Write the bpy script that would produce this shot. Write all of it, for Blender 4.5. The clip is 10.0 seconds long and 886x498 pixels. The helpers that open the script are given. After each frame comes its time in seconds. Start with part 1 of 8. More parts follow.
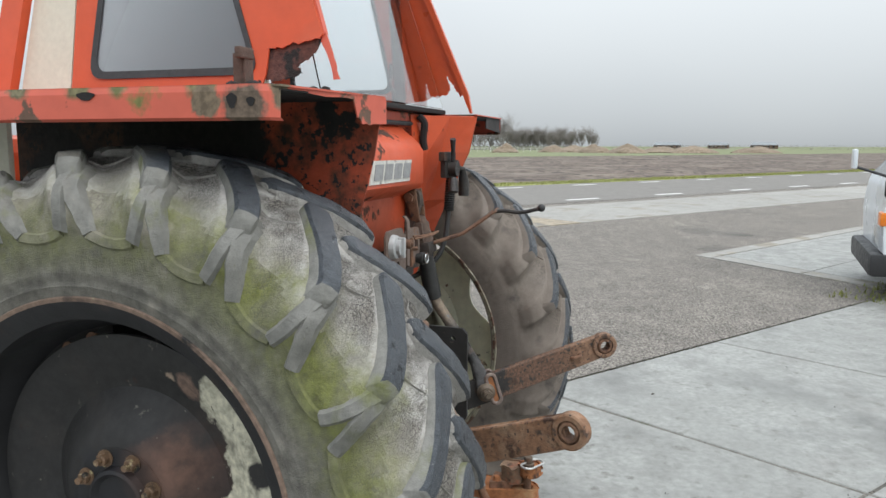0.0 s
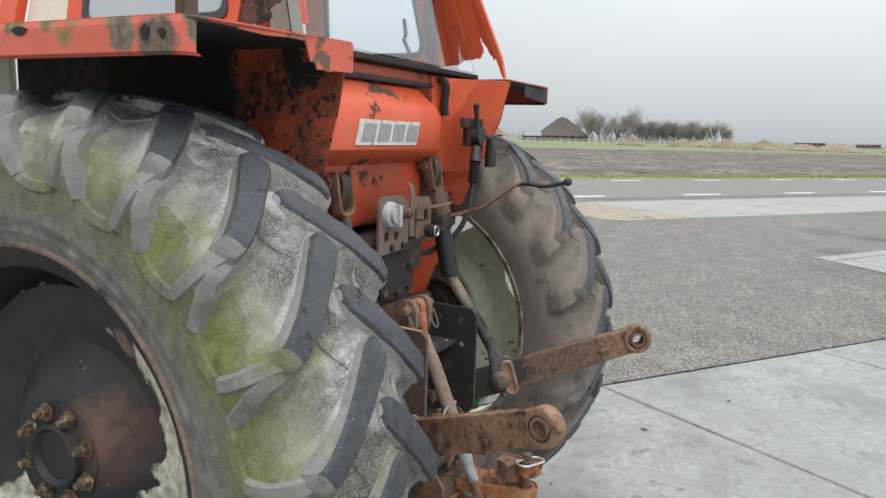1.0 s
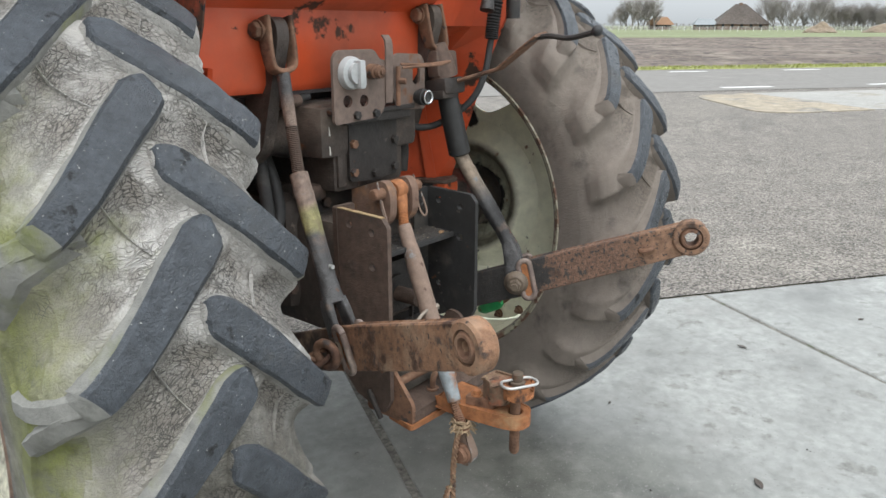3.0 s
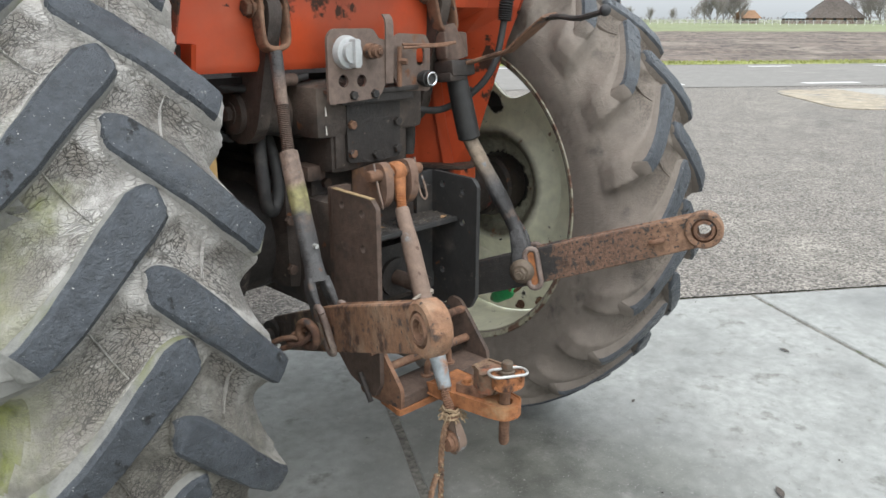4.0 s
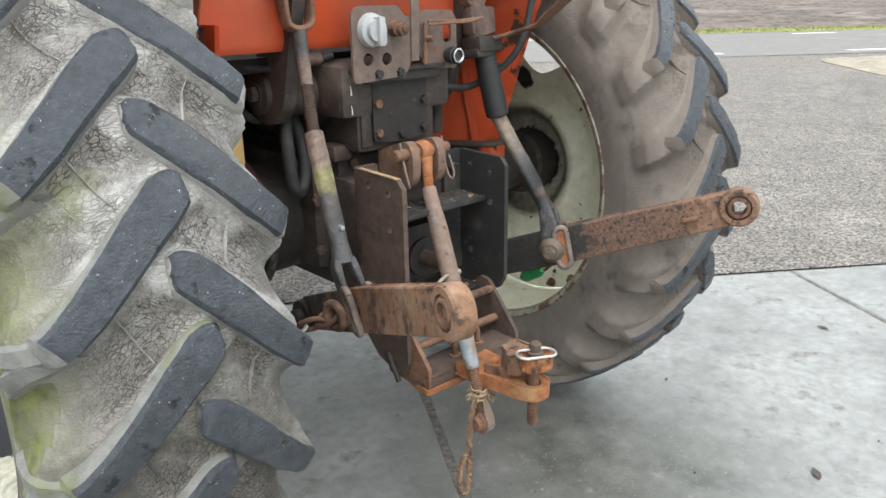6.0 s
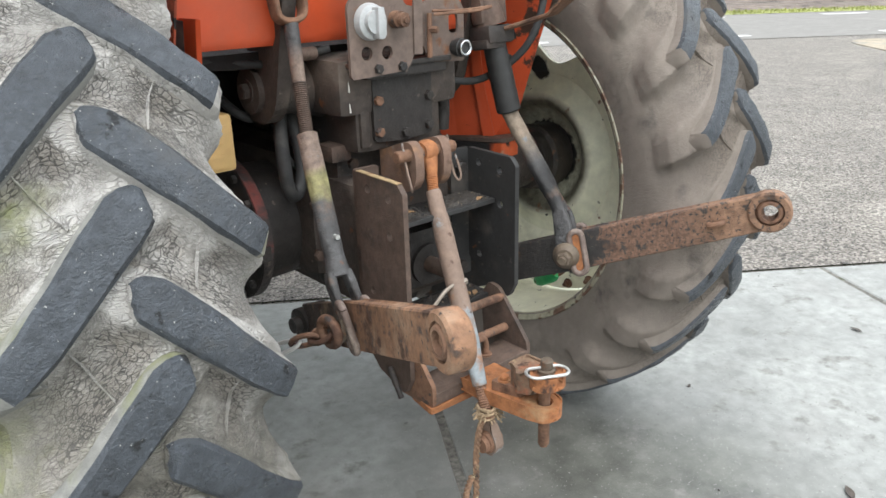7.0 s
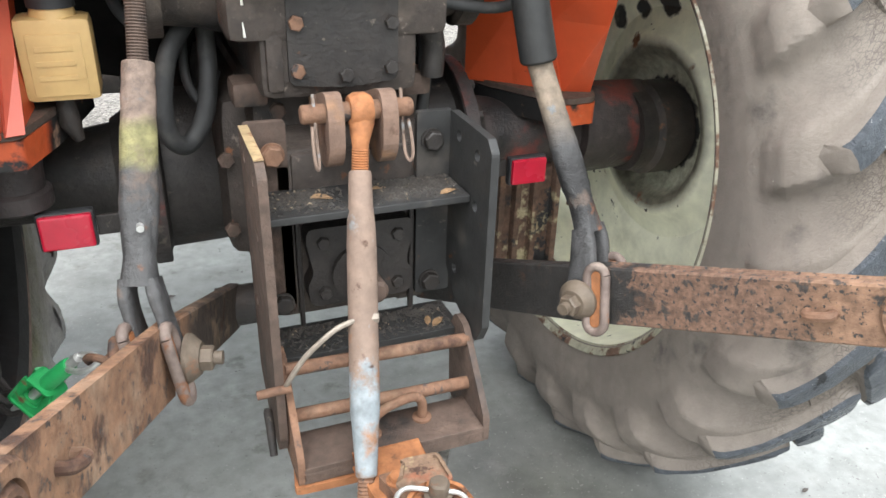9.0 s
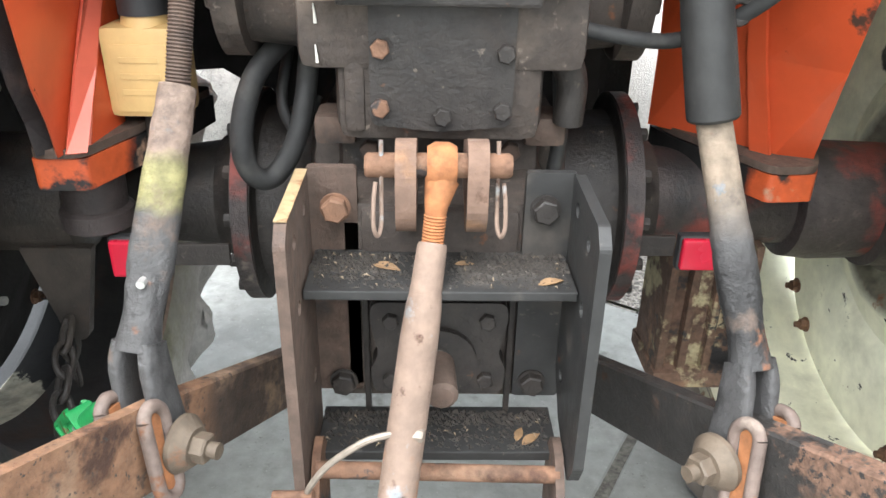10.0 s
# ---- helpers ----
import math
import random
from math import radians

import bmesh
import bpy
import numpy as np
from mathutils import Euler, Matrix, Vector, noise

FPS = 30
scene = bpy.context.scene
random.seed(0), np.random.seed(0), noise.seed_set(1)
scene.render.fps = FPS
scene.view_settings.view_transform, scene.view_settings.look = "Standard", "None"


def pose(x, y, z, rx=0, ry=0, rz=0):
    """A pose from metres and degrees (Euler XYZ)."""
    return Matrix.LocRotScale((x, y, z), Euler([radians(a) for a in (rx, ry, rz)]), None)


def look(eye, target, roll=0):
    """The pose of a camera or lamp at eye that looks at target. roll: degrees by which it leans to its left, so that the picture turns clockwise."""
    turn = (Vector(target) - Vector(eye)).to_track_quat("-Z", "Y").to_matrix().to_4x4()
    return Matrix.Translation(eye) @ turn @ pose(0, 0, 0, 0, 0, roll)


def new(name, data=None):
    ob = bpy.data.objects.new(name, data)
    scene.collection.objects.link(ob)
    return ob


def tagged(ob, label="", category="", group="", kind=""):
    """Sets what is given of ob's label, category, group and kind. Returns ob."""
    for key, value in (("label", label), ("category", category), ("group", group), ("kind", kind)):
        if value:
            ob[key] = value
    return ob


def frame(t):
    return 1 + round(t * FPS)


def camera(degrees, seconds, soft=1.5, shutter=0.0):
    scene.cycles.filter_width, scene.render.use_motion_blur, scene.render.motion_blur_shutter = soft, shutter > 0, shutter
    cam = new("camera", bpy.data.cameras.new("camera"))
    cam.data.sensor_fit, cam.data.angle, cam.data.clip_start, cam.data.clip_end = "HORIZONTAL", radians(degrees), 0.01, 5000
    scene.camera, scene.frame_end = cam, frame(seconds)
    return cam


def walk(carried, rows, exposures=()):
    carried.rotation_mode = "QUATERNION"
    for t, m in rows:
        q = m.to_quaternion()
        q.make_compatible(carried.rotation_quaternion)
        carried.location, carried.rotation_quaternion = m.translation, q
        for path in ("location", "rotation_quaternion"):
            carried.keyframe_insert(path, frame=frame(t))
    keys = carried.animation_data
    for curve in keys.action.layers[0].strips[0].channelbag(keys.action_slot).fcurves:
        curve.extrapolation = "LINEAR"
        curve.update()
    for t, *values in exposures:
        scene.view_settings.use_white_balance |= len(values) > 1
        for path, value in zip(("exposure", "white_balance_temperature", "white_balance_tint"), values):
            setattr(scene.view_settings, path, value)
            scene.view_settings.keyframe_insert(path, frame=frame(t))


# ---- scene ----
cam = camera(61.2, 10.0)
PATH = [
    (0, (-2.254, -1.205, 1.586), (-0.364, -0.61, 1.313), 0.1),
    (0.5, (-2.108, -1.368, 1.563), (-0.292, -0.571, 1.301), 1.0),
    (1, (-1.952, -1.467, 1.511), (-0.185, -0.581, 1.206), 1.7),
    (1.5, (-1.779, -1.575, 1.473), (-0.063, -0.62, 1.094), 1.3),
    (2, (-1.619, -1.6, 1.432), (0.04, -0.602, 0.928), 0.5),
    (2.5, (-1.454, -1.605, 1.38), (0.131, -0.521, 0.819), 0.1),
    (2.7, (-1.414, -1.614, 1.387), (0.134, -0.482, 0.818), 0.1),
    (4, (-1.217, -1.761, 1.351), (0.149, -0.424, 0.762), 0.2),
    (4.5, (-1.211, -1.773, 1.353), (0.118, -0.407, 0.747), -0.1),
    (5, (-1.209, -1.773, 1.351), (0.1, -0.396, 0.728), -0.4),
    (5.5, (-1.2, -1.766, 1.353), (0.098, -0.385, 0.713), -0.7),
    (7, (-1.074, -1.686, 1.368), (0.159, -0.272, 0.676), -1.5),
    (7.5, (-0.916, -1.58, 1.367), (0.255, -0.128, 0.647), -1.1),
    (8, (-0.736, -1.571, 1.361), (0.349, -0.072, 0.602), -0.6),
    (8.5, (-0.505, -1.576, 1.344), (0.378, 0.021, 0.524), 0.8),
    (9, (-0.29, -1.454, 1.305), (0.389, 0.2, 0.409), 1.8),
    (9.5, (-0.142, -1.301, 1.298), (0.261, 0.43, 0.381), 1.5),
    (10, (-0.016, -1.213, 1.284), (0.026, 0.577, 0.393), 1.1),
]
EXPOSURES = [(0, -0.32), (1, -0.24), (2.5, -0.05), (4.5, 0.15), (5.5, 0.23), (7.5, 0.47), (8.5, 0.72), (9, 0.92), (10, 1.36)]
walk(cam, [(t, look(eye, target, roll)) for t, eye, target, roll in PATH], EXPOSURES)

# ---- light: an overcast sky with a weak, wide sun behind the cloud ----
world = bpy.data.worlds.new("overcast_sky")
scene.world = world
world.use_nodes = True
wn, wl = world.node_tree.nodes, world.node_tree.links
wn.clear()
sky = wn.new("ShaderNodeTexSky")
sky.sky_type, sky.sun_disc = "NISHITA", False
sky.sun_elevation, sky.sun_rotation = radians(61), radians(206)
grey = wn.new("ShaderNodeHueSaturation")
grey.inputs["Saturation"].default_value = 0.12
cloud_map = wn.new("ShaderNodeTexCoord")
cloud = wn.new("ShaderNodeTexNoise")
cloud.inputs["Scale"].default_value, cloud.inputs["Detail"].default_value = 1.6, 3.0
veil = wn.new("ShaderNodeMix")
veil.data_type = "RGBA"
veil.inputs[0].default_value = 0.8
ramp = wn.new("ShaderNodeValToRGB")
ramp.color_ramp.elements[0].position, ramp.color_ramp.elements[0].color = 0.3, (6.25, 6.85, 7.35, 1)
ramp.color_ramp.elements[1].position, ramp.color_ramp.elements[1].color = 0.7, (7.2, 7.75, 8.1, 1)
back = wn.new("ShaderNodeBackground")
back.inputs["Strength"].default_value = 0.11
out = wn.new("ShaderNodeOutputWorld")
wl.new(sky.outputs[0], grey.inputs["Color"])
wl.new(cloud_map.outputs["Generated"], cloud.inputs["Vector"])
wl.new(cloud.outputs[0], ramp.inputs[0])
wl.new(grey.outputs[0], veil.inputs[6])
wl.new(ramp.outputs[0], veil.inputs[7])
# an overcast sky is two to three times as bright overhead as at the horizon
height_of = wn.new("ShaderNodeSeparateXYZ")
wl.new(cloud_map.outputs["Generated"], height_of.inputs[0])
brighter = wn.new("ShaderNodeMapRange")
brighter.inputs[1].default_value, brighter.inputs[2].default_value = 0.0, 1.0
wl.new(height_of.outputs[2], brighter.inputs[0])
curve = wn.new("ShaderNodeMath")
curve.operation = "POWER"
wl.new(brighter.outputs[0], curve.inputs[0])
curve.inputs[1].default_value = 0.82
rise_up = wn.new("ShaderNodeMath")
rise_up.operation = "MULTIPLY_ADD"
wl.new(curve.outputs[0], rise_up.inputs[0])
rise_up.inputs[1].default_value, rise_up.inputs[2].default_value = 2.3, 0.84
lifted = wn.new("ShaderNodeVectorMath")
lifted.operation = "SCALE"
wl.new(veil.outputs[2], lifted.inputs[0])
wl.new(rise_up.outputs[0], lifted.inputs["Scale"])
wl.new(lifted.outputs[0], back.inputs[0])
wl.new(back.outputs[0], out.inputs[0])
sun = new("sun", bpy.data.lights.new("sun", "SUN"))
sun.data.energy, sun.data.angle, sun.data.color = 2.3, radians(60), (1.0, 0.98, 0.965)
sun.matrix_world = look((-2.4, -5, 10), (0, 0, 0))

# ---- materials ----
def material(name, base, rough=0.6, metal=0.0, spots=(), grain=0.15, grain_scale=60.0, bump=0.15, bump_scale=80.0,
             coat=0.0, vary=0.0, cracks=None, rough_vary=0.15, zones=(), cells=None, flow=0.0):
    """A procedural surface. spots: (colour, noise scale, threshold, softness, seed, roughness) layers over the base."""
    m = bpy.data.materials.new(name)
    m.use_nodes = True
    n, l = m.node_tree.nodes, m.node_tree.links
    bsdf = n["Principled BSDF"]
    where = n.new("ShaderNodeNewGeometry")

    def noise_at(scale, detail, seed, rough_=0.6):
        shift = n.new("ShaderNodeVectorMath")
        shift.operation = "ADD"
        shift.inputs[1].default_value = (seed * 3.7, seed * 1.9, seed * 2.3)
        l.new(where.outputs["Position"], shift.inputs[0])
        t = n.new("ShaderNodeTexNoise")
        t.inputs["Scale"].default_value, t.inputs["Detail"].default_value, t.inputs["Roughness"].default_value = scale, detail, rough_
        l.new(shift.outputs[0], t.inputs["Vector"])
        return t.outputs[0]

    def mix(fac, a, b, mode="MIX"):
        x = n.new("ShaderNodeMix")
        x.data_type, x.blend_type = "RGBA", mode
        for value, socket in ((fac, x.inputs[0]), (a, x.inputs[6]), (b, x.inputs[7])):
            if isinstance(value, (int, float)):
                socket.default_value = value
            elif isinstance(value, tuple):
                socket.default_value = (*value, 1)
            else:
                l.new(value, socket)
        return x.outputs[2]

    def span(value, a, b, c=0.0, d=1.0):
        r = n.new("ShaderNodeMapRange")
        r.inputs[1].default_value, r.inputs[2].default_value = a, b
        r.inputs[3].default_value, r.inputs[4].default_value = c, d
        l.new(value, r.inputs[0])
        return r.outputs[0]

    dark = tuple(c * (1 - 2.2 * grain) for c in base)
    light = tuple(min(1, c * (1 + 1.6 * grain)) for c in base)
    colour = mix(span(noise_at(grain_scale, 6, 1), 0.3, 0.7), dark, light)
    colour = mix(span(noise_at(grain_scale / 14, 4, 2), 0.35, 0.68, 0, 0.5), colour, tuple(c * (1 - 2.5 * grain) for c in base))
    roughness = span(noise_at(grain_scale / 5, 4, 3), 0.3, 0.7, max(0.03, rough - rough_vary), min(1, rough + rough_vary))
    height = noise_at(bump_scale, 7, 4, 0.65)
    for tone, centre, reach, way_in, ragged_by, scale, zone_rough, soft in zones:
        # a patch of colour with a ragged edge: inside (way_in 1) or outside (-1) a reach round a centre
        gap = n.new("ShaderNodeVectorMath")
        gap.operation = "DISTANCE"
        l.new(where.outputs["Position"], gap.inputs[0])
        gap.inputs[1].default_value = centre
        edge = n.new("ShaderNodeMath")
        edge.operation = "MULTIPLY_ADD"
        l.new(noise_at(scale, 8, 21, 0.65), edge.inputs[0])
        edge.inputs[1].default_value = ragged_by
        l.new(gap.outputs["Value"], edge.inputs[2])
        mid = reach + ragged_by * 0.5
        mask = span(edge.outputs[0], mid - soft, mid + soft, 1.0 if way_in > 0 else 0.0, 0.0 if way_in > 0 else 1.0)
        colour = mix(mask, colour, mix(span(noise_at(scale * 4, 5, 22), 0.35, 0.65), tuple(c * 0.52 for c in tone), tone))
        rr = n.new("ShaderNodeMix")
        l.new(mask, rr.inputs[0])
        l.new(roughness, rr.inputs[2])
        rr.inputs[3].default_value = zone_rough
        roughness = rr.outputs[0]
    for k, (tone, scale, level, soft, seed, spot_rough) in enumerate(spots):
        mask = span(noise_at(scale, 8, seed, 0.62), level, level + soft)
        tone_b = tuple(c * 0.6 for c in tone)
        layer = mix(span(noise_at(scale * 5, 4, seed + 1), 0.35, 0.65), tone_b, tone)
        colour = mix(mask, colour, layer)
        rr = n.new("ShaderNodeMix")
        l.new(mask, rr.inputs[0])
        l.new(roughness, rr.inputs[2])
        rr.inputs[3].default_value = spot_rough
        roughness = rr.outputs[0]
    if cells:
        v = n.new("ShaderNodeTexVoronoi")
        v.inputs["Scale"].default_value = cells[0]
        l.new(where.outputs["Position"], v.inputs["Vector"])
        one = n.new("ShaderNodeSeparateColor")
        l.new(v.outputs["Color"], one.inputs[0])
        shade = span(one.outputs[0], 0, 1, 1 - cells[1], 1 + cells[1])
        scaled = n.new("ShaderNodeVectorMath")
        scaled.operation = "SCALE"
        l.new(colour, scaled.inputs[0])
        l.new(shade, scaled.inputs["Scale"])
        colour = scaled.outputs[0]
        rise = n.new("ShaderNodeMath")
        rise.operation = "MULTIPLY_ADD"
        l.new(v.outputs["Distance"], rise.inputs[0])
        rise.inputs[1].default_value = -1.2
        l.new(height, rise.inputs[2])
        height = rise.outputs[0]
    if cracks:
        # a coarse and a fine crazed net, longer along x, in patches
        size, depth, lines, middle, reach = cracks
        warp = n.new("ShaderNodeTexNoise")
        warp.inputs["Scale"].default_value = 11.0
        l.new(where.outputs["Position"], warp.inputs["Vector"])
        moved = n.new("ShaderNodeMix")
        moved.data_type = "VECTOR"
        moved.inputs[0].default_value = 0.05
        l.new(where.outputs["Position"], moved.inputs[4])
        l.new(warp.outputs[1], moved.inputs[5])
        longer = n.new("ShaderNodeVectorMath")
        longer.operation = "MULTIPLY"
        longer.inputs[1].default_value = (0.36, 1.0, 1.0)
        l.new(moved.outputs[1], longer.inputs[0])
        v = n.new("ShaderNodeTexVoronoi")
        v.feature = "DISTANCE_TO_EDGE"
        v.inputs["Scale"].default_value = size
        l.new(longer.outputs[0], v.inputs["Vector"])
        net = span(v.outputs["Distance"], 0.0, 0.1, 1.0, 0.0)
        def times(x, y):
            f = n.new("ShaderNodeMath")
            f.operation = "MULTIPLY"
            l.new(x, f.inputs[0])
            l.new(y, f.inputs[1])
            return f.outputs[0]

        both = n.new("ShaderNodeMath")
        both.operation = "MAXIMUM"
        apart = n.new("ShaderNodeSeparateXYZ")
        l.new(where.outputs["Position"], apart.inputs[0])
        off = n.new("ShaderNodeMath")
        off.operation = "SUBTRACT"
        l.new(apart.outputs[0], off.inputs[0])
        off.inputs[1].default_value = middle
        aside = n.new("ShaderNodeMath")
        aside.operation = "ABSOLUTE"
        l.new(off.outputs[0], aside.inputs[0])
        worn = span(aside.outputs[0], reach * 0.55, reach, 1.0, 0.0)
        patchy = times(span(noise_at(11, 4, 9), 0.44, 0.6), worn)
        l.new(times(net, patchy), both.inputs[0])
        v2 = n.new("ShaderNodeTexVoronoi")
        v2.feature = "DISTANCE_TO_EDGE"
        v2.inputs["Scale"].default_value = size * lines
        l.new(longer.outputs[0], v2.inputs["Vector"])
        fine_net = span(v2.outputs["Distance"], 0.0, 0.12, 0.7, 0.0)
        l.new(times(times(fine_net, span(noise_at(14, 4, 33), 0.42, 0.58)), worn), both.inputs[1])
        colour = mix(times(both.outputs[0], span(noise_at(40, 3, 35), 0.3, 0.6, 0.2, 0.6 if flow else 1.0)), colour, tuple(c * 0.22 for c in base))
        if flow:
            # long cracks that run round the foot of each lug; "root" is the distance to the nearest lug
            root = n.new("ShaderNodeAttribute")
            root.attribute_name = "root"
            wide_ = n.new("ShaderNodeVectorMath")
            wide_.operation = "SCALE"
            l.new(moved.outputs[1], wide_.inputs[0])
            wide_.inputs["Scale"].default_value = 78.0
            away = n.new("ShaderNodeMath")
            away.operation = "MULTIPLY"
            l.new(root.outputs["Fac"], away.inputs[0])
            away.inputs[1].default_value = 200.0
            v3 = n.new("ShaderNodeTexVoronoi")
            v3.voronoi_dimensions, v3.feature = "4D", "DISTANCE_TO_EDGE"
            v3.inputs["Scale"].default_value = 1.0
            l.new(wide_.outputs[0], v3.inputs["Vector"])
            l.new(away.outputs[0], v3.inputs["W"])
            long_net = span(v3.outputs["Distance"], 0.015, 0.09, 0.9, 0.0)
            near = times(span(root.outputs["Fac"], 0.001, 0.006), span(root.outputs["Fac"], 0.035, 0.1, 1.0, 0.0))
            where_ = times(times(near, worn), span(noise_at(9, 4, 41), 0.36, 0.5, 0.0, flow))
            v4 = n.new("ShaderNodeTexVoronoi")
            v4.voronoi_dimensions, v4.feature = "4D", "DISTANCE_TO_EDGE"
            v4.inputs["Scale"].default_value = 2.1
            l.new(wide_.outputs[0], v4.inputs["Vector"])
            l.new(away.outputs[0], v4.inputs["W"])
            thin = times(span(v4.outputs["Distance"], 0.02, 0.12, 0.75, 0.0), span(noise_at(17, 4, 43), 0.45, 0.6))
            wider = n.new("ShaderNodeMath")
            wider.operation = "MAXIMUM"
            l.new(long_net, wider.inputs[0])
            l.new(thin, wider.inputs[1])
            # the crazed rubber is stained brown with dirt
            colour = mix(times(where_, span(noise_at(16, 4, 44), 0.34, 0.58, 0.25, 0.9)), colour, tuple(c * k for c, k in zip(base, (0.52, 0.485, 0.445))))
            lines_ = times(wider.outputs[0], where_)
            colour = mix(lines_, colour, tuple(c * 0.09 for c in base))
            most = n.new("ShaderNodeMath")
            most.operation = "MAXIMUM"
            l.new(both.outputs[0], most.inputs[0])
            l.new(lines_, most.inputs[1])
            both = most
        sink = n.new("ShaderNodeMath")
        sink.operation = "MULTIPLY_ADD"
        l.new(both.outputs[0], sink.inputs[0])
        sink.inputs[1].default_value = -depth
        l.new(height, sink.inputs[2])
        height = sink.outputs[0]
    if vary:
        info = n.new("ShaderNodeObjectInfo")
        shade = span(info.outputs["Random"], 0, 1, 1 - vary, 1 + vary)
        scaled = n.new("ShaderNodeVectorMath")
        scaled.operation = "SCALE"
        l.new(colour, scaled.inputs[0])
        l.new(shade, scaled.inputs["Scale"])
        colour = scaled.outputs[0]
    b = n.new("ShaderNodeBump")
    b.inputs["Strength"].default_value, b.inputs["Distance"].default_value = bump, 0.01
    l.new(height, b.inputs["Height"])
    l.new(b.outputs[0], bsdf.inputs["Normal"])
    l.new(colour, bsdf.inputs["Base Color"])
    l.new(roughness, bsdf.inputs["Roughness"])
    bsdf.inputs["Metallic"].default_value = metal
    bsdf.inputs["Coat Weight"].default_value = coat
    return m


def glass(name, tint, rough=0.03):
    m = bpy.data.materials.new(name)
    m.use_nodes = True
    b = m.node_tree.nodes["Principled BSDF"]
    b.inputs["Base Color"].default_value = (*tint, 1)
    b.inputs["Roughness"].default_value = rough
    b.inputs["Transmission Weight"].default_value = 1.0
    b.inputs["IOR"].default_value = 1.45
    return m


RUST, DARK_RUST, NEAR_BLACK, DUST = (0.2, 0.085, 0.04), (0.075, 0.036, 0.022), (0.02, 0.019, 0.019), (0.3, 0.24, 0.19)
orange = material("orange_paint", (0.6, 0.086, 0.027), 0.42, grain=0.06, grain_scale=14, bump=0.05, bump_scale=120,
                  spots=(((0.5, 0.15, 0.085), 2.2, 0.55, 0.25, 11, 0.65), ((0.3, 0.08, 0.045), 1.4, 0.57, 0.2, 15, 0.7), (DARK_RUST, 3.4, 0.64, 0.02, 5, 0.85), (NEAR_BLACK, 19, 0.67, 0.03, 8, 0.8), (NEAR_BLACK, 60, 0.72, 0.02, 18, 0.8)))
faded = material("faded_orange_paint", (0.56, 0.11, 0.068), 0.5, grain=0.05, grain_scale=18, bump=0.05, bump_scale=120,
                 spots=(((0.17, 0.1, 0.07), 3.2, 0.575, 0.015, 6, 0.85), ((0.2, 0.2, 0.07), 4.5, 0.66, 0.06, 3, 0.9), (NEAR_BLACK, 11, 0.67, 0.02, 9, 0.8)),
                 zones=(((0.15, 0.11, 0.08), (-0.971, -0.395, 1.66), 0.045, 1, 0.06, 20, 0.85, 0.006), ((0.2, 0.17, 0.09), (-0.971, -0.3, 1.712), 0.035, 1, 0.05, 18, 0.85, 0.006), ((0.2, 0.18, 0.09), (-0.971, 0.0, 1.715), 0.035, 1, 0.06, 16, 0.85, 0.006),
                        ((0.2, 0.18, 0.09), (-0.971, -0.1, 1.715), 0.028, 1, 0.05, 18, 0.85, 0.006), ((0.19, 0.17, 0.1), (-0.971, 0.16, 1.715), 0.035, 1, 0.06, 18, 0.85, 0.006), ((0.22, 0.12, 0.08), (-0.68, -0.46, 1.69), 0.03, 1, 0.06, 25, 0.85, 0.006), ((0.2, 0.15, 0.1), (-0.97, -0.31, 1.672), 0.035, 1, 0.09, 14, 0.85, 0.004), ((0.17, 0.16, 0.09), (-0.97, 0.24, 1.69), 0.035, 1, 0.12, 14, 0.85, 0.006), ((0.19, 0.15, 0.1), (-0.93, -0.46, 1.69), 0.03, 1, 0.08, 18, 0.85, 0.004)))
flaked = material("flaked_orange_paint", (0.42, 0.07, 0.027), 0.6, grain=0.12, grain_scale=30, bump=0.25, bump_scale=90,
                  spots=((DARK_RUST, 5, 0.53, 0.1, 13, 0.85), (NEAR_BLACK, 40, 0.57, 0.015, 4, 0.85), (NEAR_BLACK, 5.5, 0.57, 0.02, 17, 0.85)),
                  zones=((NEAR_BLACK, (-0.55, 0.22, 1.62), 0.42, 1, 0.3, 7, 0.9, 0.02),))
rotten = material("rotten_rusty_sheet", (0.11, 0.045, 0.035), 0.85, grain=0.25, grain_scale=70, bump=0.5, bump_scale=120,
                  spots=((NEAR_BLACK, 12, 0.55, 0.05, 4, 0.9), ((0.5, 0.1, 0.04), 5, 0.66, 0.03, 7, 0.6)))
# near-black with rust spots, for undersides, holes and fillers
dull_black = material("dull_black_surface", (0.014, 0.012, 0.012), 0.85, grain=0.2, grain_scale=30, bump=0.3, spots=((DARK_RUST, 6, 0.6, 0.08, 4, 0.9),))
cast = material("oily_cast_iron", (0.027, 0.0225, 0.02), 0.55, grain=0.2, grain_scale=40, bump=0.35, bump_scale=110,
                spots=(((0.075, 0.054, 0.043), 6, 0.56, 0.16, 4, 0.8), (NEAR_BLACK, 9, 0.56, 0.1, 7, 0.4), (RUST, 13, 0.66, 0.06, 10, 0.85), ((0.17, 0.14, 0.115), 55, 0.64, 0.08, 14, 0.9), ((0.1, 0.08, 0.066), 2.2, 0.54, 0.16, 17, 0.8)), rough_vary=0.2)
cast_brown = material("dusty_cast_iron", (0.1, 0.066, 0.05), 0.75, grain=0.18, grain_scale=50, bump=0.35, bump_scale=110,
                      spots=((NEAR_BLACK, 7, 0.56, 0.12, 4, 0.6), (DUST, 10, 0.64, 0.12, 7, 0.9)))
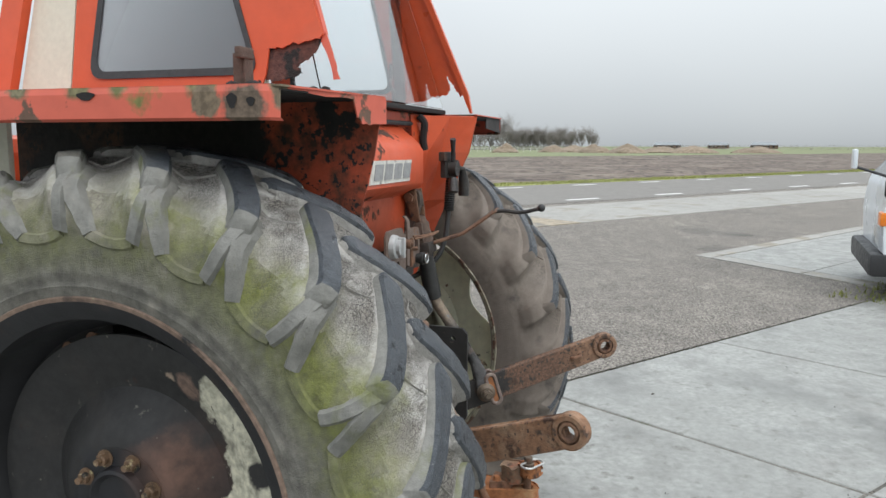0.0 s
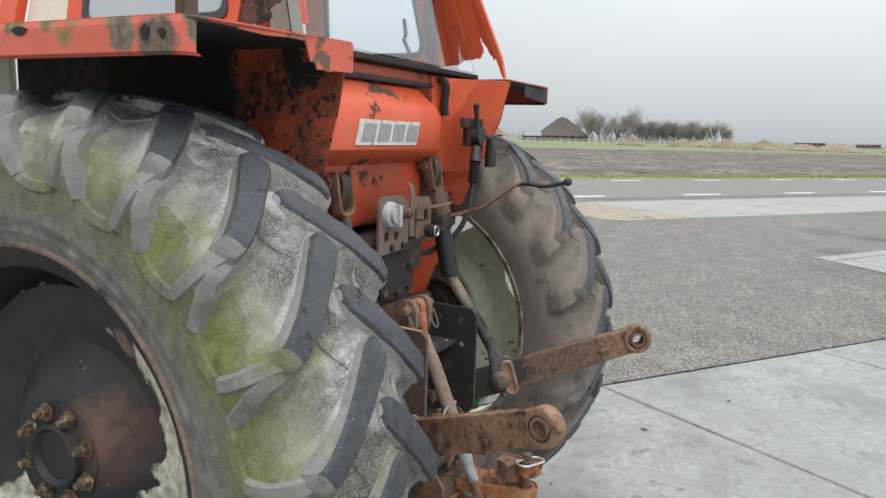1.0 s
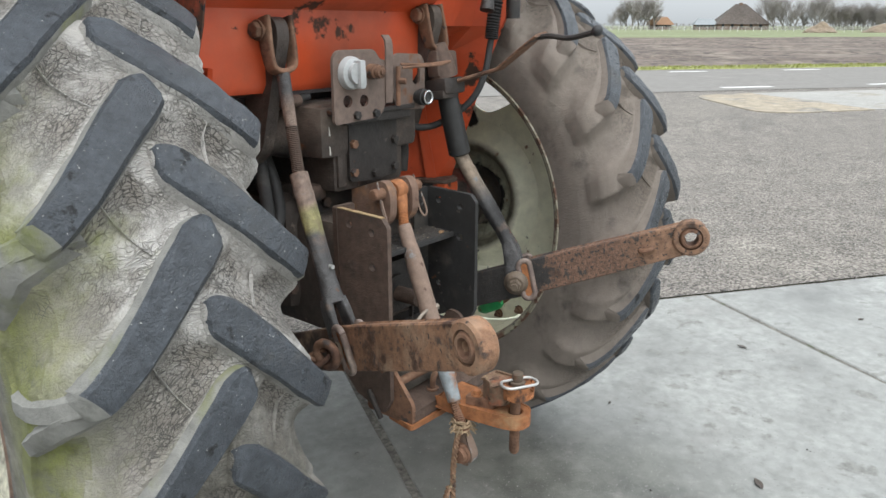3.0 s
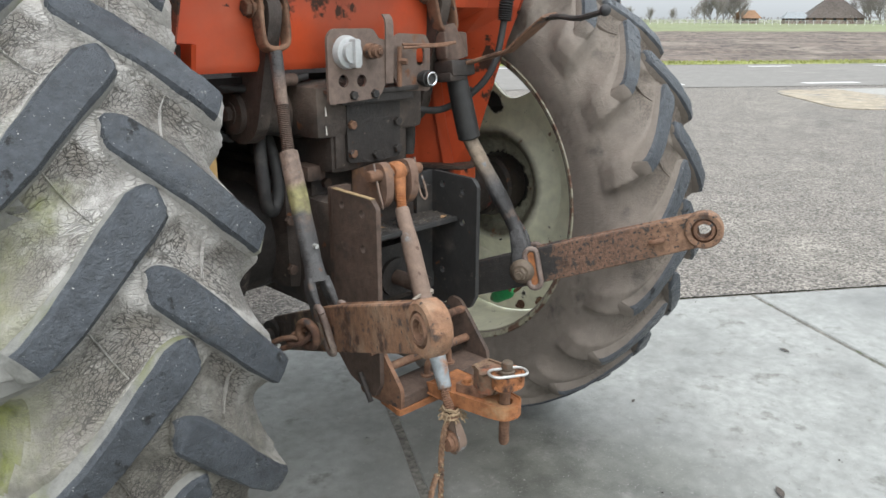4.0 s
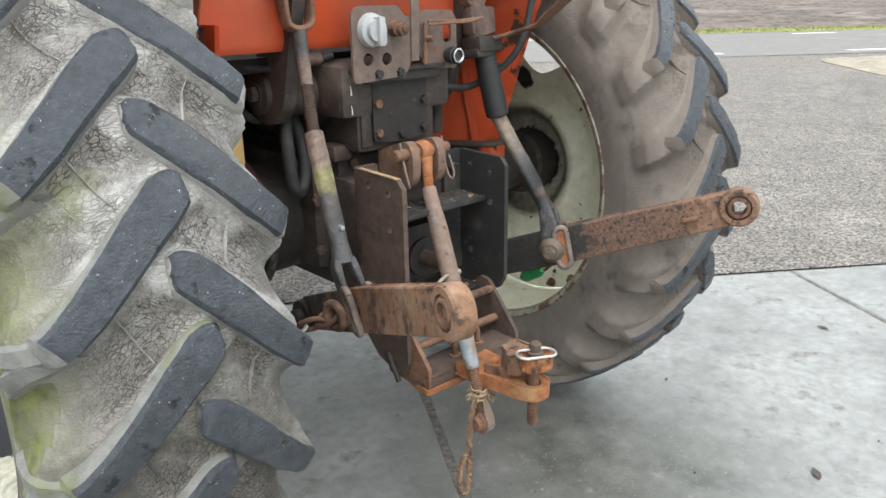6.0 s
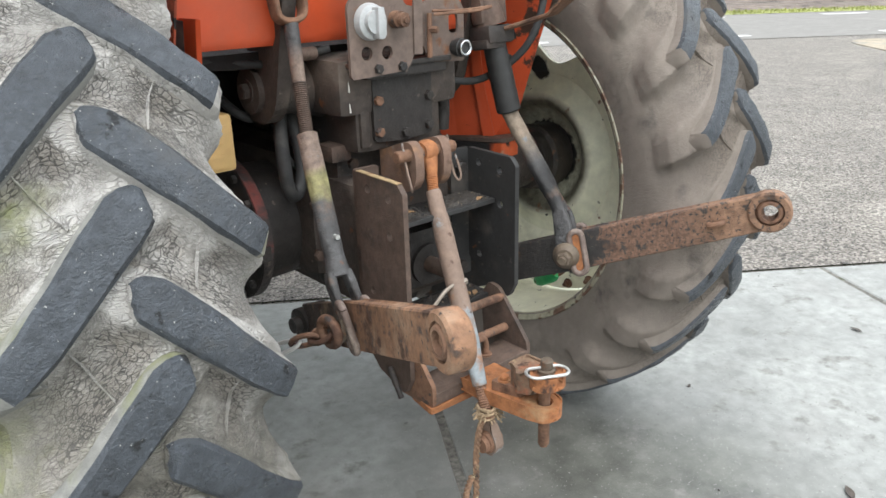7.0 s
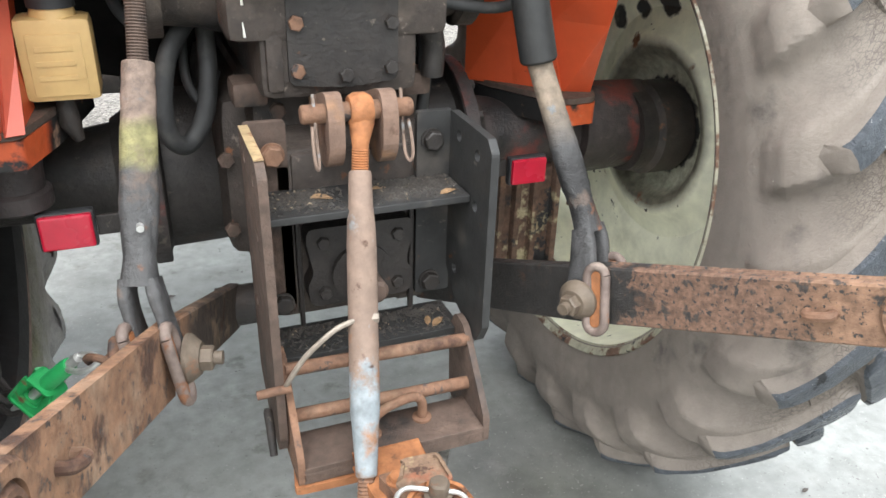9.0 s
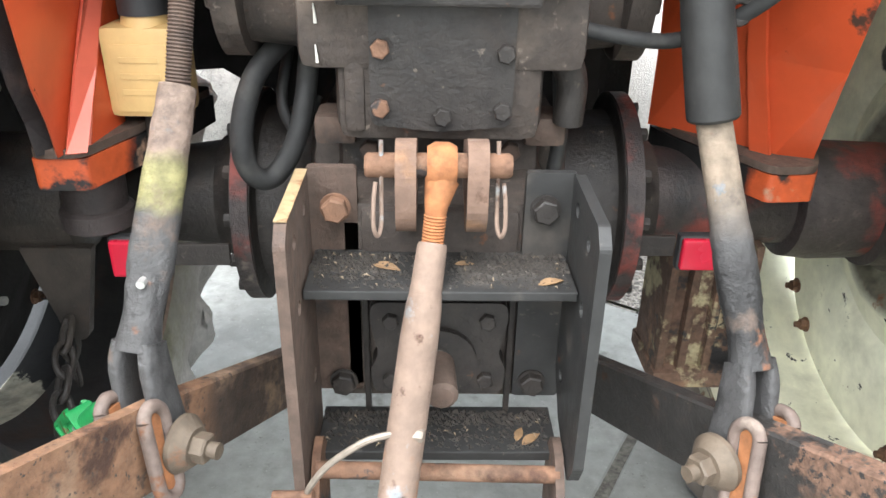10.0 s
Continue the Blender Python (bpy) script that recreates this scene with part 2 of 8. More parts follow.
cast_dusty = material("dusty_oily_casting", (0.056, 0.043, 0.036), 0.65, grain=0.18, grain_scale=50, bump=0.4, bump_scale=120,
                      spots=((NEAR_BLACK, 7, 0.57, 0.12, 4, 0.5), ((0.13, 0.105, 0.085), 5, 0.53, 0.14, 7, 0.85), (RUST, 15, 0.66, 0.05, 10, 0.85), ((0.2, 0.165, 0.135), 60, 0.63, 0.08, 14, 0.9)))
plate_black = material("black_painted_steel", (0.026, 0.0255, 0.025), 0.55, grain=0.15, grain_scale=35, bump=0.12, bump_scale=140,
                       spots=(((0.11, 0.095, 0.082), 5, 0.55, 0.15, 3, 0.8), (RUST, 16, 0.66, 0.05, 5, 0.85), ((0.16, 0.14, 0.12), 60, 0.64, 0.08, 14, 0.9)))
link_rust = material("rusty_link_steel", (0.26, 0.138, 0.078), 0.82, grain=0.2, grain_scale=60, bump=0.4, bump_scale=170,
                     spots=(((0.36, 0.24, 0.16), 7, 0.53, 0.12, 7, 0.9), (DARK_RUST, 11, 0.56, 0.08, 4, 0.85), ((0.07, 0.045, 0.034), 32, 0.56, 0.1, 10, 0.7), ((0.04, 0.032, 0.028), 110, 0.6, 0.06, 13, 0.7)),
                     zones=(((0.038, 0.033, 0.03), (0.2, -0.2, 0.55), 0.34, 1, 0.1, 12, 0.6, 0.01), ((0.07, 0.048, 0.036), (-0.22, -0.26, 0.56), 0.26, 1, 0.1, 12, 0.7, 0.03)))
link_black = material("black_worn_link_steel", (0.028, 0.025, 0.023), 0.55, grain=0.2, grain_scale=50, bump=0.4, bump_scale=170,
                      spots=(((0.1, 0.06, 0.042), 16, 0.6, 0.06, 7, 0.85), ((0.05, 0.04, 0.034), 45, 0.565, 0.07, 10, 0.6), ((0.03, 0.026, 0.024), 120, 0.57, 0.05, 13, 0.6), ((0.3, 0.25, 0.2), 150, 0.68, 0.03, 18, 0.9)),
                      zones=(((0.19, 0.108, 0.072), (0.2, -0.2, 0.55), 0.5, -1, 0.34, 26, 0.82, 0.012), ((0.28, 0.16, 0.1), (0.2, -0.2, 0.55), 0.74, -1, 0.12, 14, 0.85, 0.05)))
rust = material("rusty_steel", (0.19, 0.1, 0.06), 0.82, grain=0.22, grain_scale=45, bump=0.35, bump_scale=150,
                spots=((DARK_RUST, 9, 0.54, 0.08, 4, 0.85), ((0.32, 0.2, 0.13), 6, 0.58, 0.14, 7, 0.9), ((0.05, 0.04, 0.038), 22, 0.6, 0.04, 10, 0.7)))
rust_bright = material("orange_rusty_steel", (0.33, 0.13, 0.05), 0.85, grain=0.2, grain_scale=50, bump=0.3, bump_scale=150,
                       spots=((DARK_RUST, 12, 0.58, 0.06, 4, 0.85), ((0.4, 0.26, 0.14), 7, 0.6, 0.12, 7, 0.9)))
rust_pale = material("pale_rusty_steel", (0.215, 0.15, 0.115), 0.8, grain=0.14, grain_scale=40, bump=0.25, bump_scale=150,
                     spots=(((0.27, 0.3, 0.315), 7, 0.56, 0.05, 3, 0.6), ((0.3, 0.15, 0.08), 12, 0.57, 0.1, 9, 0.85), (DARK_RUST, 18, 0.62, 0.06, 6, 0.85)))
ear_rust = material("brown_rusty_ear", (0.19, 0.118, 0.085), 0.8, grain=0.16, grain_scale=45, bump=0.3, bump_scale=150,
                    spots=(((0.26, 0.25, 0.24), 11, 0.62, 0.06, 3, 0.65), ((0.29, 0.16, 0.09), 9, 0.56, 0.1, 9, 0.85), (DARK_RUST, 16, 0.58, 0.08, 6, 0.85)))
rod_paint = material("worn_grey_rod_paint", (0.062, 0.06, 0.06), 0.55, grain=0.18, grain_scale=50, bump=0.5, bump_scale=110,
                     spots=(((0.16, 0.115, 0.09), 12, 0.6, 0.1, 3, 0.8), ((0.2, 0.21, 0.22), 19, 0.66, 0.05, 6, 0.7), ((0.2, 0.09, 0.05), 20, 0.62, 0.06, 12, 0.85), (NEAR_BLACK, 10, 0.6, 0.1, 9, 0.6)),
                     zones=(((0.23, 0.165, 0.13), (-0.292, -0.375, 1.09), 0.14, 1, 0.05, 16, 0.7, 0.02), ((0.2, 0.22, 0.235), (-0.296, -0.40, 1.035), 0.02, 1, 0.07, 22, 0.6, 0.006), ((0.27, 0.245, 0.11), (-0.31, -0.438, 0.975), 0.034, 1, 0.03, 16, 0.7, 0.008),
                            ((0.27, 0.21, 0.155), (0.323, -0.36, 1.02), 0.1, 1, 0.05, 9, 0.7, 0.04), (NEAR_BLACK, (0.348, -0.48, 0.845), 0.06, 1, 0.04, 16, 0.5, 0.02)))
# last two zones: low dirt and moss, with the tread's weaker light coloured in
rubber = material("cracked_grey_tyre_rubber", (0.47, 0.452, 0.425), 0.58, grain=0.09, grain_scale=90, bump=0.7, bump_scale=150,
                  spots=(((0.4, 0.37, 0.335), 5, 0.55, 0.2, 3, 0.8), ((0.26, 0.245, 0.222), 7, 0.62, 0.16, 6, 0.75), ((0.22, 0.23, 0.09), 4, 0.63, 0.12, 14, 0.9), ((0.65, 0.63, 0.58), 70, 0.73, 0.02, 12, 0.9)),
                  zones=(((0.27, 0.262, 0.15), (-1.1, 0.0, 0.775), 0.73, 1, 0.34, 6, 0.95, 0.08), ((0.2, 0.215, 0.065), (-1.14, -0.1, 0.8), 0.64, 1, 0.55, 9, 0.95, 0.08), ((0.2, 0.19, 0.165), (-1.02, 0.0, 0.775), 0.6, 1, 0.1, 7, 0.9, 0.06), ((0.3, 0.3, 0.2), (-1.0, -0.78, 0.62), 0.22, 1, 0.3, 5, 0.8, 0.1), ((0.25, 0.235, 0.2), (-0.8, -0.85, 0.5), 0.36, 1, 0.55, 8, 0.85, 0.09)),
                  cracks=(105, 1.2, 1.8, -0.775, 0.2), flow=0.95)
rubber_dusty = material("dusty_brown_tyre_rubber", (0.195, 0.165, 0.14), 0.85, grain=0.07, grain_scale=30, bump=0.35, bump_scale=170,
                        spots=(((0.29, 0.25, 0.21), 4, 0.53, 0.2, 3, 0.9), ((0.12, 0.104, 0.09), 8, 0.56, 0.14, 6, 0.85), ((0.4, 0.37, 0.33), 60, 0.7, 0.03, 12, 0.9)),
                        cracks=(110, 0.6, 2.0, 0.757, 0.16), flow=0.6)
rubber_green = material("mossy_tyre_sidewall", (0.325, 0.3, 0.268), 0.85, grain=0.15, grain_scale=45, bump=0.5, bump_scale=160,
                        spots=(((0.37, 0.34, 0.29), 6, 0.55, 0.16, 6, 0.9), ((0.14, 0.135, 0.12), 10, 0.58, 0.14, 9, 0.85), ((0.6, 0.58, 0.53), 80, 0.72, 0.02, 12, 0.9)),
                        zones=(((0.245, 0.24, 0.15), (-1.1, 0.0, 0.775), 0.73, 1, 0.34, 6, 0.95, 0.08), ((0.19, 0.205, 0.06), (-1.14, -0.1, 0.8), 0.64, 1, 0.55, 9, 0.95, 0.08), ((0.2, 0.19, 0.165), (-1.02, 0.0, 0.775), 0.6, 1, 0.1, 7, 0.9, 0.06)), cracks=(130, 0.5, 1.9, -0.775, 0.3))
rib_rubber = material("weathered_tyre_rib", (0.21, 0.207, 0.19), 0.7, grain=0.15, grain_scale=35, bump=0.4, bump_scale=140,
                      spots=(((0.25, 0.24, 0.215), 7, 0.56, 0.16, 3, 0.9), ((0.18, 0.195, 0.075), 5, 0.54, 0.14, 6, 0.9)))
# the zone turns the lugs paler round the top of the left wheel
lug_top = material("worn_lug_rubber", (0.054, 0.062, 0.073), 0.4, grain=0.2, grain_scale=70, bump=0.6, bump_scale=180,
                   spots=(((0.1, 0.1, 0.098), 6, 0.6, 0.14, 3, 0.85), ((0.015, 0.016, 0.017), 26, 0.6, 0.06, 9, 0.8), ((0.6, 0.6, 0.57), 190, 0.665, 0.03, 6, 0.9), ((0.55, 0.55, 0.52), 60, 0.725, 0.015, 16, 0.9)),
                   zones=(((0.15, 0.145, 0.125), (-1.05, 0.28, 1.62), 0.42, 1, 0.36, 9, 0.85, 0.06),))
cream = material("cream_rim_paint", (0.5, 0.49, 0.36), 0.55, grain=0.07, grain_scale=20, bump=0.1,
                 spots=((RUST, 8, 0.62, 0.04, 4, 0.85), (NEAR_BLACK, 5, 0.68, 0.03, 8, 0.7), ((0.33, 0.33, 0.24), 3, 0.52, 0.2, 11, 0.7)))
rim_worn = material("worn_cream_rim_flange", (0.36, 0.34, 0.255), 0.7, grain=0.12, bump=0.3, spots=(((0.16, 0.09, 0.06), 16, 0.5, 0.06, 4, 0.85), ((0.5, 0.48, 0.38), 9, 0.6, 0.05, 7, 0.6), (NEAR_BLACK, 20, 0.6, 0.04, 9, 0.7)))
rim_brown = material("brown_rim_flange", (0.24, 0.165, 0.125), 0.8, grain=0.2, bump=0.3, spots=(((0.4, 0.37, 0.24), 9, 0.62, 0.04, 4, 0.7), (NEAR_BLACK, 6, 0.55, 0.1, 8, 0.7)))
disc_black = material("sooty_wheel_disc", (0.011, 0.011, 0.014), 0.5, grain=0.2, grain_scale=14, bump=0.12,
                      spots=(((0.034, 0.03, 0.028), 7, 0.54, 0.16, 19, 0.7), ((0.12, 0.11, 0.095), 28, 0.66, 0.03, 23, 0.8), ((0.3, 0.28, 0.24), 50, 0.71, 0.02, 16, 0.8), ((0.045, 0.03, 0.025), 14, 0.66, 0.06, 6, 0.8)),
                      zones=(((0.13, 0.07, 0.05), (-0.88, -0.14, 0.86), 0.09, 1, 0.08, 5, 0.75, 0.06), ((0.62, 0.59, 0.46), (-0.87, 0.015, 0.842), 0.267, -1, 0.16, 12, 0.6, 0.004),
                             (NEAR_BLACK, (-0.86, -0.35, 0.86), 0.035, 1, 0.05, 14, 0.6, 0.004), (NEAR_BLACK, (-0.87, 0.08, 1.2), 0.33, 1, 0.1, 9, 0.6, 0.006), ((0.4, 0.3, 0.22), (-0.86, -0.11, 1.06), 0.012, 1, 0.06, 22, 0.6, 0.004), ((0.2, 0.13, 0.1), (-0.86, -0.16, 1.045), 0.03, 1, 0.06, 16, 0.6, 0.006), ((0.45, 0.4, 0.3), (-0.86, 0.225, 0.89), 0.008, 1, 0.05, 26, 0.6, 0.004), (NEAR_BLACK, (-0.87, 0.46, 0.93), 0.36, 1, 0.1, 9, 0.6, 0.006)))
barrel_left = material("sooty_rim_barrel", (0.012, 0.012, 0.014), 0.6, grain=0.2, grain_scale=14, bump=0.15, spots=(((0.07, 0.045, 0.035), 4, 0.58, 0.16, 6, 0.8),),
                       zones=(((0.55, 0.52, 0.41), (-0.9, -0.22, 0.45), 0.26, 1, 0.2, 9, 0.6, 0.004),))
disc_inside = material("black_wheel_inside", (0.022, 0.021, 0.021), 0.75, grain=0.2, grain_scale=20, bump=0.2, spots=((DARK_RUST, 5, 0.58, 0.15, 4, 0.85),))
# first two zones paint grease and the groove's shading as a dark ring
cream_disc = material("greasy_cream_disc", (0.8, 0.79, 0.63), 0.5, grain=0.08, grain_scale=20, bump=0.12,
                      spots=((RUST, 8, 0.64, 0.04, 4, 0.85), ((0.5, 0.49, 0.37), 3, 0.55, 0.2, 11, 0.7), (NEAR_BLACK, 24, 0.66, 0.02, 8, 0.6), (NEAR_BLACK, 7, 0.67, 0.03, 19, 0.6)),
                      zones=(((0.17, 0.155, 0.115), (0.835, -0.026, 0.778), 0.2, 1, 0.035, 10, 0.6, 0.014), ((0.47, 0.46, 0.35), (0.835, -0.026, 0.778), 0.158, 1, 0.03, 10, 0.5, 0.012), (NEAR_BLACK, (0.835, -0.026, 0.778), 0.118, 1, 0.06, 22, 0.45, 0.003),
                             (NEAR_BLACK, (0.842, 0.183, 0.998), 0.026, 1, 0.04, 18, 0.6, 0.004), (NEAR_BLACK, (0.842, 0.098, 1.03), 0.024, 1, 0.04, 18, 0.6, 0.004), (NEAR_BLACK, (0.842, 0.0, 1.065), 0.035, 1, 0.05, 18, 0.6, 0.004), (NEAR_BLACK, (0.842, 0.166, 0.884), 0.012, 1, 0.03, 22, 0.6, 0.004)))
anchor_mat = material("mottled_rusty_casting", (0.13, 0.075, 0.05), 0.85, grain=0.25, grain_scale=60, bump=0.5, bump_scale=120,
                      spots=(((0.42, 0.36, 0.22), 11, 0.54, 0.06, 3, 0.9), ((0.3, 0.17, 0.1), 7, 0.55, 0.1, 8, 0.9), (NEAR_BLACK, 13, 0.58, 0.04, 5, 0.7)))
tube_red = material("worn_red_axle_paint", (0.045, 0.035, 0.033), 0.5, grain=0.2, grain_scale=40, bump=0.4, bump_scale=120,
                    spots=(((0.2, 0.045, 0.035), 6, 0.52, 0.08, 4, 0.6), (NEAR_BLACK, 9, 0.55, 0.08, 7, 0.45), ((0.2, 0.17, 0.14), 14, 0.63, 0.08, 10, 0.8)))
hose_mat = material("black_rubber_hose", (0.026, 0.026, 0.026), 0.7, grain=0.15, bump=0.15, spots=(((0.085, 0.08, 0.072), 6, 0.55, 0.15, 4, 0.85),))
coupling_brown = material("dusty_brown_plate", (0.15, 0.108, 0.088), 0.75, grain=0.14, grain_scale=45, bump=0.25, bump_scale=140, spots=(((0.21, 0.165, 0.135), 7, 0.55, 0.14, 3, 0.85), (RUST, 14, 0.62, 0.08, 6, 0.85), ((0.05, 0.04, 0.036), 9, 0.62, 0.12, 9, 0.7)))
wire_dull = material("dull_brown_wire", (0.26, 0.22, 0.18), 0.5, metal=0.3, grain=0.12, bump=0.15, spots=((RUST, 25, 0.58, 0.08, 4, 0.8),))
bolt_dull = material("dull_olive_bolt", (0.12, 0.09, 0.064), 0.65, grain=0.18, grain_scale=40, bump=0.3, spots=((RUST, 18, 0.58, 0.1, 4, 0.8), ((0.17, 0.14, 0.1), 9, 0.6, 0.12, 7, 0.7)))
fork_brown = material("brown_grey_fork_eye", (0.17, 0.125, 0.105), 0.65, grain=0.18, grain_scale=50, bump=0.35, bump_scale=130, spots=(((0.3, 0.24, 0.2), 14, 0.56, 0.1, 3, 0.8), (RUST, 16, 0.58, 0.06, 6, 0.85)))
steel = material("dull_zinc_steel", (0.55, 0.55, 0.53), 0.4, metal=0.6, grain=0.1, bump=0.1, spots=((RUST, 20, 0.66, 0.06, 4, 0.8),))
chrome = material("chrome_steel", (0.6, 0.6, 0.6), 0.18, metal=1.0, grain=0.05, bump=0.03)
alu = material("grey_cast_aluminium", (0.45, 0.46, 0.46), 0.5, metal=0.25, grain=0.08, bump=0.15)
yellow = material("stained_yellow_plastic", (0.6, 0.4, 0.165), 0.55, grain=0.08, grain_scale=16, bump=0.08, spots=(((0.3, 0.17, 0.06), 8, 0.6, 0.12, 4, 0.8),))
red_lens = material("red_plastic_reflector", (0.5, 0.01, 0.035), 0.25, grain=0.06, grain_scale=30, bump=0.05, coat=0.4)
black_plastic = material("black_plastic", (0.03, 0.03, 0.032), 0.55, grain=0.12, bump=0.1)
green_paint = material("green_painted_hook", (0.02, 0.3, 0.085), 0.45, grain=0.08, bump=0.15, spots=((RUST, 14, 0.64, 0.05, 4, 0.8),))
badge_mat = material("weathered_badge_plate", (0.62, 0.6, 0.55), 0.5, grain=0.12, bump=0.1, spots=(((0.35, 0.33, 0.3), 20, 0.58, 0.08, 4, 0.7),))
badge_bar = material("grey_badge_relief", (0.33, 0.33, 0.33), 0.45, metal=0.3, grain=0.1)
cream_panel = material("cream_cab_panel", (0.62, 0.6, 0.5), 0.6, grain=0.04, bump=0.03, spots=(((0.4, 0.36, 0.25), 4, 0.62, 0.12, 4, 0.7),))
seal = material("black_window_rubber", (0.035, 0.037, 0.04), 0.6, grain=0.12, bump=0.1)
pane_mat = glass("cab_glass", (0.9, 0.93, 0.94))
pane_dirty = glass("dusty_cab_glass", (0.13, 0.145, 0.16), 0.3)
pane_dirty.node_tree.nodes["Principled BSDF"].inputs["Transmission Weight"].default_value = 0.35
# ---- mesh helpers ----
from mathutils.geometry import tessellate_polygon


def part(name, bm, mat, parent=None, label="", smooth=False):
    me = bpy.data.meshes.new(name)
    bmesh.ops.recalc_face_normals(bm, faces=bm.faces)
    bm.to_mesh(me)
    bm.free()
    for m in (mat if isinstance(mat, (list, tuple)) else [mat]):
        me.materials.append(m)
    if smooth:
        for p in me.polygons:
            p.use_smooth = True
        me.set_sharp_from_angle(angle=radians(38))
    ob = new(name, me)
    ob.parent = parent
    if label:
        ob["label"] = label
    return ob


def thing(name, label, category, group="", at=(0, 0, 0)):
    ob = new(name)
    ob.location = at
    ob.empty_display_size = 0.1
    return tagged(ob, label, category, group)


def box(lo, hi, bevel=0.0, m=None, bm=None):
    b = bmesh.new()
    bmesh.ops.create_cube(b, size=1.0)
    size, mid = Vector(hi) - Vector(lo), (Vector(hi) + Vector(lo)) / 2
    for v in b.verts:
        v.co = Vector((v.co.x * size.x, v.co.y * size.y, v.co.z * size.z)) + mid
    if bevel:
        bmesh.ops.bevel(b, geom=b.edges[:], offset=min(bevel, min(abs(s) for s in size) * 0.45), segments=2, profile=0.6, affect="EDGES")
    if m:
        bmesh.ops.transform(b, matrix=m, verts=b.verts)
    return join(bm, b)


def join(bm, b):
    """Adds b to bm."""
    if bm is None:
        return b
    me = bpy.data.meshes.new("tmp")
    b.to_mesh(me)
    b.free()
    bm.from_mesh(me)
    bpy.data.meshes.remove(me)
    return bm


def tube(points, radii, sides=14, bm=None, caps=True, squash=1.0):
    """A round bar along points; radii: one, or one for each point."""
    b = bmesh.new()
    pts = [Vector(p) for p in points]
    rad = [radii] * len(pts) if isinstance(radii, (int, float)) else list(radii)
    rings, side = [], None
    for k, p in enumerate(pts):
        way = (pts[min(k + 1, len(pts) - 1)] - pts[max(k - 1, 0)])
        way = way.normalized() if way.length > 1e-9 else Vector((0, 0, 1))
        if side is None:
            side = way.orthogonal().normalized()
        side = (side - way * side.dot(way)).normalized()
        up = way.cross(side)
        rings.append([b.verts.new(p + (side * math.cos(a) + up * math.sin(a) * squash) * rad[k])
                      for a in (2 * math.pi * j / sides for j in range(sides))])
    for r, s in zip(rings, rings[1:]):
        for j in range(sides):
            b.faces.new((r[j], r[(j + 1) % sides], s[(j + 1) % sides], s[j]))
    if caps:
        b.faces.new(rings[0][::-1])
        b.faces.new(rings[-1])
    return join(bm, b)


def smooth_path(points, steps=8):
    """Points on a smooth curve through the given ones."""
    p = [Vector(q) for q in points]
    p = [2 * p[0] - p[1]] + p + [2 * p[-1] - p[-2]]
    res = []
    for a, b_, c, d in zip(p, p[1:], p[2:], p[3:]):
        for k in range(steps):
            t = k / steps
            res.append(0.5 * ((2 * b_) + (c - a) * t + (2 * a - 5 * b_ + 4 * c - d) * t * t + (3 * b_ - a - 3 * c + d) * t ** 3))
    return res + [p[-2]]


def lathe(profile, m, sides=48, bm=None, closed=False, caps=True):
    """A turned form about the local x axis: profile of (x, radius), placed by m."""
    b = bmesh.new()
    rings = [[b.verts.new((x, -r * math.cos(a), r * math.sin(a))) for a in (2 * math.pi * j / sides for j in range(sides))] for x, r in profile]
    pairs = list(zip(rings, rings[1:])) + ([(rings[-1], rings[0])] if closed else [])
    for r, s in pairs:
        for j in range(sides):
            b.faces.new((r[j], r[(j + 1) % sides], s[(j + 1) % sides], s[j]))
    if caps and not closed:
        for r in (rings[0], rings[-1]):
            if (r[0].co - r[sides // 2].co).length > 1e-4:
                b.faces.new(r)
    bmesh.ops.transform(b, matrix=m, verts=b.verts)
    return join(bm, b)


def rounded(points, radius, steps=4):
    """A 2D outline with its corners rounded."""
    res, n = [], len(points)
    for k in range(n):
        a, p, c = (Vector(points[(k + d) % n]) for d in (-1, 0, 1))
        r = radius[k] if isinstance(radius, (list, tuple)) else radius
        if r <= 0:
            res.append(p)
            continue
        u, v = (a - p), (c - p)
        r1 = min(r, u.length * 0.49, v.length * 0.49)
        s, e = p + u.normalized() * r1, p + v.normalized() * r1
        for j in range(steps + 1):
            t = j / steps
            res.append(s * (1 - t) ** 2 + p * 2 * t * (1 - t) + e * t * t)
    return res


def ring2d(x, y, r, n=14):
    return [Vector((x + r * math.cos(2 * math.pi * k / n), y + r * math.sin(2 * math.pi * k / n))) for k in range(n)]


def plate(outline, thick, m, holes=(), bm=None):
    """A flat plate from a 2D outline with holes, thick along the local z axis, placed by m."""
    b = bmesh.new()
    loops = [[Vector((p[0], p[1], 0)) for p in ring] for ring in (outline, *holes)]
    flat = [p for ring in loops for p in ring]
    low = [b.verts.new(p) for p in flat]
    high = [b.verts.new((p.x, p.y, thick)) for p in flat]
    for tri in tessellate_polygon(loops):
        for v, order in ((low, 1), (high, -1)):
            try:
                b.faces.new([v[i] for i in tri[::order]])
            except ValueError:
                pass
    start = 0
    for ring in loops:
        k = len(ring)
        for j in range(k):
            a, c = start + j, start + (j + 1) % k
            b.faces.new((low[a], low[c], high[c], high[a]))
        start += k
    bmesh.ops.transform(b, matrix=m, verts=b.verts)
    return join(bm, b)


def axes(origin, x, y):
    """The pose whose local x and y axes point along x and y."""
    x = Vector(x).normalized()
    z = x.cross(Vector(y)).normalized()
    y = z.cross(x)
    m = Matrix((x, y, z)).transposed().to_4x4()
    m.translation = origin
    return m


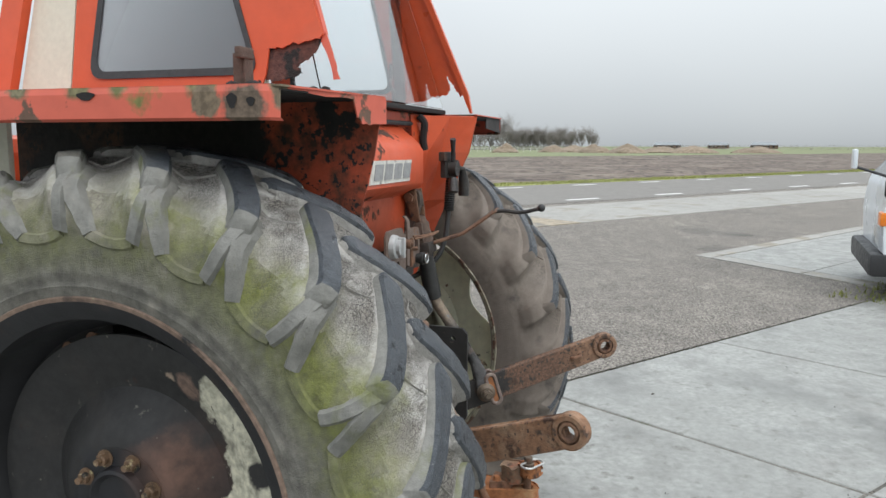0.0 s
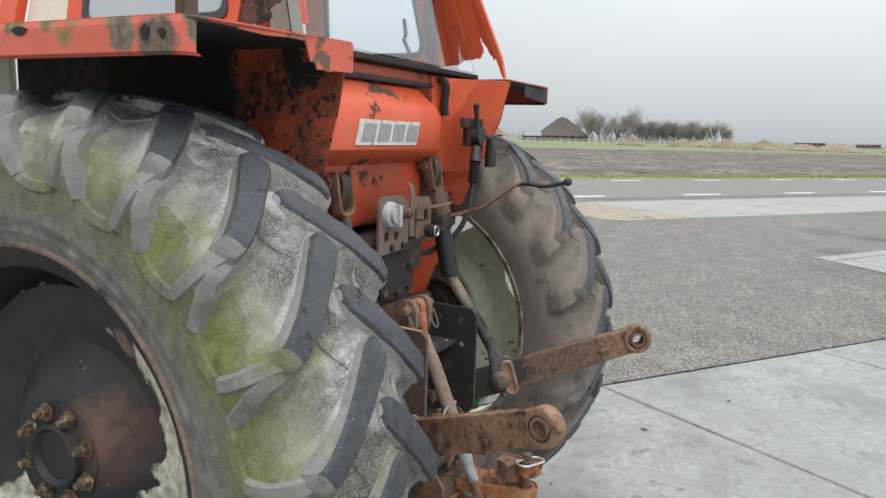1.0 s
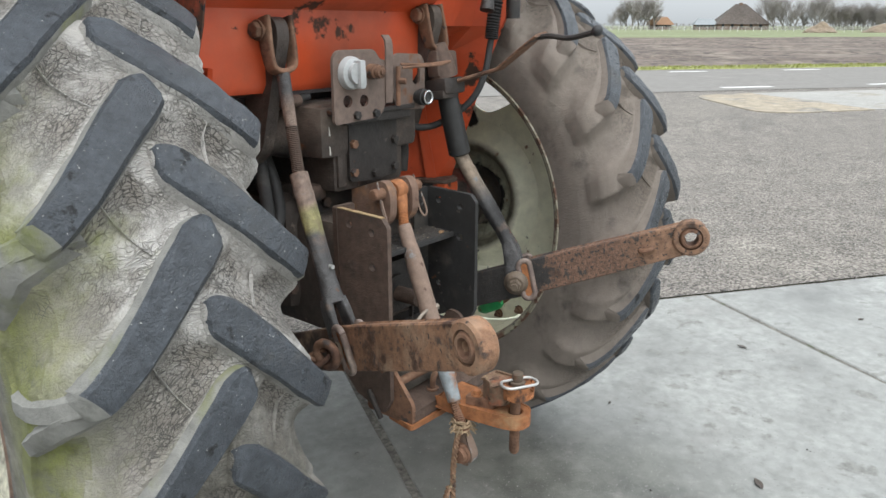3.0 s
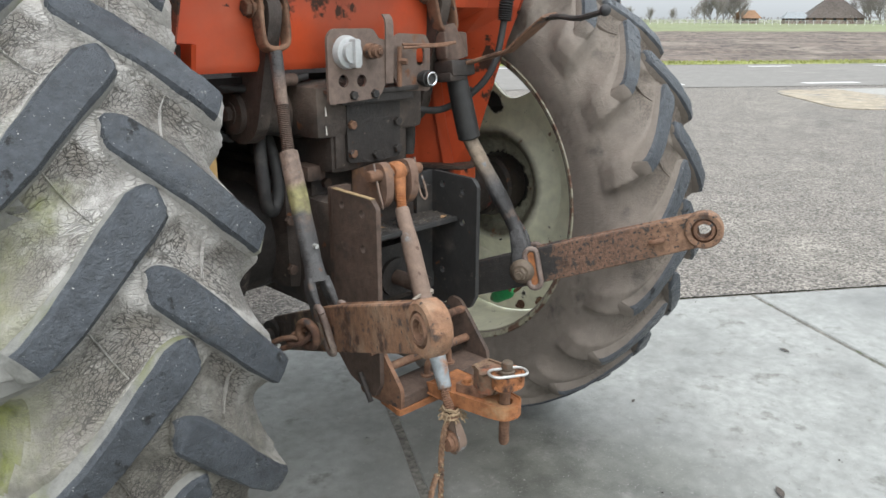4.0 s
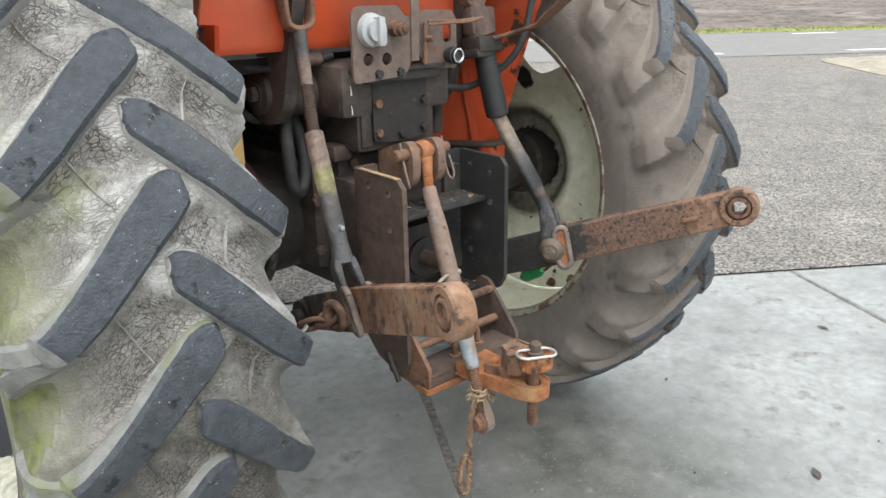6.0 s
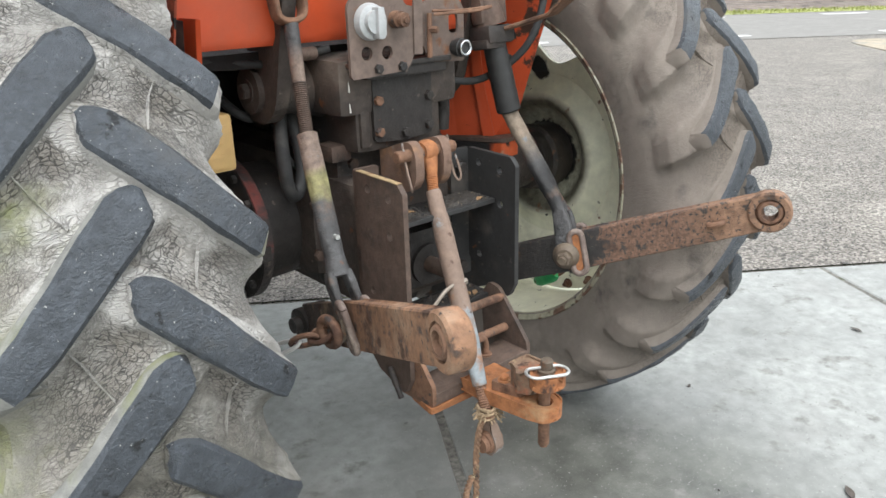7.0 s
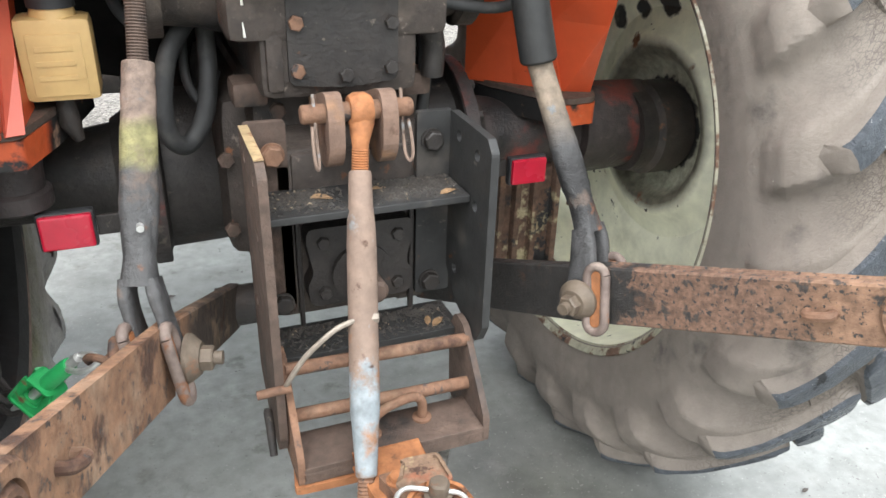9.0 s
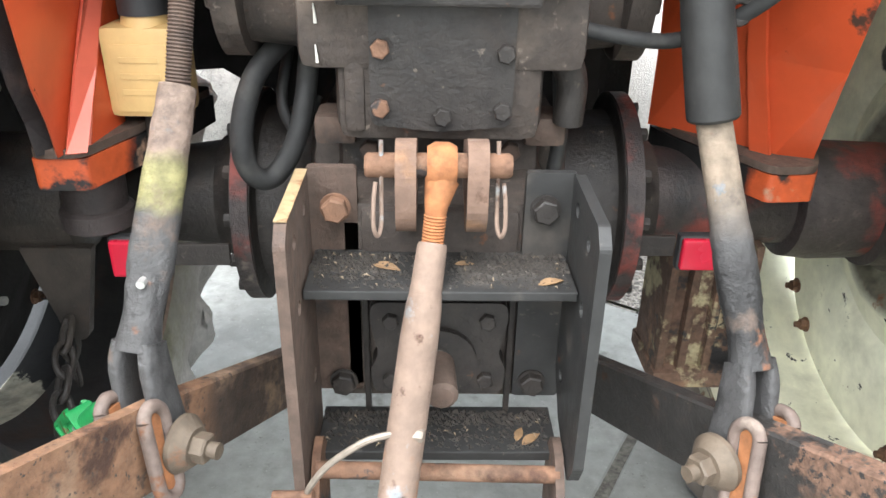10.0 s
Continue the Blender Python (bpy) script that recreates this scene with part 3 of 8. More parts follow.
def hexbolt(centre, way, r=0.012, h=0.01, washer=0.0, bm=None, shank=0.0):
    """A hexagon head that stands on centre and points along way."""
    c, w = Vector(centre), Vector(way).normalized()
    if washer:
        bm = tube([c, c + w * 0.003], washer, 16, bm)
        c = c + w * 0.003
    bm = tube([c, c + w * h * 0.85, c + w * h], [r, r, r * 0.86], 6, bm)
    if shank:
        bm = tube([c + w * h, c + w * (h + shank)], r * 0.55, 10, bm)
    return bm


def sheet(corners, thick, bm=None, cuts=(1, 1)):
    """A thin sheet between four corners, thick along its normal."""
    a, b_, c, d = (Vector(p) for p in corners)
    nrm = (b_ - a).cross(d - a).normalized() * thick
    b = bmesh.new()
    nu, nv = cuts
    for off in (Vector(), nrm):
        g = [[b.verts.new(a.lerp(b_, i / nu).lerp(d.lerp(c, i / nu), j / nv) + off) for j in range(nv + 1)] for i in range(nu + 1)]
        for i in range(nu):
            for j in range(nv):
                b.faces.new((g[i][j], g[i + 1][j], g[i + 1][j + 1], g[i][j + 1]))
        if off.length == 0:
            first = g
    def rim(grid):
        return ([grid[i][0] for i in range(nu)] + [grid[nu][j] for j in range(nv)] +
                [grid[i][nv] for i in range(nu, 0, -1)] + [grid[0][j] for j in range(nv, 0, -1)])
    r1, r2 = rim(first), rim(g)
    for k in range(len(r1)):
        q = (k + 1) % len(r1)
        b.faces.new((r1[k], r1[q], r2[q], r2[k]))
    return join(bm, b)


def ragged(p, q, n, depth, seed):
    """A torn edge from p to q in 2D."""
    rnd = random.Random(seed)
    p, q = Vector(p), Vector(q)
    side = Vector((-(q - p).y, (q - p).x)).normalized()
    return [p] + [p.lerp(q, (k + rnd.uniform(-0.3, 0.3)) / n) + side * rnd.uniform(-depth, depth) for k in range(1, n)] + [q]
# ---- ground: slabs, tarmac, road, field ----
EDGE = Vector((0.814, -0.581, 0))     # along the edge between slabs and tarmac
AWAY = Vector((0.581, 0.814, 0))      # from the slabs towards the field
CORNER = Vector((2.485, -0.365, 0))   # a slab corner on that edge


def yard(e, m, z=0.0):
    """A place from metres along the edge and away from it, measured from the slab corner."""
    return CORNER + EDGE * e + AWAY * m + Vector((0, 0, z))


YARD = axes(CORNER, EDGE, AWAY)


def flat(name, e0, e1, m0, m1, z, mat, label, cuts=(1, 1), category="ground", rough=0.0):
    bm = bmesh.new()
    nu, nv = cuts
    g = [[bm.verts.new(yard(e0 + (e1 - e0) * i / nu, m0 + (m1 - m0) * j / nv, z)) for j in range(nv + 1)] for i in range(nu + 1)]
    if rough:
        for row in g:
            for v in row:
                v.co.z += rough * (noise.noise(v.co * 0.9) * 0.7 + noise.noise(v.co * 3.1) * 0.5)
    for i in range(nu):
        for j in range(nv):
            bm.faces.new((g[i][j], g[i + 1][j], g[i + 1][j + 1], g[i][j + 1]))
    return tagged(part(name, bm, mat), label, category, kind="structure")


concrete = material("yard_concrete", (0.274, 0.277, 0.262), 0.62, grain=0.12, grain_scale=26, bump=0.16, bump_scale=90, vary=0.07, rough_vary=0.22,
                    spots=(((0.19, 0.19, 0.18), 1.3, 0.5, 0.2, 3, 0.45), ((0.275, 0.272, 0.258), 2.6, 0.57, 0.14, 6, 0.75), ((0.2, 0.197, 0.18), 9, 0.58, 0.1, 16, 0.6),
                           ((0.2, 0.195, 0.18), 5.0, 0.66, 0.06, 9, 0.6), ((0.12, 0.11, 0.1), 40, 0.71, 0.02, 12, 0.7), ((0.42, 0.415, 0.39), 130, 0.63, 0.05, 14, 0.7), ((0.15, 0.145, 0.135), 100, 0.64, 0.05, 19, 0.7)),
                    # damp stain that also paints in the ground shade by the right tyre
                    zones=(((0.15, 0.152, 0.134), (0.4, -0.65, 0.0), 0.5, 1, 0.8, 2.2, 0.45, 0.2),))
tarmac = material("yard_tarmac", (0.222, 0.2, 0.176), 0.85, grain=0.2, grain_scale=60, bump=0.9, bump_scale=130, cells=(80, 0.65),
                  spots=(((0.28, 0.255, 0.222), 0.8, 0.5, 0.2, 3, 0.9), ((0.5, 0.48, 0.44), 140, 0.66, 0.03, 6, 0.9), ((0.13, 0.12, 0.11), 0.5, 0.6, 0.12, 9, 0.85)))
road_mat = material("road_asphalt", (0.185, 0.174, 0.16), 0.85, grain=0.08, grain_scale=30, bump=0.3, spots=(((0.225, 0.212, 0.195), 0.4, 0.5, 0.2, 3, 0.9),))
strip_mat = material("old_concrete_strip", (0.31, 0.302, 0.28), 0.8, grain=0.1, grain_scale=20, bump=0.3, vary=0.06, spots=(((0.3, 0.27, 0.22), 1.2, 0.55, 0.1, 3, 0.9),))
white_line = material("worn_white_line", (0.68, 0.68, 0.66), 0.7, grain=0.05, bump=0.1, spots=(((0.3, 0.3, 0.28), 5, 0.62, 0.05, 3, 0.85),))
soil = material("ploughed_soil", (0.145, 0.112, 0.092), 0.95, grain=0.3, grain_scale=2.2, bump=0.8, bump_scale=5,
                spots=(((0.23, 0.19, 0.155), 0.25, 0.5, 0.12, 3, 0.95), ((0.06, 0.046, 0.038), 0.9, 0.55, 0.08, 6, 0.95), ((0.3, 0.27, 0.2), 2.5, 0.62, 0.06, 9, 0.95)))
meadow = material("far_meadow", (0.19, 0.215, 0.105), 0.95, grain=0.2, grain_scale=1.2, bump=0.4, bump_scale=3, spots=(((0.19, 0.2, 0.09), 0.08, 0.52, 0.12, 3, 0.95),))
grass_mat = material("verge_grass", (0.28, 0.3, 0.09), 0.9, grain=0.25, grain_scale=6, bump=0.2, spots=(((0.3, 0.25, 0.1), 1.5, 0.58, 0.1, 3, 0.95),))
dirt = material("joint_dirt", (0.17, 0.16, 0.14), 0.95, grain=0.3, bump=0.6, spots=(((0.05, 0.065, 0.02), 4, 0.6, 0.05, 3, 0.95),))

flat("ground", -2600, 2600, -2200, 2600, -0.06, meadow, "flat green farmland that reaches the horizon", (40, 40))
flat("yard_bed", -16, 14, -12, 0.0, -0.005, dirt, "dark dirt under the joints of the concrete yard")
flat("tarmac_yard", -70, 90, 0.012, 11.6, -0.003, tarmac, "weathered gravelly tarmac beside the concrete yard", (60, 8))
flat("road", -300, 300, 11.3, 18.7, 0.006, road_mat, "grey asphalt country road along the field", (40, 2), "road")
flat("field", -420, 420, 20.4, 78, 0.0, soil, "bare ploughed brown field beyond the road", (260, 120), rough=0.16)
flat("verge_bed", -300, 300, 18.7, 20.6, 0.004, grass_mat, "narrow grass verge between road and field", (60, 2), rough=0.03)


def blades(name, e0, e1, m0, m1, count, height, mat, label, seed):
    rnd = random.Random(seed)
    verts, faces = [], []
    for k in range(count):
        p = yard(rnd.uniform(e0, e1), rnd.uniform(m0, m1), 0.0)
        a, h, w = rnd.uniform(0, 6.28), height * rnd.uniform(0.4, 1.3), height * rnd.uniform(0.12, 0.3)
        dx, dy = math.cos(a) * w, math.sin(a) * w
        i = len(verts)
        verts += [(p.x - dx, p.y - dy, 0), (p.x + dx, p.y + dy, 0), (p.x + dy * 2, p.y - dx * 2, h)]
        faces.append((i, i + 1, i + 2))
    me = bpy.data.meshes.new(name)
    me.from_pydata(verts, [], faces)
    me.materials.append(mat)
    return tagged(new(name, me), label, "grass", kind="stuff")


blades("verge_grass", -30, 110, 18.75, 20.5, 30000, 0.08, grass_mat, "short yellowish green grass along the road edge", 3)
blades("joint_weeds", 4.6, 7.5, -1.4, 0.4, 900, 0.05, grass_mat, "sparse weeds and moss in broken concrete joints", 4)

for m_line, first, step, length in ((11.85, -46, 4.2, 1.35), (17.6, -48, 4.2, 1.35)):
    for k in range(36):
        e = first + k * step
        bm = bmesh.new()
        bm.faces.new([bm.verts.new(yard(x, y, 0.011)) for x, y in ((e, m_line), (e + length, m_line), (e + length, m_line + 0.24), (e, m_line + 0.24))])
        tagged(part("road_marking", bm, white_line), "worn white dashed line painted on the road", "marking", kind="structure")

# slabs of two by two metres: edges bevelled, joints open
pavement = tagged(new("pavement"), "yard of large pale concrete slabs with open joints", "pavement", kind="structure")
strip = tagged(new("pavement_strip"), "strip of old concrete slabs between tarmac and road", "pavement", kind="structure")


def slab_mesh(name, lx, ly, mat, seed, lean=0.0):
    """A slab from a corner; lean: how far its cross joints lean along the edge, for each metre."""
    rnd = random.Random(seed)
    line = []
    for p, q in (((0, 0), (lx, 0)), ((lx, 0), (lx, ly)), ((lx, ly), (0, ly)), ((0, ly), (0, 0))):
        line += ragged(p, q, 9, 0.0035, rnd.random())[:-1]
    middle = lx / 2 + lean * ly / 2
    line = [(p[0] + lean * p[1], p[1]) for p in line]
    bm = bmesh.new()
    top = [bm.verts.new((p[0] + (middle - p[0]) * 0.006, p[1] + (ly / 2 - p[1]) * 0.006, 0)) for p in line]
    low = [bm.verts.new((p[0], p[1], -0.006)) for p in line]
    base = [bm.verts.new((p[0], p[1], -0.05)) for p in line]
    bm.faces.new(top)
    for a, b in ((top, low), (low, base)):
        for k in range(len(a)):
            q = (k + 1) % len(a)
            bm.faces.new((a[k], a[q], b[q], b[k]))
    bmesh.ops.recalc_face_normals(bm, faces=bm.faces)
    me = bpy.data.meshes.new(name)
    bm.to_mesh(me)
    bm.free()
    me.materials.append(mat)
    return me


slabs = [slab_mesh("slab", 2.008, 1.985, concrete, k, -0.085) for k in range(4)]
SLAB_ROWS = [(e, m) for e in range(-7, 6) for m in range(-6, 0)]
# ---- the tractor ----
tractor = thing("tractor", "old weathered orange farm tractor parked on concrete slabs", "tractor")
nut_mat = material("stained_wheel_nut", (0.16, 0.1, 0.06), 0.5, metal=0.2, grain=0.2, bump=0.4, spots=(((0.45, 0.38, 0.22), 30, 0.58, 0.06, 3, 0.6), (NEAR_BLACK, 22, 0.55, 0.06, 5, 0.6)))
LUGS = 22


# half of the tyre's section, from the middle of the tread down to the bead
SECTION = [(0.0, 0.769), (0.04, 0.768), (0.08, 0.763), (0.115, 0.754), (0.145, 0.741), (0.17, 0.725), (0.19, 0.706), (0.206, 0.682), (0.219, 0.652),
           (0.227, 0.62), (0.229, 0.59), (0.225, 0.55), (0.216, 0.505), (0.208, 0.475), (0.2, 0.452)]
ALONG = [0.0]
for (x0_, r0_), (x1_, r1_) in zip(SECTION, SECTION[1:]):
    ALONG.append(ALONG[-1] + math.hypot(x1_ - x0_, r1_ - r0_))


def along(x):
    """Length along the section from the middle of the tread to where it stands x aside."""
    return float(np.interp(x, [p[0] for p in SECTION[:9]], ALONG[:9])) if x > 0 else x


# the run of a lug: along the section, share of its slope; past the shoulder it goes down the wall as a buttress
LUG_LINE = [(-0.018, 0.0), (0.0, 0.06), (0.045, 0.28), (along(0.095), 0.55), (along(0.14), 0.79), (along(0.174), 0.95), (along(0.19), 1.03), (0.25, 1.13), (0.285, 1.17)]


def lug_field(run, ang, side, phase, slope):
    """For points at a run along the section and an angle: distance to the foot of the nearest lug of one half, and the swell of the rubber there."""
    pitch = 2 * math.pi / LUGS
    rel = np.mod(ang - radians(phase), pitch)
    best, swell = np.full(run.shape, 9.0), np.zeros(run.shape)
    for shift in (-2, -1, 0, 1):
        arc = (rel + shift * pitch) * 0.775
        for (u0, f0), (u1, f1) in zip(LUG_LINE, LUG_LINE[1:]):
            ax, ay = side * u0, -radians(slope * f0) * 0.775
            dx, dy = side * u1 - ax, -radians(slope * f1) * 0.775 - ay
            t = np.clip(((run - ax) * dx + (arc - ay) * dy) / (dx * dx + dy * dy), 0, 1)
            gap = np.maximum(np.hypot(run - ax - t * dx, arc - ay - t * dy) - 0.034, 0.0)
            # a long sweep up to the upper flank of the lug, a short one below it
            reach = np.where(arc > ay + t * dy, 0.075, 0.04)
            best = np.minimum(best, gap)
            swell = np.maximum(swell, np.clip(1 - gap / reach, 0, 1) ** 1.9)
    return best, swell


HIGH = ([0, 0.1, 0.17, 0.21, 0.235, 0.26, 0.3], [0.02, 0.026, 0.036, 0.04, 0.034, 0.02, 0.0])     # how high the rubber sweeps up at a lug, along the section


def run_at(r):
    """Length along the section to a radius on the wall."""
    return float(np.interp(-r, [-p[1] for p in SECTION], ALONG))


def skin(run, ang, side, slope, above=0.0):
    """A place (aside, radius) on the rubber of a half whose first lug is at angle zero, some way above it."""
    x, r = (float(np.interp(run, ALONG, [p[k] for p in SECTION])) for k in (0, 1))
    x1, r1 = (float(np.interp(run + 0.004, ALONG, [p[k] for p in SECTION])) for k in (0, 1))
    _, swell = lug_field(np.array([run * side]), np.array([ang]), side, 0.0, slope)
    d = Vector((x1 - x, r1 - r)).normalized()
    rise = float(swell[0]) * float(np.interp(run, *HIGH)) + above
    return x - d.y * rise, r + d.x * rise


def ribs(bm, side, slope):
    """Raised legs and a ring on the sidewall, below one lug."""
    base = -slope * 1.02
    for leg, (path, w) in enumerate((([(0.745, base), (0.70, base - 0.4), (0.66, base - 0.3), (0.632, base + 0.2)], 0.026),
                    ([(0.735, base - 0.8), (0.70, base - 2.6), (0.665, base - 4.6), (0.63, base - 6.3)], 0.026),
                    ([(0.63, base - 6.0), (0.622, base - 8.5), (0.618, base - 11), (0.622, base - 14), (0.632, base - 16.2)], 0.02))):
        pts = [(p.x, p.y) for p in smooth_path([(r, radians(a), 0) for r, a in path], 3)]
        rings = []
        for k, (r, a) in enumerate(pts):
            r0, a0 = pts[max(k - 1, 0)]
            r1, a1 = pts[min(k + 1, len(pts) - 1)]
            d = Vector((r1 - r0, (a1 - a0) * 0.68)).normalized()
            n = Vector((-d.y, d.x))
            ring = []
            tall = 0.0095 if leg < 2 else 0.007
            for across, h in ((-0.75, -0.003), (-0.42, tall), (0.42, tall), (0.75, -0.003)):
                rr, aa = r + n.x * across * w, a + n.y * across * w / 0.68
                x_, r_ = skin(run_at(rr), aa, side, slope, h)
                ring.append(bm.verts.new((side * x_, -r_ * math.cos(aa), r_ * math.sin(aa))))
            rings.append(ring)
        for r_, s_ in zip(rings, rings[1:]):
            for j in range(3):
                bm.faces.new((r_[j], r_[j + 1], s_[j + 1], s_[j])).material_index = 3 if leg < 2 else 2
        bm.faces.new(rings[0]).material_index = 3 if leg < 2 else 2
        bm.faces.new(rings[-1]).material_index = 3 if leg < 2 else 2


def lug_mesh(side, slope, wide=1.0, grow=0.0, legs=False):
    """One tread lug, at angle zero, on the half of the tread that side points to."""
    stations = [(-0.03, -0.027, 0.766, 0.803, -0.03), (-0.023, -0.0225, 0.768, 0.8085, -0.015), (-0.014, -0.014, 0.768, 0.811, 0.01), (0.0, 0.0, 0.768, 0.812, 0.06), (0.045, 0.045, 0.768, 0.811, 0.28), (0.095, 0.095, 0.765, 0.808, 0.55),
                (0.14, 0.14, 0.75, 0.803, 0.79), (0.172, 0.174, 0.73, 0.796, 0.95), (0.192, 0.192, 0.71, 0.787, 1.03),
                (0.2, 0.203, 0.69, 0.765, 1.06), (0.208, 0.214, 0.665, 0.71, 1.09)]
    width = [0.026, 0.044, 0.057, 0.066, 0.066, 0.06, 0.056, 0.053, 0.05, 0.044, 0.03]
    rnd_ = random.Random(3 + side)
    fine, fine_w = [], []
    for k in range(len(stations) - 1):
        for t in (0.0, 0.5):
            fine.append(tuple(p * (1 - t) + q * t for p, q in zip(stations[k], stations[k + 1])))
            fine_w.append(width[k] * (1 - t) + width[k + 1] * t)
    stations, width = fine + [stations[-1]], fine_w + [width[-1]]
    bm = bmesh.new()
    rings = []
    for k, (ub, ut, rb, rt, f) in enumerate(stations):
        th = radians(-slope * f)
        a, c = stations[max(k - 1, 0)], stations[min(k + 1, len(stations) - 1)]
        du, ds = max(c[1] - a[1], 0.012), -radians(slope) * (c[4] - a[4]) * 0.8
        n = Vector((-ds, du)).normalized()      # across the lug, in (u, arc)
        ring = []
        for across, height in ((-0.72, 0.0), (-0.58, 0.5), (-0.52, 0.86), (-0.42, 1.0), (0.0, 1.02), (0.42, 1.0), (0.52, 0.86), (0.58, 0.5), (0.72, 0.0)):
            u = ub + (ut - ub) * height + n.x * across * width[k]
            r = rb - 0.006 + (rt - rb + 0.006) * height
            if 0 < height:
                u += rnd_.uniform(-0.0016, 0.0016)
                r += rnd_.uniform(-0.0014, 0.001)
            arc = th + n.y * across * width[k] / 0.8
            r += grow
            ring.append(bm.verts.new((side * u * wide, -r * math.cos(arc), r * math.sin(arc))))
        rings.append(ring)
    for r, s in zip(rings, rings[1:]):
        for j in range(8):
            f = bm.faces.new((r[j], r[j + 1], s[j + 1], s[j]))
            f.material_index = 1 if j in (0, 1, 6, 7) or s in rings[17:] else 0
    bm.faces.new(rings[0]).material_index = 1
    bm.faces.new(rings[-1]).material_index = 1
    if legs:
        ribs(bm, side, slope)
    bmesh.ops.recalc_face_normals(bm, faces=bm.faces)
    me = bpy.data.meshes.new("lug")
    bm.to_mesh(me)
    bm.free()
    return me


def ridge_mesh(side, slope, wide, grow):
    """A thin moulded ridge on the rubber, half way between two lugs."""
    bm, rows = bmesh.new(), []
    for u, a in ((0.125, 8.0), (0.11, 5.6), (0.095, 3.2), (0.08, 0.8), (0.068, -1.0)):
        a = radians(a)
        row = []
        for d, h in ((-0.0045, -0.003), (-0.0012, 0.0042), (0.0012, 0.0042), (0.0045, -0.003)):
            x_, r_ = skin(u, a + d / 0.775, side, slope, h)
            row.append(bm.verts.new((side * x_ * wide, -(r_ + grow) * math.cos(a + d / 0.775), (r_ + grow) * math.sin(a + d / 0.775))))
        rows.append(row)
    for r, s in zip(rows, rows[1:]):
        for j in range(3):
            bm.faces.new((r[j], r[j + 1], s[j + 1], s[j]))
    bmesh.ops.recalc_face_normals(bm, faces=bm.faces)
    me = bpy.data.meshes.new("tread_ridge")
    bm.to_mesh(me)
    bm.free()
    return me


def wheel(sign, wx, wy, wz, wide, outer, grow, rim_r, phase_in, phase_out, wall_mat, disc_mat, rim_mat, name_label):
    """A rear wheel; sign: -1 on the tractor's left, 1 on its right."""
    m = Matrix.Translation((wx, wy, wz))
    k_rim = rim_r / 0.476

    def fit_wall(x, r):
        low = rim_r - 0.022
        flat_in = 1 - 0.16 * min(1.0, max(0.0, (0.735 - r) / 0.06)) if sign < 0 and x > 0 else 1.0     # the inner wall bulges less
        return (x * (outer if x * sign > 0 else wide) * flat_in, (low + (r - 0.452) * (0.70 - low) / (0.70 - 0.452) if r < 0.70 else r) + grow * min(1.0, max(0.0, (r - 0.452) / 0.25)))

    half = []     # x, radius, length along the section, and its outward normal
    for k, ((x0, r0), (x1, r1)) in enumerate(zip(SECTION, SECTION[1:])):
        steps = max(1, round(math.hypot(x1 - x0, r1 - r0) / 0.009))
        for j in range(steps):
            t = j / steps
            half.append((x0 + (x1 - x0) * t, r0 + (r1 - r0) * t, ALONG[k] + (ALONG[k + 1] - ALONG[k]) * t))
    half.append((*SECTION[-1], ALONG[-1]))
    if sign < 0:     # two low moulded rings above the bead
        half = [(x + (0.003 if 0.50 < r < 0.512 or 0.53 < r < 0.545 else 0.0), r, u) for x, r, u in half]
    whole = [(-x, r, -u) for x, r, u in half[::-1]] + half[1:]
    sides = 616
    bm = lathe([fit_wall(x, r) for x, r, _ in whole], m, sides, caps=False)
    run = np.repeat(np.array([p[2] for p in whole]), sides)
    ang = np.tile(np.arange(sides) * 2 * math.pi / sides, len(whole))
    d_in, s_in = lug_field(run, ang, -sign, phase_in, 14.0)
    d_out, s_out = lug_field(run, ang, sign, phase_out, 13.0)
    away, swell = np.minimum(d_in, d_out), np.maximum(s_in, s_out)
    high = np.interp(np.abs(run), *HIGH)
    prof = np.array([(x, r) for x, r, _ in whole])
    way_ = np.gradient(prof, axis=0)
    nrm = np.stack((-way_[:, 1], way_[:, 0]), axis=1) / np.linalg.norm(way_, axis=1)[:, None]
    nrm = np.repeat(nrm, sides, axis=0)
    lift = high * swell
    root = bm.verts.layers.float.new("root")
    bm.verts.ensure_lookup_table()
    for v, d, h, u, n_x, n_r, a in zip(bm.verts, away, lift, np.abs(run), nrm[:, 0], nrm[:, 1], ang):
        v[root] = d if u < 0.25 else 0.3
        if h > 1e-5:
            v.co.x += n_x * h
            v.co.y -= n_r * h * math.cos(a)
            v.co.z += n_r * h * math.sin(a)
    for f in bm.faces:
        c = f.calc_center_median() - Vector((wx, wy, wz))
        if (c.y ** 2 + c.z ** 2) ** 0.5 < 0.715 and c.x * sign > 0:
            f.material_index = 1
    for v in bm.verts:
        v.co.z = max(v.co.z, 0.004)
    base_mat = rubber if sign < 0 else rubber_dusty
    tyre = part("tyre", bm, [base_mat, wall_mat], tractor, name_label, smooth=True)
    for side, phase, slope in ((-sign, phase_in, 14.0), (sign, phase_out, 13.0)):
        me = lug_mesh(side, slope, outer if side == sign else wide, grow, sign < 0 and side == sign)
        for f in me.polygons:
            f.use_smooth = True
        me.set_sharp_from_angle(angle=radians(40))
        me.materials.append(lug_top)
        me.materials.append(base_mat if sign > 0 or side != sign else rib_rubber)
        me.materials.append(rubber_green)
        me.materials.append(rib_rubber)
        for k in range(LUGS):
            ob = new("lug", me)
            ob.parent = tyre
            ob.matrix_local = m @ pose(0, 0, 0, -(phase + k * 360 / LUGS))
        me = ridge_mesh(side, slope, outer if side == sign else wide, grow)
        me.materials.append(base_mat)
        for k in range(LUGS):
            ob = new("tread_ridge", me)
            ob.parent = tyre
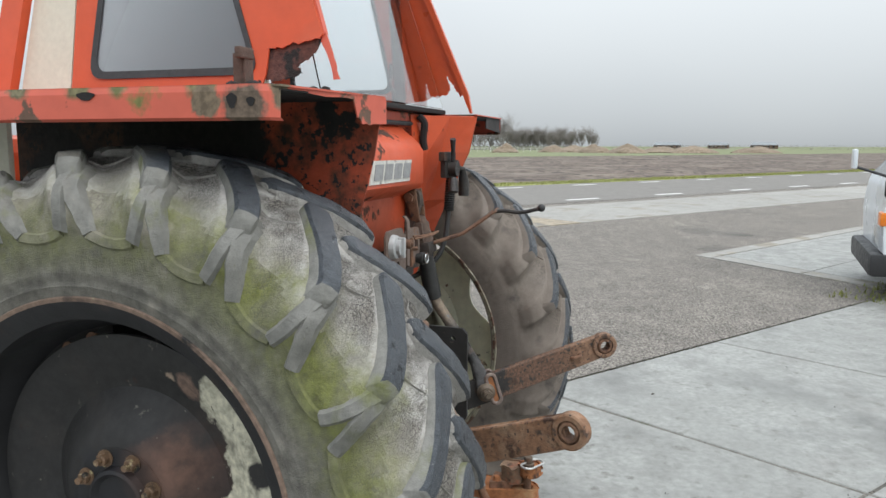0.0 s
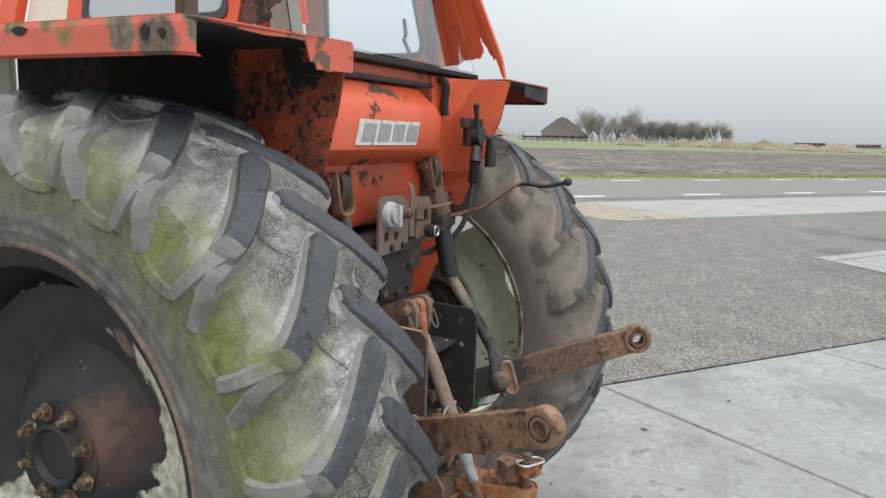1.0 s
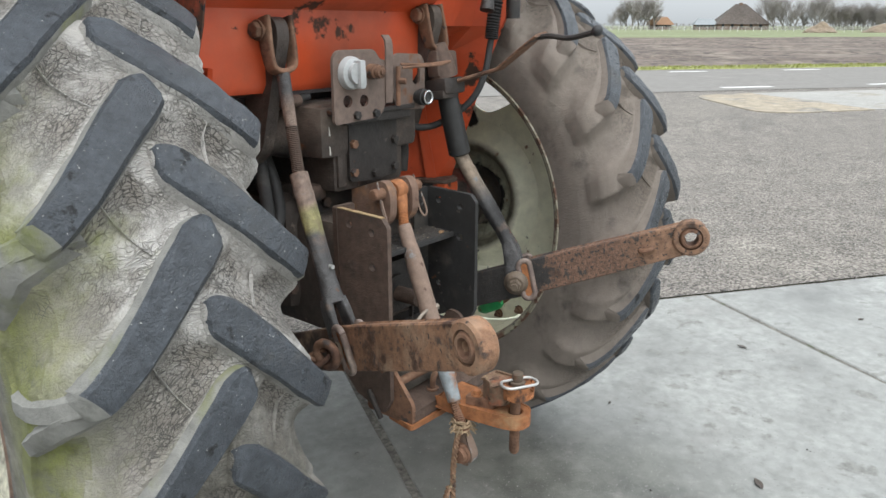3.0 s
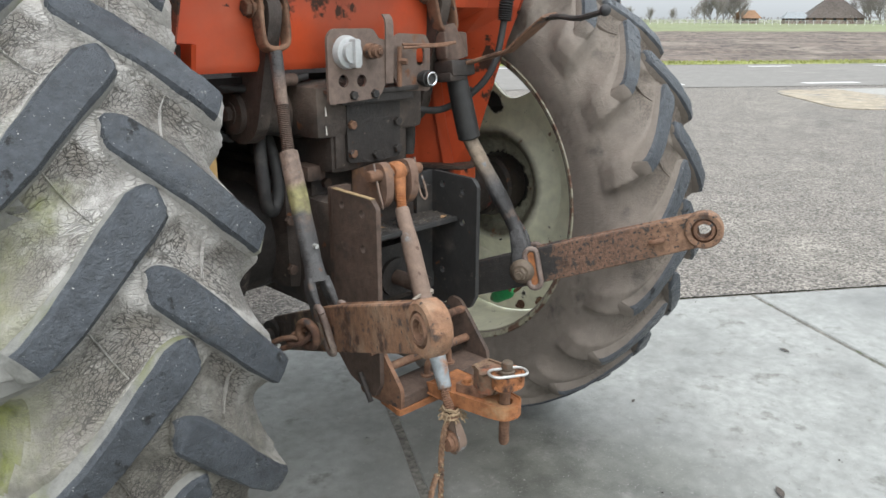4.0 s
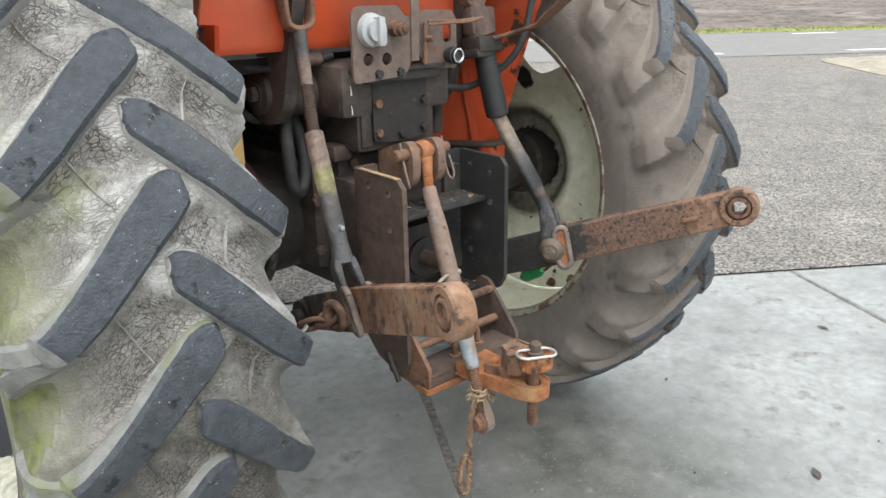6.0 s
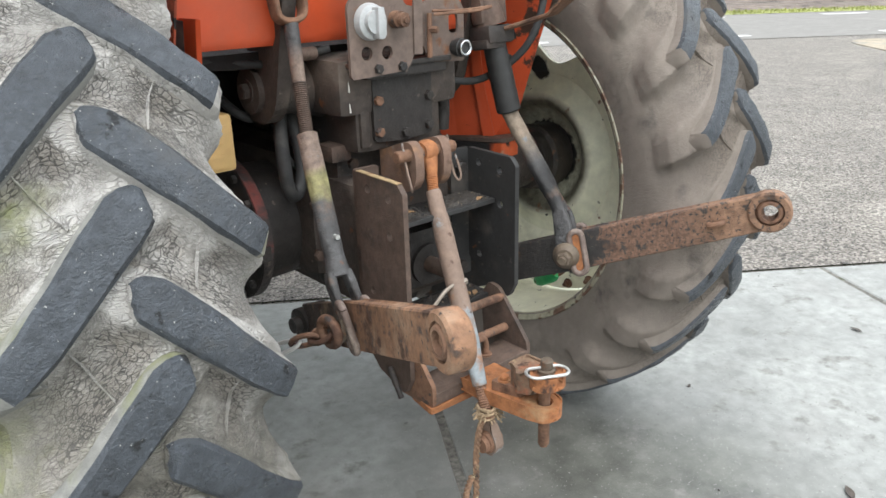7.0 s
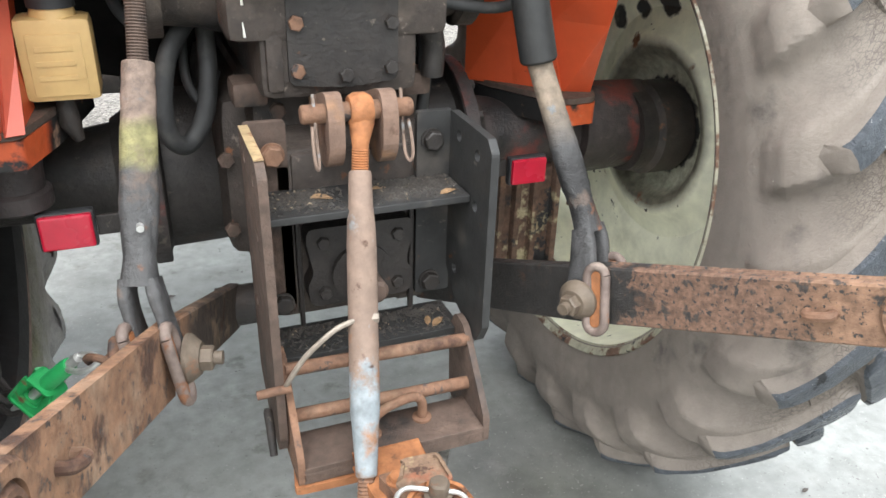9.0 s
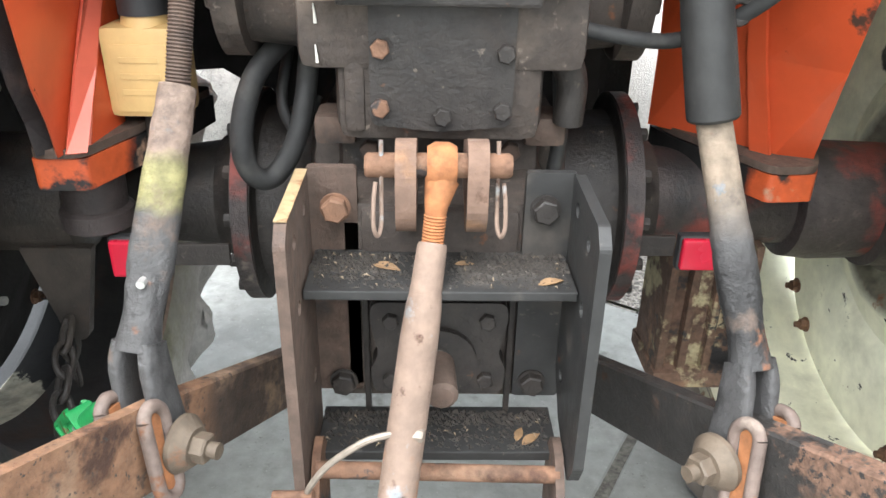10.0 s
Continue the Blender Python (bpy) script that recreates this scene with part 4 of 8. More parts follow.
            ob.matrix_local = m @ pose(0, 0, 0, -(phase + k * 360 / LUGS))
    # rim: barrel with two flanges
    barrel = [(-0.212, 0.455), (-0.214, 0.472), (-0.206, 0.476), (-0.2, 0.462), (-0.19, 0.44), (-0.165, 0.43), (-0.1, 0.425), (-0.07, 0.40), (0.03, 0.40), (0.07, 0.425),
              (0.165, 0.43), (0.19, 0.44), (0.2, 0.462), (0.206, 0.476), (0.214, 0.472), (0.212, 0.455), (0.195, 0.425), (0.165, 0.418), (0.07, 0.413), (0.03, 0.388),
              (-0.07, 0.388), (-0.1, 0.413), (-0.165, 0.418), (-0.195, 0.425)]
    if sign > 0:    # a wide, nearly straight barrel
        barrel = [(x, r if r > 0.46 else 0.455 + (r - 0.388) * 0.2 - (0.01 if k > 14 else 0.0)) for k, (x, r) in enumerate(barrel)]
    if sign < 0:    # a thin flange on the outside
        barrel = [(x - 0.016, max(r, 0.463) + 0.007) if x < -0.2 else (x, r) for x, r in barrel]
    barrel = [(x * (0.78 if sign < 0 and x > 0 else wide), r * k_rim) for x, r in barrel]
    bm = lathe(barrel, m, 96, closed=True)
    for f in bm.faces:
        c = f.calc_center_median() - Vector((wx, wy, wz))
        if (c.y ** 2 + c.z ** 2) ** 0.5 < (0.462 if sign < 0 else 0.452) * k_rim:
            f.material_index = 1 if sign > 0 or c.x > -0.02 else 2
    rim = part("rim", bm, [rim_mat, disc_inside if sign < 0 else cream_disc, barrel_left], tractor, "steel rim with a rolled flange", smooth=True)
    # dished disc with six lobes that reach the rim
    bm = bmesh.new()
    sides, depth = 120, 0.012
    if sign < 0:
        profile = [(0.115, 0.0), (0.125, 0.10), (0.12, 0.15), (0.075, 0.2), (0.05, 0.24), (0.06, 0.28), (0.085, 0.33), (0.085, 1.0)]
    else:
        profile = [(0.1, 0.0), (0.115, 0.085), (0.113, 0.12), (0.1, 0.14), (0.066, 0.165), (0.06, 0.185), (0.066, 0.2), (0.088, 0.225), (0.094, 0.255), (0.085, 0.27), (0.085, 1.0)]
    grids = []
    for off in (0.0, depth):
        rings = []
        for x, r in profile:
            ring = []
            for j in range(sides):
                a = 2 * math.pi * j / sides
                deep = (math.degrees(a) - 82 + 60) % 120 - 60
                slit = (math.degrees(a) - 22 + 60) % 120 - 60
                cut = (0.155 if j < sides / 2 else 0.04) * max(0.0, math.cos(math.pi / 2 * deep / 27)) * (abs(deep) < 27) + (0.11 if j < sides / 4 else 0.0) * max(0.0, math.cos(math.pi / 2 * slit / 24)) * (abs(slit) < 24)
                rr = (r if r < 1 else (0.372 if sign < 0 else 0.444 - cut)) * k_rim
                ring.append(bm.verts.new(m @ Vector((sign * (x + off), -rr * math.cos(a), rr * math.sin(a)))))
            rings.append(ring)
        for r, s in zip(rings[1:], rings[2:]):
            for j in range(sides):
                bm.faces.new((r[j], r[(j + 1) % sides], s[(j + 1) % sides], s[j])).material_index = 1 if off == 0 else 0
        grids.append(rings)
    for j in range(sides):
        bm.faces.new((grids[0][-1][j], grids[0][-1][(j + 1) % sides], grids[1][-1][(j + 1) % sides], grids[1][-1][j]))
    for v in [v for v in bm.verts if not v.link_faces]:
        bm.verts.remove(v)
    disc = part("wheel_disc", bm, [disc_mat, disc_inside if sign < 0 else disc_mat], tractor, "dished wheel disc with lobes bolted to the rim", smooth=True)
    hub = lathe([(0.02 * sign, 0.12), (0.1 * sign, 0.125), (0.137 * sign, 0.122), (0.139 * sign, 0.078), (0.155 * sign, 0.074), (0.158 * sign, 0.066), (0.146 * sign, 0.055), (0.142 * sign, 0.001)], m, 40)
    if sign > 0:
        hub = lathe([(-0.02, 0.098), (0.02, 0.098), (0.03, 0.11), (0.1, 0.11), (0.12, 0.1), (0.137, 0.098), (0.139, 0.062), (0.16, 0.06), (0.165, 0.052), (0.15, 0.04), (0.148, 0.001)], m, 40)
    part("hub", hub, disc_black if sign < 0 else cast, tractor, "dark hub with a recessed centre", smooth=True)
    for k in range(8):
        a, ring_r = radians((20 if sign < 0 else 22.5) + 45 * k), 0.1 if sign < 0 else 0.085
        c = m @ Vector((sign * 0.139, -ring_r * math.cos(a), ring_r * math.sin(a)))
        part("wheel_nut", hexbolt(c, (sign, 0, 0), 0.0145, 0.016, 0.021, shank=0.012), nut_mat, disc, "rusty wheel nut")
    for k in range(6):
        for d in (-6, 6):
            a = radians(60 * k - 8 + d)
            bolt_r = (0.365 if sign < 0 else 0.425) * k_rim
            c = m @ Vector((sign * 0.085, -bolt_r * math.cos(a), bolt_r * math.sin(a)))
            part("rim_bolt", hexbolt(c, (-sign, 0, 0), 0.013, 0.012, 0.017, shank=0.01), rust, disc)
        a = radians(60 * k + 22)
        stud_r = 0.232 if sign < 0 else 0.187
        c = m @ Vector((sign * (0.053 if sign < 0 else 0.078), -stud_r * math.cos(a), stud_r * math.sin(a)))
        part("disc_stud", hexbolt(c, (-sign, 0, 0), 0.009, 0.012), steel, disc)
    return tyre


wheel(-1, -0.775, 0.0, 0.775, 0.93, 1.0, 0.0, 0.485, 32.0, 40.3, rubber_green, disc_black, rim_brown, "large worn rear tyre, cracked, greenish with moss")
wheel(1, 0.757, -0.026, 0.778, 0.82, 0.72, -0.026, 0.512, 29.0, 37.2, rubber_dusty, cream_disc, rim_worn, "large worn rear tyre with dusty cracked rubber")

# rear axle and gearbox
for s in (-1, 1):
    m = Matrix.Translation((0, 0, 0.785))
    part("brake_drum", lathe([(s * 0.13, 0.12), (s * 0.15, 0.148), (s * 0.28, 0.152), (s * 0.285, 0.16), (s * 0.285, 0.178), (s * 0.315, 0.178), (s * 0.318, 0.15), (s * 0.33, 0.12), (s * 0.36, 0.1), (s * 0.36, 0.0)], m, 56), cast, tractor, "oily cast brake housing with a bolted flange", smooth=True)
    part("flange_band", lathe([(s * 0.286, 0.1775), (s * 0.287, 0.1815), (s * 0.313, 0.1815), (s * 0.314, 0.1775)], m, 56, caps=False), tube_red, tractor, "worn red paint on the rim of the flange", smooth=True)
    part("axle_tube", lathe([(s * 0.33, 0.0), (s * 0.33, 0.098), (s * 0.42, 0.085), (s * 0.5, 0.078), (s * 0.60, 0.078), (s * 0.605, 0.1), (s * 0.65, 0.105), (s * 0.80, 0.1), (s * 0.8, 0)], m, 40), tube_red if s > 0 else cast, tractor, "oily rear axle tube with worn red paint" if s > 0 else "black oily rear axle tube", smooth=True)
    for k in range(14):
        a = radians(k * 360 / 14 + 8)
        part("flange_bolt", hexbolt((s * 0.316, -0.164 * math.cos(a), 0.785 + 0.164 * math.sin(a)), (s, 0, 0), 0.011, 0.011, ), cast, tractor)
bm = box((-0.15, -0.36, 0.62), (0.15, 1.0, 0.925), 0.03)
box((-0.14, -0.245, 0.85), (0.14, 0.4, 0.995), 0.035, bm=bm)
box((-0.19, -0.2, 0.66), (0.19, 0.35, 0.97), 0.05, bm=bm)
box((-0.1, -0.366, 0.80), (0.1, -0.34, 0.915), 0.015, bm=bm)
part("gearbox_housing", bm, cast_dusty, tractor, "grimy cast iron rear gearbox", smooth=True)
bm = box((-0.13, -0.32, 0.985), (0.125, 0.18, 1.205), 0.025)
box((-0.118, -0.324, 1.0), (-0.092, -0.27, 1.19), 0.008, bm=bm)
lathe([(-0.255, 0.0), (-0.255, 0.05), (-0.2, 0.055), (-0.12, 0.075), (0.12, 0.075), (0.2, 0.055), (0.255, 0.05), (0.255, 0)], Matrix.Translation((0, -0.17, 1.13)), 28, bm=bm)
box((-0.172, -0.327, 1.075), (0.172, -0.1, 1.2), 0.02, bm=bm)
# dark block added where only black shows under the cab
part("transmission_case", box((-0.34, 0.3, 0.74), (0.34, 0.95, 1.185), 0.03), dull_black, tractor, "black block added to fill the view under the cab", smooth=True)
# plain black box added in place of unresolved dark clutter
part("side_casting", box((0.33, 0.32, 0.8), (0.405, 0.6, 1.21), 0.02), dull_black, tractor, "black box added for the dark clutter beside the gearbox", smooth=True)
# first zone blackens the lower flank: shade below the lift shaft put into colour
housing_mat = material("oily_shaded_casting", (0.06, 0.046, 0.038), 0.65, grain=0.18, grain_scale=50, bump=0.4, bump_scale=120,
                       spots=((NEAR_BLACK, 7, 0.57, 0.12, 4, 0.5), ((0.14, 0.11, 0.088), 5, 0.53, 0.14, 7, 0.85), (RUST, 15, 0.66, 0.05, 10, 0.85), ((0.2, 0.165, 0.135), 60, 0.63, 0.08, 14, 0.9)),
                       zones=((NEAR_BLACK, (-0.2, -0.16, 1.02), 0.1, 1, 0.06, 9, 0.6, 0.03), ((0.16, 0.115, 0.09), (-0.17, -0.26, 1.19), 0.06, 1, 0.07, 9, 0.75, 0.03)))
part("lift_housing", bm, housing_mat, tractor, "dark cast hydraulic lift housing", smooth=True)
cover = plate(rounded([(-0.086, 1.012), (0.0, 1.004), (0.085, 1.012), (0.086, 1.158), (-0.086, 1.16)], [0.012, 0.0, 0.012, 0.004, 0.004]), 0.012, axes((0, -0.318, 0), (1, 0, 0), (0, 0, 1)))
cover = part("cover_plate", cover, cast, tractor, "oily flat cover plate held by bolts")
for k, (x, z) in enumerate(((-0.073, 1.104), (0.074, 1.1), (-0.074, 1.034), (0.001, 1.024), (0.073, 1.032))):
    part("cover_bolt", hexbolt((x, -0.33, z), (0, -1, 0), 0.0115, 0.011), rust if k in (0, 2) else cast, cover)
for z0, z1 in ((1.131, 1.153), (1.086, 1.107)):
    part("paint_drip", tube([(-0.148, -0.3285, z1), (-0.147, -0.329, (z0 + z1) / 2), (-0.1465, -0.3285, z0)], [0.0008, 0.0014, 0.0022], 8), badge_mat, tractor, "thin white drip on the casting", smooth=True)
# small castings on the gearbox rear
for x in (-0.1375, 0.1375):
    part("housing_boss", box((x - 0.028, -0.27, 0.965), (x + 0.028, -0.2, 1.005), 0.01), cast_brown, tractor, smooth=True)
for x, y, z in ((-0.18, -0.2, 0.86), (-0.18, -0.2, 0.73), (-0.095, -0.245, 0.952), (0.095, -0.245, 0.952)):
    part("housing_bolt", hexbolt((x, y, z), (0, -1, 0), 0.014, 0.012), cast_brown, tractor)
# power take-off cover, low between the brackets
bm = plate(rounded([(-0.085, 0.66), (0.085, 0.66), (0.09, 0.70), (0.078, 0.72), (0.09, 0.78), (0.085, 0.80), (-0.085, 0.80), (-0.09, 0.78), (-0.078, 0.72), (-0.09, 0.70)], 0.014), 0.05, axes((0, -0.345, 0), (1, 0, 0), (0, 0, 1)))
tube([(0, -0.39, 0.715), (0, -0.405, 0.715)], 0.05, 24, bm)
pto = part("pto_cover", bm, cast, tractor, "black power take-off cover")
part("pto_shaft", tube([(0, -0.39, 0.715), (0.004, -0.47, 0.713), (0.004, -0.475, 0.713)], [0.02, 0.02, 0.014], 16), cast_brown, tractor, "greasy power take-off stub", smooth=True)
for x in (-0.062, 0.062):
    for z in (0.685, 0.775):
        part("pto_bolt", hexbolt((x, -0.395, z), (0, -1, 0), 0.011, 0.01), cast, pto)

# hitch brackets: two angle plates with bolt holes
def bracket(s, bottom):
    outline = rounded([(-0.372, 0.968), (-0.515, 0.964), (-0.532, 0.945), (-0.532, bottom + 0.04), (-0.51, bottom), (-0.42, bottom + 0.03), (-0.372, bottom + 0.08)], [0.004, 0.004, 0.004, 0.004, 0.01, 0.0, 0.0], 2)
    holes = [ring2d(y, z, 0.0095, 12) for y, z in ((-0.41, 0.936), (-0.482, 0.927), (-0.482, 0.844), (-0.41, 0.70))]
    bm = plate(outline, 0.013, axes((s * 0.1665 - 0.0065, 0, 0), (0, 1, 0), (0, 0, 1)), holes)
    plate(rounded([(0.103, 0.968), (0.165, 0.968), (0.165, 0.64), (0.103, 0.64)], 0.006), 0.013, axes((0, -0.36, 0), (s, 0, 0), (0, 0, 1)), bm=bm)
    b = part("hitch_bracket", bm, plate_black if s > 0 else cast_brown, tractor, "thick black steel angle bracket with bolt holes" if s > 0 else "thick rusty brown steel angle bracket with bolt holes")
    for z, mat in ((0.922, rust if s < 0 else cast), (0.665, cast)):
        part("bracket_bolt", hexbolt((s * 0.128, -0.374, z), (0, -1, 0), 0.0165, 0.013, 0.019), mat, b)
    return b


bracket(-1, 0.475)
bracket(1, 0.61)
part("bracket_edge", sheet(((-0.1735, -0.372, 0.969), (-0.1735, -0.515, 0.965), (-0.1595, -0.515, 0.965), (-0.1595, -0.372, 0.969)), 0.0015), material("yellow_worn_edge", (0.36, 0.26, 0.14), 0.7, grain=0.2, spots=((RUST, 30, 0.55, 0.1, 3, 0.8),)), tractor, "worn yellowish top edge")
part("hitch_shelf", box((-0.158, -0.468, 0.846), (0.158, -0.36, 0.858), 0.002), plate_black, tractor, "black steel shelf littered with grit")
part("lower_shelf", box((-0.158, -0.455, 0.596), (0.158, -0.36, 0.61), 0.002), plate_black, tractor, "black lower steel shelf littered with grit")
for x in (-0.1, 0.092):
    part("centre_web", box((x, -0.372, 0.61), (x + 0.008, -0.36, 0.84), 0.002), cast, tractor)
# lower hitch frame: cheeks, cross bars and channel
for s in (-1, 1):
    outline = rounded([(-0.455, 0.64), (-0.49, 0.635), (-0.588, 0.515), (-0.588, 0.462), (-0.44, 0.462), (-0.43, 0.6)], 0.012, 3)
    part("hitch_cheek", plate(outline, 0.011, axes((s * 0.152 - 0.0055, 0, 0), (0, 1, 0), (0, 0, 1))), rust if s < 0 else cast_brown, tractor, "rusty steel side cheek of the lower hitch")
for y, z in ((-0.497, 0.615), (-0.515, 0.54)):
    part("cross_bar", tube([(-0.152, y, z + 0.004), (0.152, y, z - 0.004)], 0.011, 14), rust, tractor, "round rusty cross bar", smooth=True)
bm = box((-0.15, -0.588, 0.487), (0.15, -0.50, 0.497), 0.002)
box((-0.15, -0.588, 0.467), (0.15, -0.578, 0.488), 0.002, bm=bm)
part("hitch_channel", bm, cast_brown, tractor, "rusty steel channel across the lower hitch")
ubolt = tube(smooth_path([(-0.03, -0.545, 0.495), (-0.028, -0.545, 0.525), (-0.01, -0.543, 0.54), (0.02, -0.538, 0.546), (0.045, -0.535, 0.546), (0.059, -0.533, 0.53), (0.06, -0.532, 0.49)], 6), 0.008, 12)
part("u_bolt", ubolt, rust, tractor, "rusty bent hoop", smooth=True)
for x, y in ((-0.03, -0.545), (0.06, -0.532)):
    part("hoop_washer", tube([(x, y, 0.497), (x, y, 0.501), (x, y, 0.502)], [0.016, 0.016, 0.012], 16), rust, tractor, smooth=True)
# drawbar: rusty plate under the channel, tongue with a pin
bm = plate(rounded([(-0.165, -0.59), (0.03, -0.598), (0.06, -0.53), (0.05, -0.5), (-0.03, -0.49), (-0.15, -0.5)], 0.01, 2), 0.014, Matrix.Translation((0, 0, 0.452)))
part("drawbar_plate", bm, rust_bright, tractor, "orange rusty drawbar plate")
tip = [(-0.011 + 0.04 * math.cos(a), -0.782 + 0.036 * math.sin(a)) for a in (radians(205 + 13 * k) for k in range(11))]
bm = plate([(-0.072, -0.592), (-0.072, -0.67), (-0.056, -0.77), *tip, (0.03, -0.77), (0.03, -0.66), (0.03, -0.592)], 0.028, Matrix.Translation((0, 0, 0.48)), [ring2d(-0.011, -0.782, 0.0165)])
bmesh.ops.bevel(bm, geom=[e for e in bm.edges if e.calc_face_angle(0) > 1.2], offset=0.003, segments=2, affect="EDGES")
part("drawbar_tongue", bm, rust_bright, tractor, "rusty drawbar tongue with a rounded end")
bm = plate(rounded([(-0.058, -0.668), (-0.04, -0.735), (0.012, -0.74), (0.024, -0.668)], 0.006), 0.022, Matrix.Translation((0, 0, 0.508)))
part("drawbar_step", bm, rust, tractor, "rusty plate bolted on the drawbar tongue")
part("step_bolt", hexbolt((-0.036, -0.688, 0.53), (0, 0, 1), 0.011, 0.01, 0.015), rust_bright, tractor)
mossy = material("mossy_pale_rust", (0.2, 0.125, 0.08), 0.9, grain=0.22, grain_scale=60, bump=0.5, bump_scale=120,
                 spots=(((0.42, 0.32, 0.18), 16, 0.57, 0.06, 3, 0.95), ((0.28, 0.11, 0.06), 12, 0.55, 0.06, 7, 0.85), (DARK_RUST, 30, 0.6, 0.05, 9, 0.85)))
bm = plate(rounded([(-0.05, -0.738), (-0.032, -0.7), (0.02, -0.704), (0.022, -0.76), (-0.034, -0.77)], 0.008, 2), 0.046, Matrix.Translation((0, 0, 0.53)))
bmesh.ops.bevel(bm, geom=[e for e in bm.edges if e.calc_face_angle(0) > 1.2], offset=0.005, segments=2, affect="EDGES")
part("drawbar_clevis", bm, mossy, tractor, "lumpy clevis block grown with pale moss", smooth=True)
head = Matrix.Translation((-0.014, -0.792, 0))
bm = tube([(-0.011, -0.782, 0.398), (-0.011, -0.782, 0.405), (-0.011, -0.782, 0.552)], [0.009, 0.0125, 0.0125], 16)
pin = part("drawbar_pin", bm, rust, tractor, "rusty drawbar pin", smooth=True)
oval = [(0.042 * math.cos(a), 0.034 * math.sin(a)) for a in (2 * math.pi * k / 28 for k in range(28))]
bm = plate(oval, 0.02, head @ Matrix.Translation((0, 0, 0.56)))
bmesh.ops.bevel(bm, geom=[e for e in bm.edges if e.calc_face_angle(0) > 1.2], offset=0.006, segments=2, affect="EDGES")
part("pin_flange", bm, rust_bright, pin, "oval flange of the pin, rusty and mossy", smooth=True)
bm = tube([(-0.011, -0.785, 0.58), (-0.011, -0.785, 0.587), (-0.011, -0.785, 0.589)], [0.019, 0.019, 0.013], 18, tube([(-0.011, -0.785, 0.587), (-0.01, -0.785, 0.606), (-0.01, -0.785, 0.609)], [0.0135, 0.0135, 0.011], 16))
part("pin_head", bm, bolt_dull, pin, "worn grey head of the pin", smooth=True)
along = Vector((0.915, -0.4, -0.06)).normalized()
over = Vector((0.4, 0.915, 0.0))
ring = [Vector((-0.025, -0.8, 0.592)) + along * (math.copysign(0.027, math.cos(a)) + 0.019 * math.cos(a)) + over * 0.021 * math.sin(a) for a in (2 * math.pi * (k + 0.5) / 32 for k in range(33))]
part("pin_ring", tube(ring, 0.0034, 8), steel, pin, "bright wire safety ring", smooth=True)

# top link and its yoke
for s in (-1, 1):
    outline = rounded([(-0.30, 0.92), (-0.36, 0.905), (-0.405, 0.9), (-0.432, 0.93), (-0.432, 0.99), (-0.415, 1.018), (-0.39, 1.016), (-0.3, 0.985)], [0, 0.02, 0.03, 0.03, 0.02, 0.015, 0.02, 0], 4)
    part("top_link_lug", plate(outline, 0.024, axes((s * 0.041 - 0.012, 0, 0), (0, 1, 0), (0, 0, 1))), ear_rust, tractor, "rusty ear that holds the top link")
part("top_link_pin", tube([(-0.088, -0.405, 0.988), (-0.085, -0.405, 0.988), (0.076, -0.409, 0.99), (0.08, -0.409, 0.99)], [0.012, 0.0145, 0.0145, 0.012], 16), rust, tractor, "rusty pin through the top link ears", smooth=True)
for x, s in ((-0.069, -1), (0.064, 1)):
    clip = [(x, -0.405, 1.018), (x, -0.412, 0.99), (x, -0.418, 0.955), (x, -0.43, 0.925), (x + s * 0.004, -0.44, 0.915), (x + s * 0.008, -0.442, 0.928), (x + s * 0.008, -0.432, 0.955), (x + s * 0.006, -0.424, 0.975)]
    part("linchpin", tube(smooth_path(clip, 5), 0.0026, 7), rust_pale, tractor, "thin wire locking pin", smooth=True)
eye, a, b, c, d = Vector((0.0, -0.407, 0.989)), Vector((-0.010, -0.437, 0.905)), Vector((-0.068, -0.645, 0.512)), Vector((-0.079, -0.675, 0.462)), Vector((-0.078, -0.686, 0.395))
way = (b - a).normalized()
bm = lathe([(-0.017, 0.012), (-0.017, 0.022), (-0.008, 0.027), (0.008, 0.027), (0.017, 0.022), (0.017, 0.012)], Matrix.Translation(eye), 20)
tube([eye + Vector((0, -0.008, -0.015)), a + Vector((0.004, 0.008, 0.045)), a + Vector((0.002, 0.004, 0.025))], [0.02, 0.014, 0.011], 14, bm)
top_eye = part("top_link_eye", bm, rust_bright, tractor, "orange rusty forged eye of the top link", smooth=True)


def thread(p, q, r, turns, mat, label, parent=tractor):
    p, q = Vector(p), Vector(q)
    pts, rad = [], []
    for k in range(turns * 2 + 1):
        pts.append(p.lerp(q, k / (turns * 2)))
        rad.append(r if k % 2 else r * 0.86)
    return part("thread", tube(pts, rad, 14), mat, parent, label)


thread(a + Vector((0.003, 0.006, 0.034)), a, 0.0135, 9, rust_bright, "rusty screw thread", top_eye)
pts = [a, a + way * 0.004, a + way * 0.05, a + way * 0.075, a + way * 0.11, b - way * 0.10, b - way * 0.07, b - way * 0.03, b]
tube_ob = part("top_link_tube", tube(pts, [0.016, 0.0175, 0.0185, 0.021, 0.0225, 0.0225, 0.02, 0.0175, 0.016], 20), rust_pale, tractor, "pinkish rusty top link tube with blue grey paint patches", smooth=True)
wire = [(-0.158, -0.535, 0.617), (-0.15, -0.545, 0.64), (-0.13, -0.55, 0.672), (-0.105, -0.553, 0.697), (-0.08, -0.55, 0.712), (-0.05, -0.548, 0.72)]
part("hanging_pin", tube([(-0.179, -0.466, 0.53), (-0.18, -0.469, 0.525), (-0.181, -0.506, 0.466)], [0.006, 0.0075, 0.0065], 10), cast, tractor, "small pin hanging beside the bracket", smooth=True)
part("hook_wire", tube(smooth_path(wire, 6), 0.0042, 8), wire_dull, tractor, "bent steel wire hook", smooth=True)
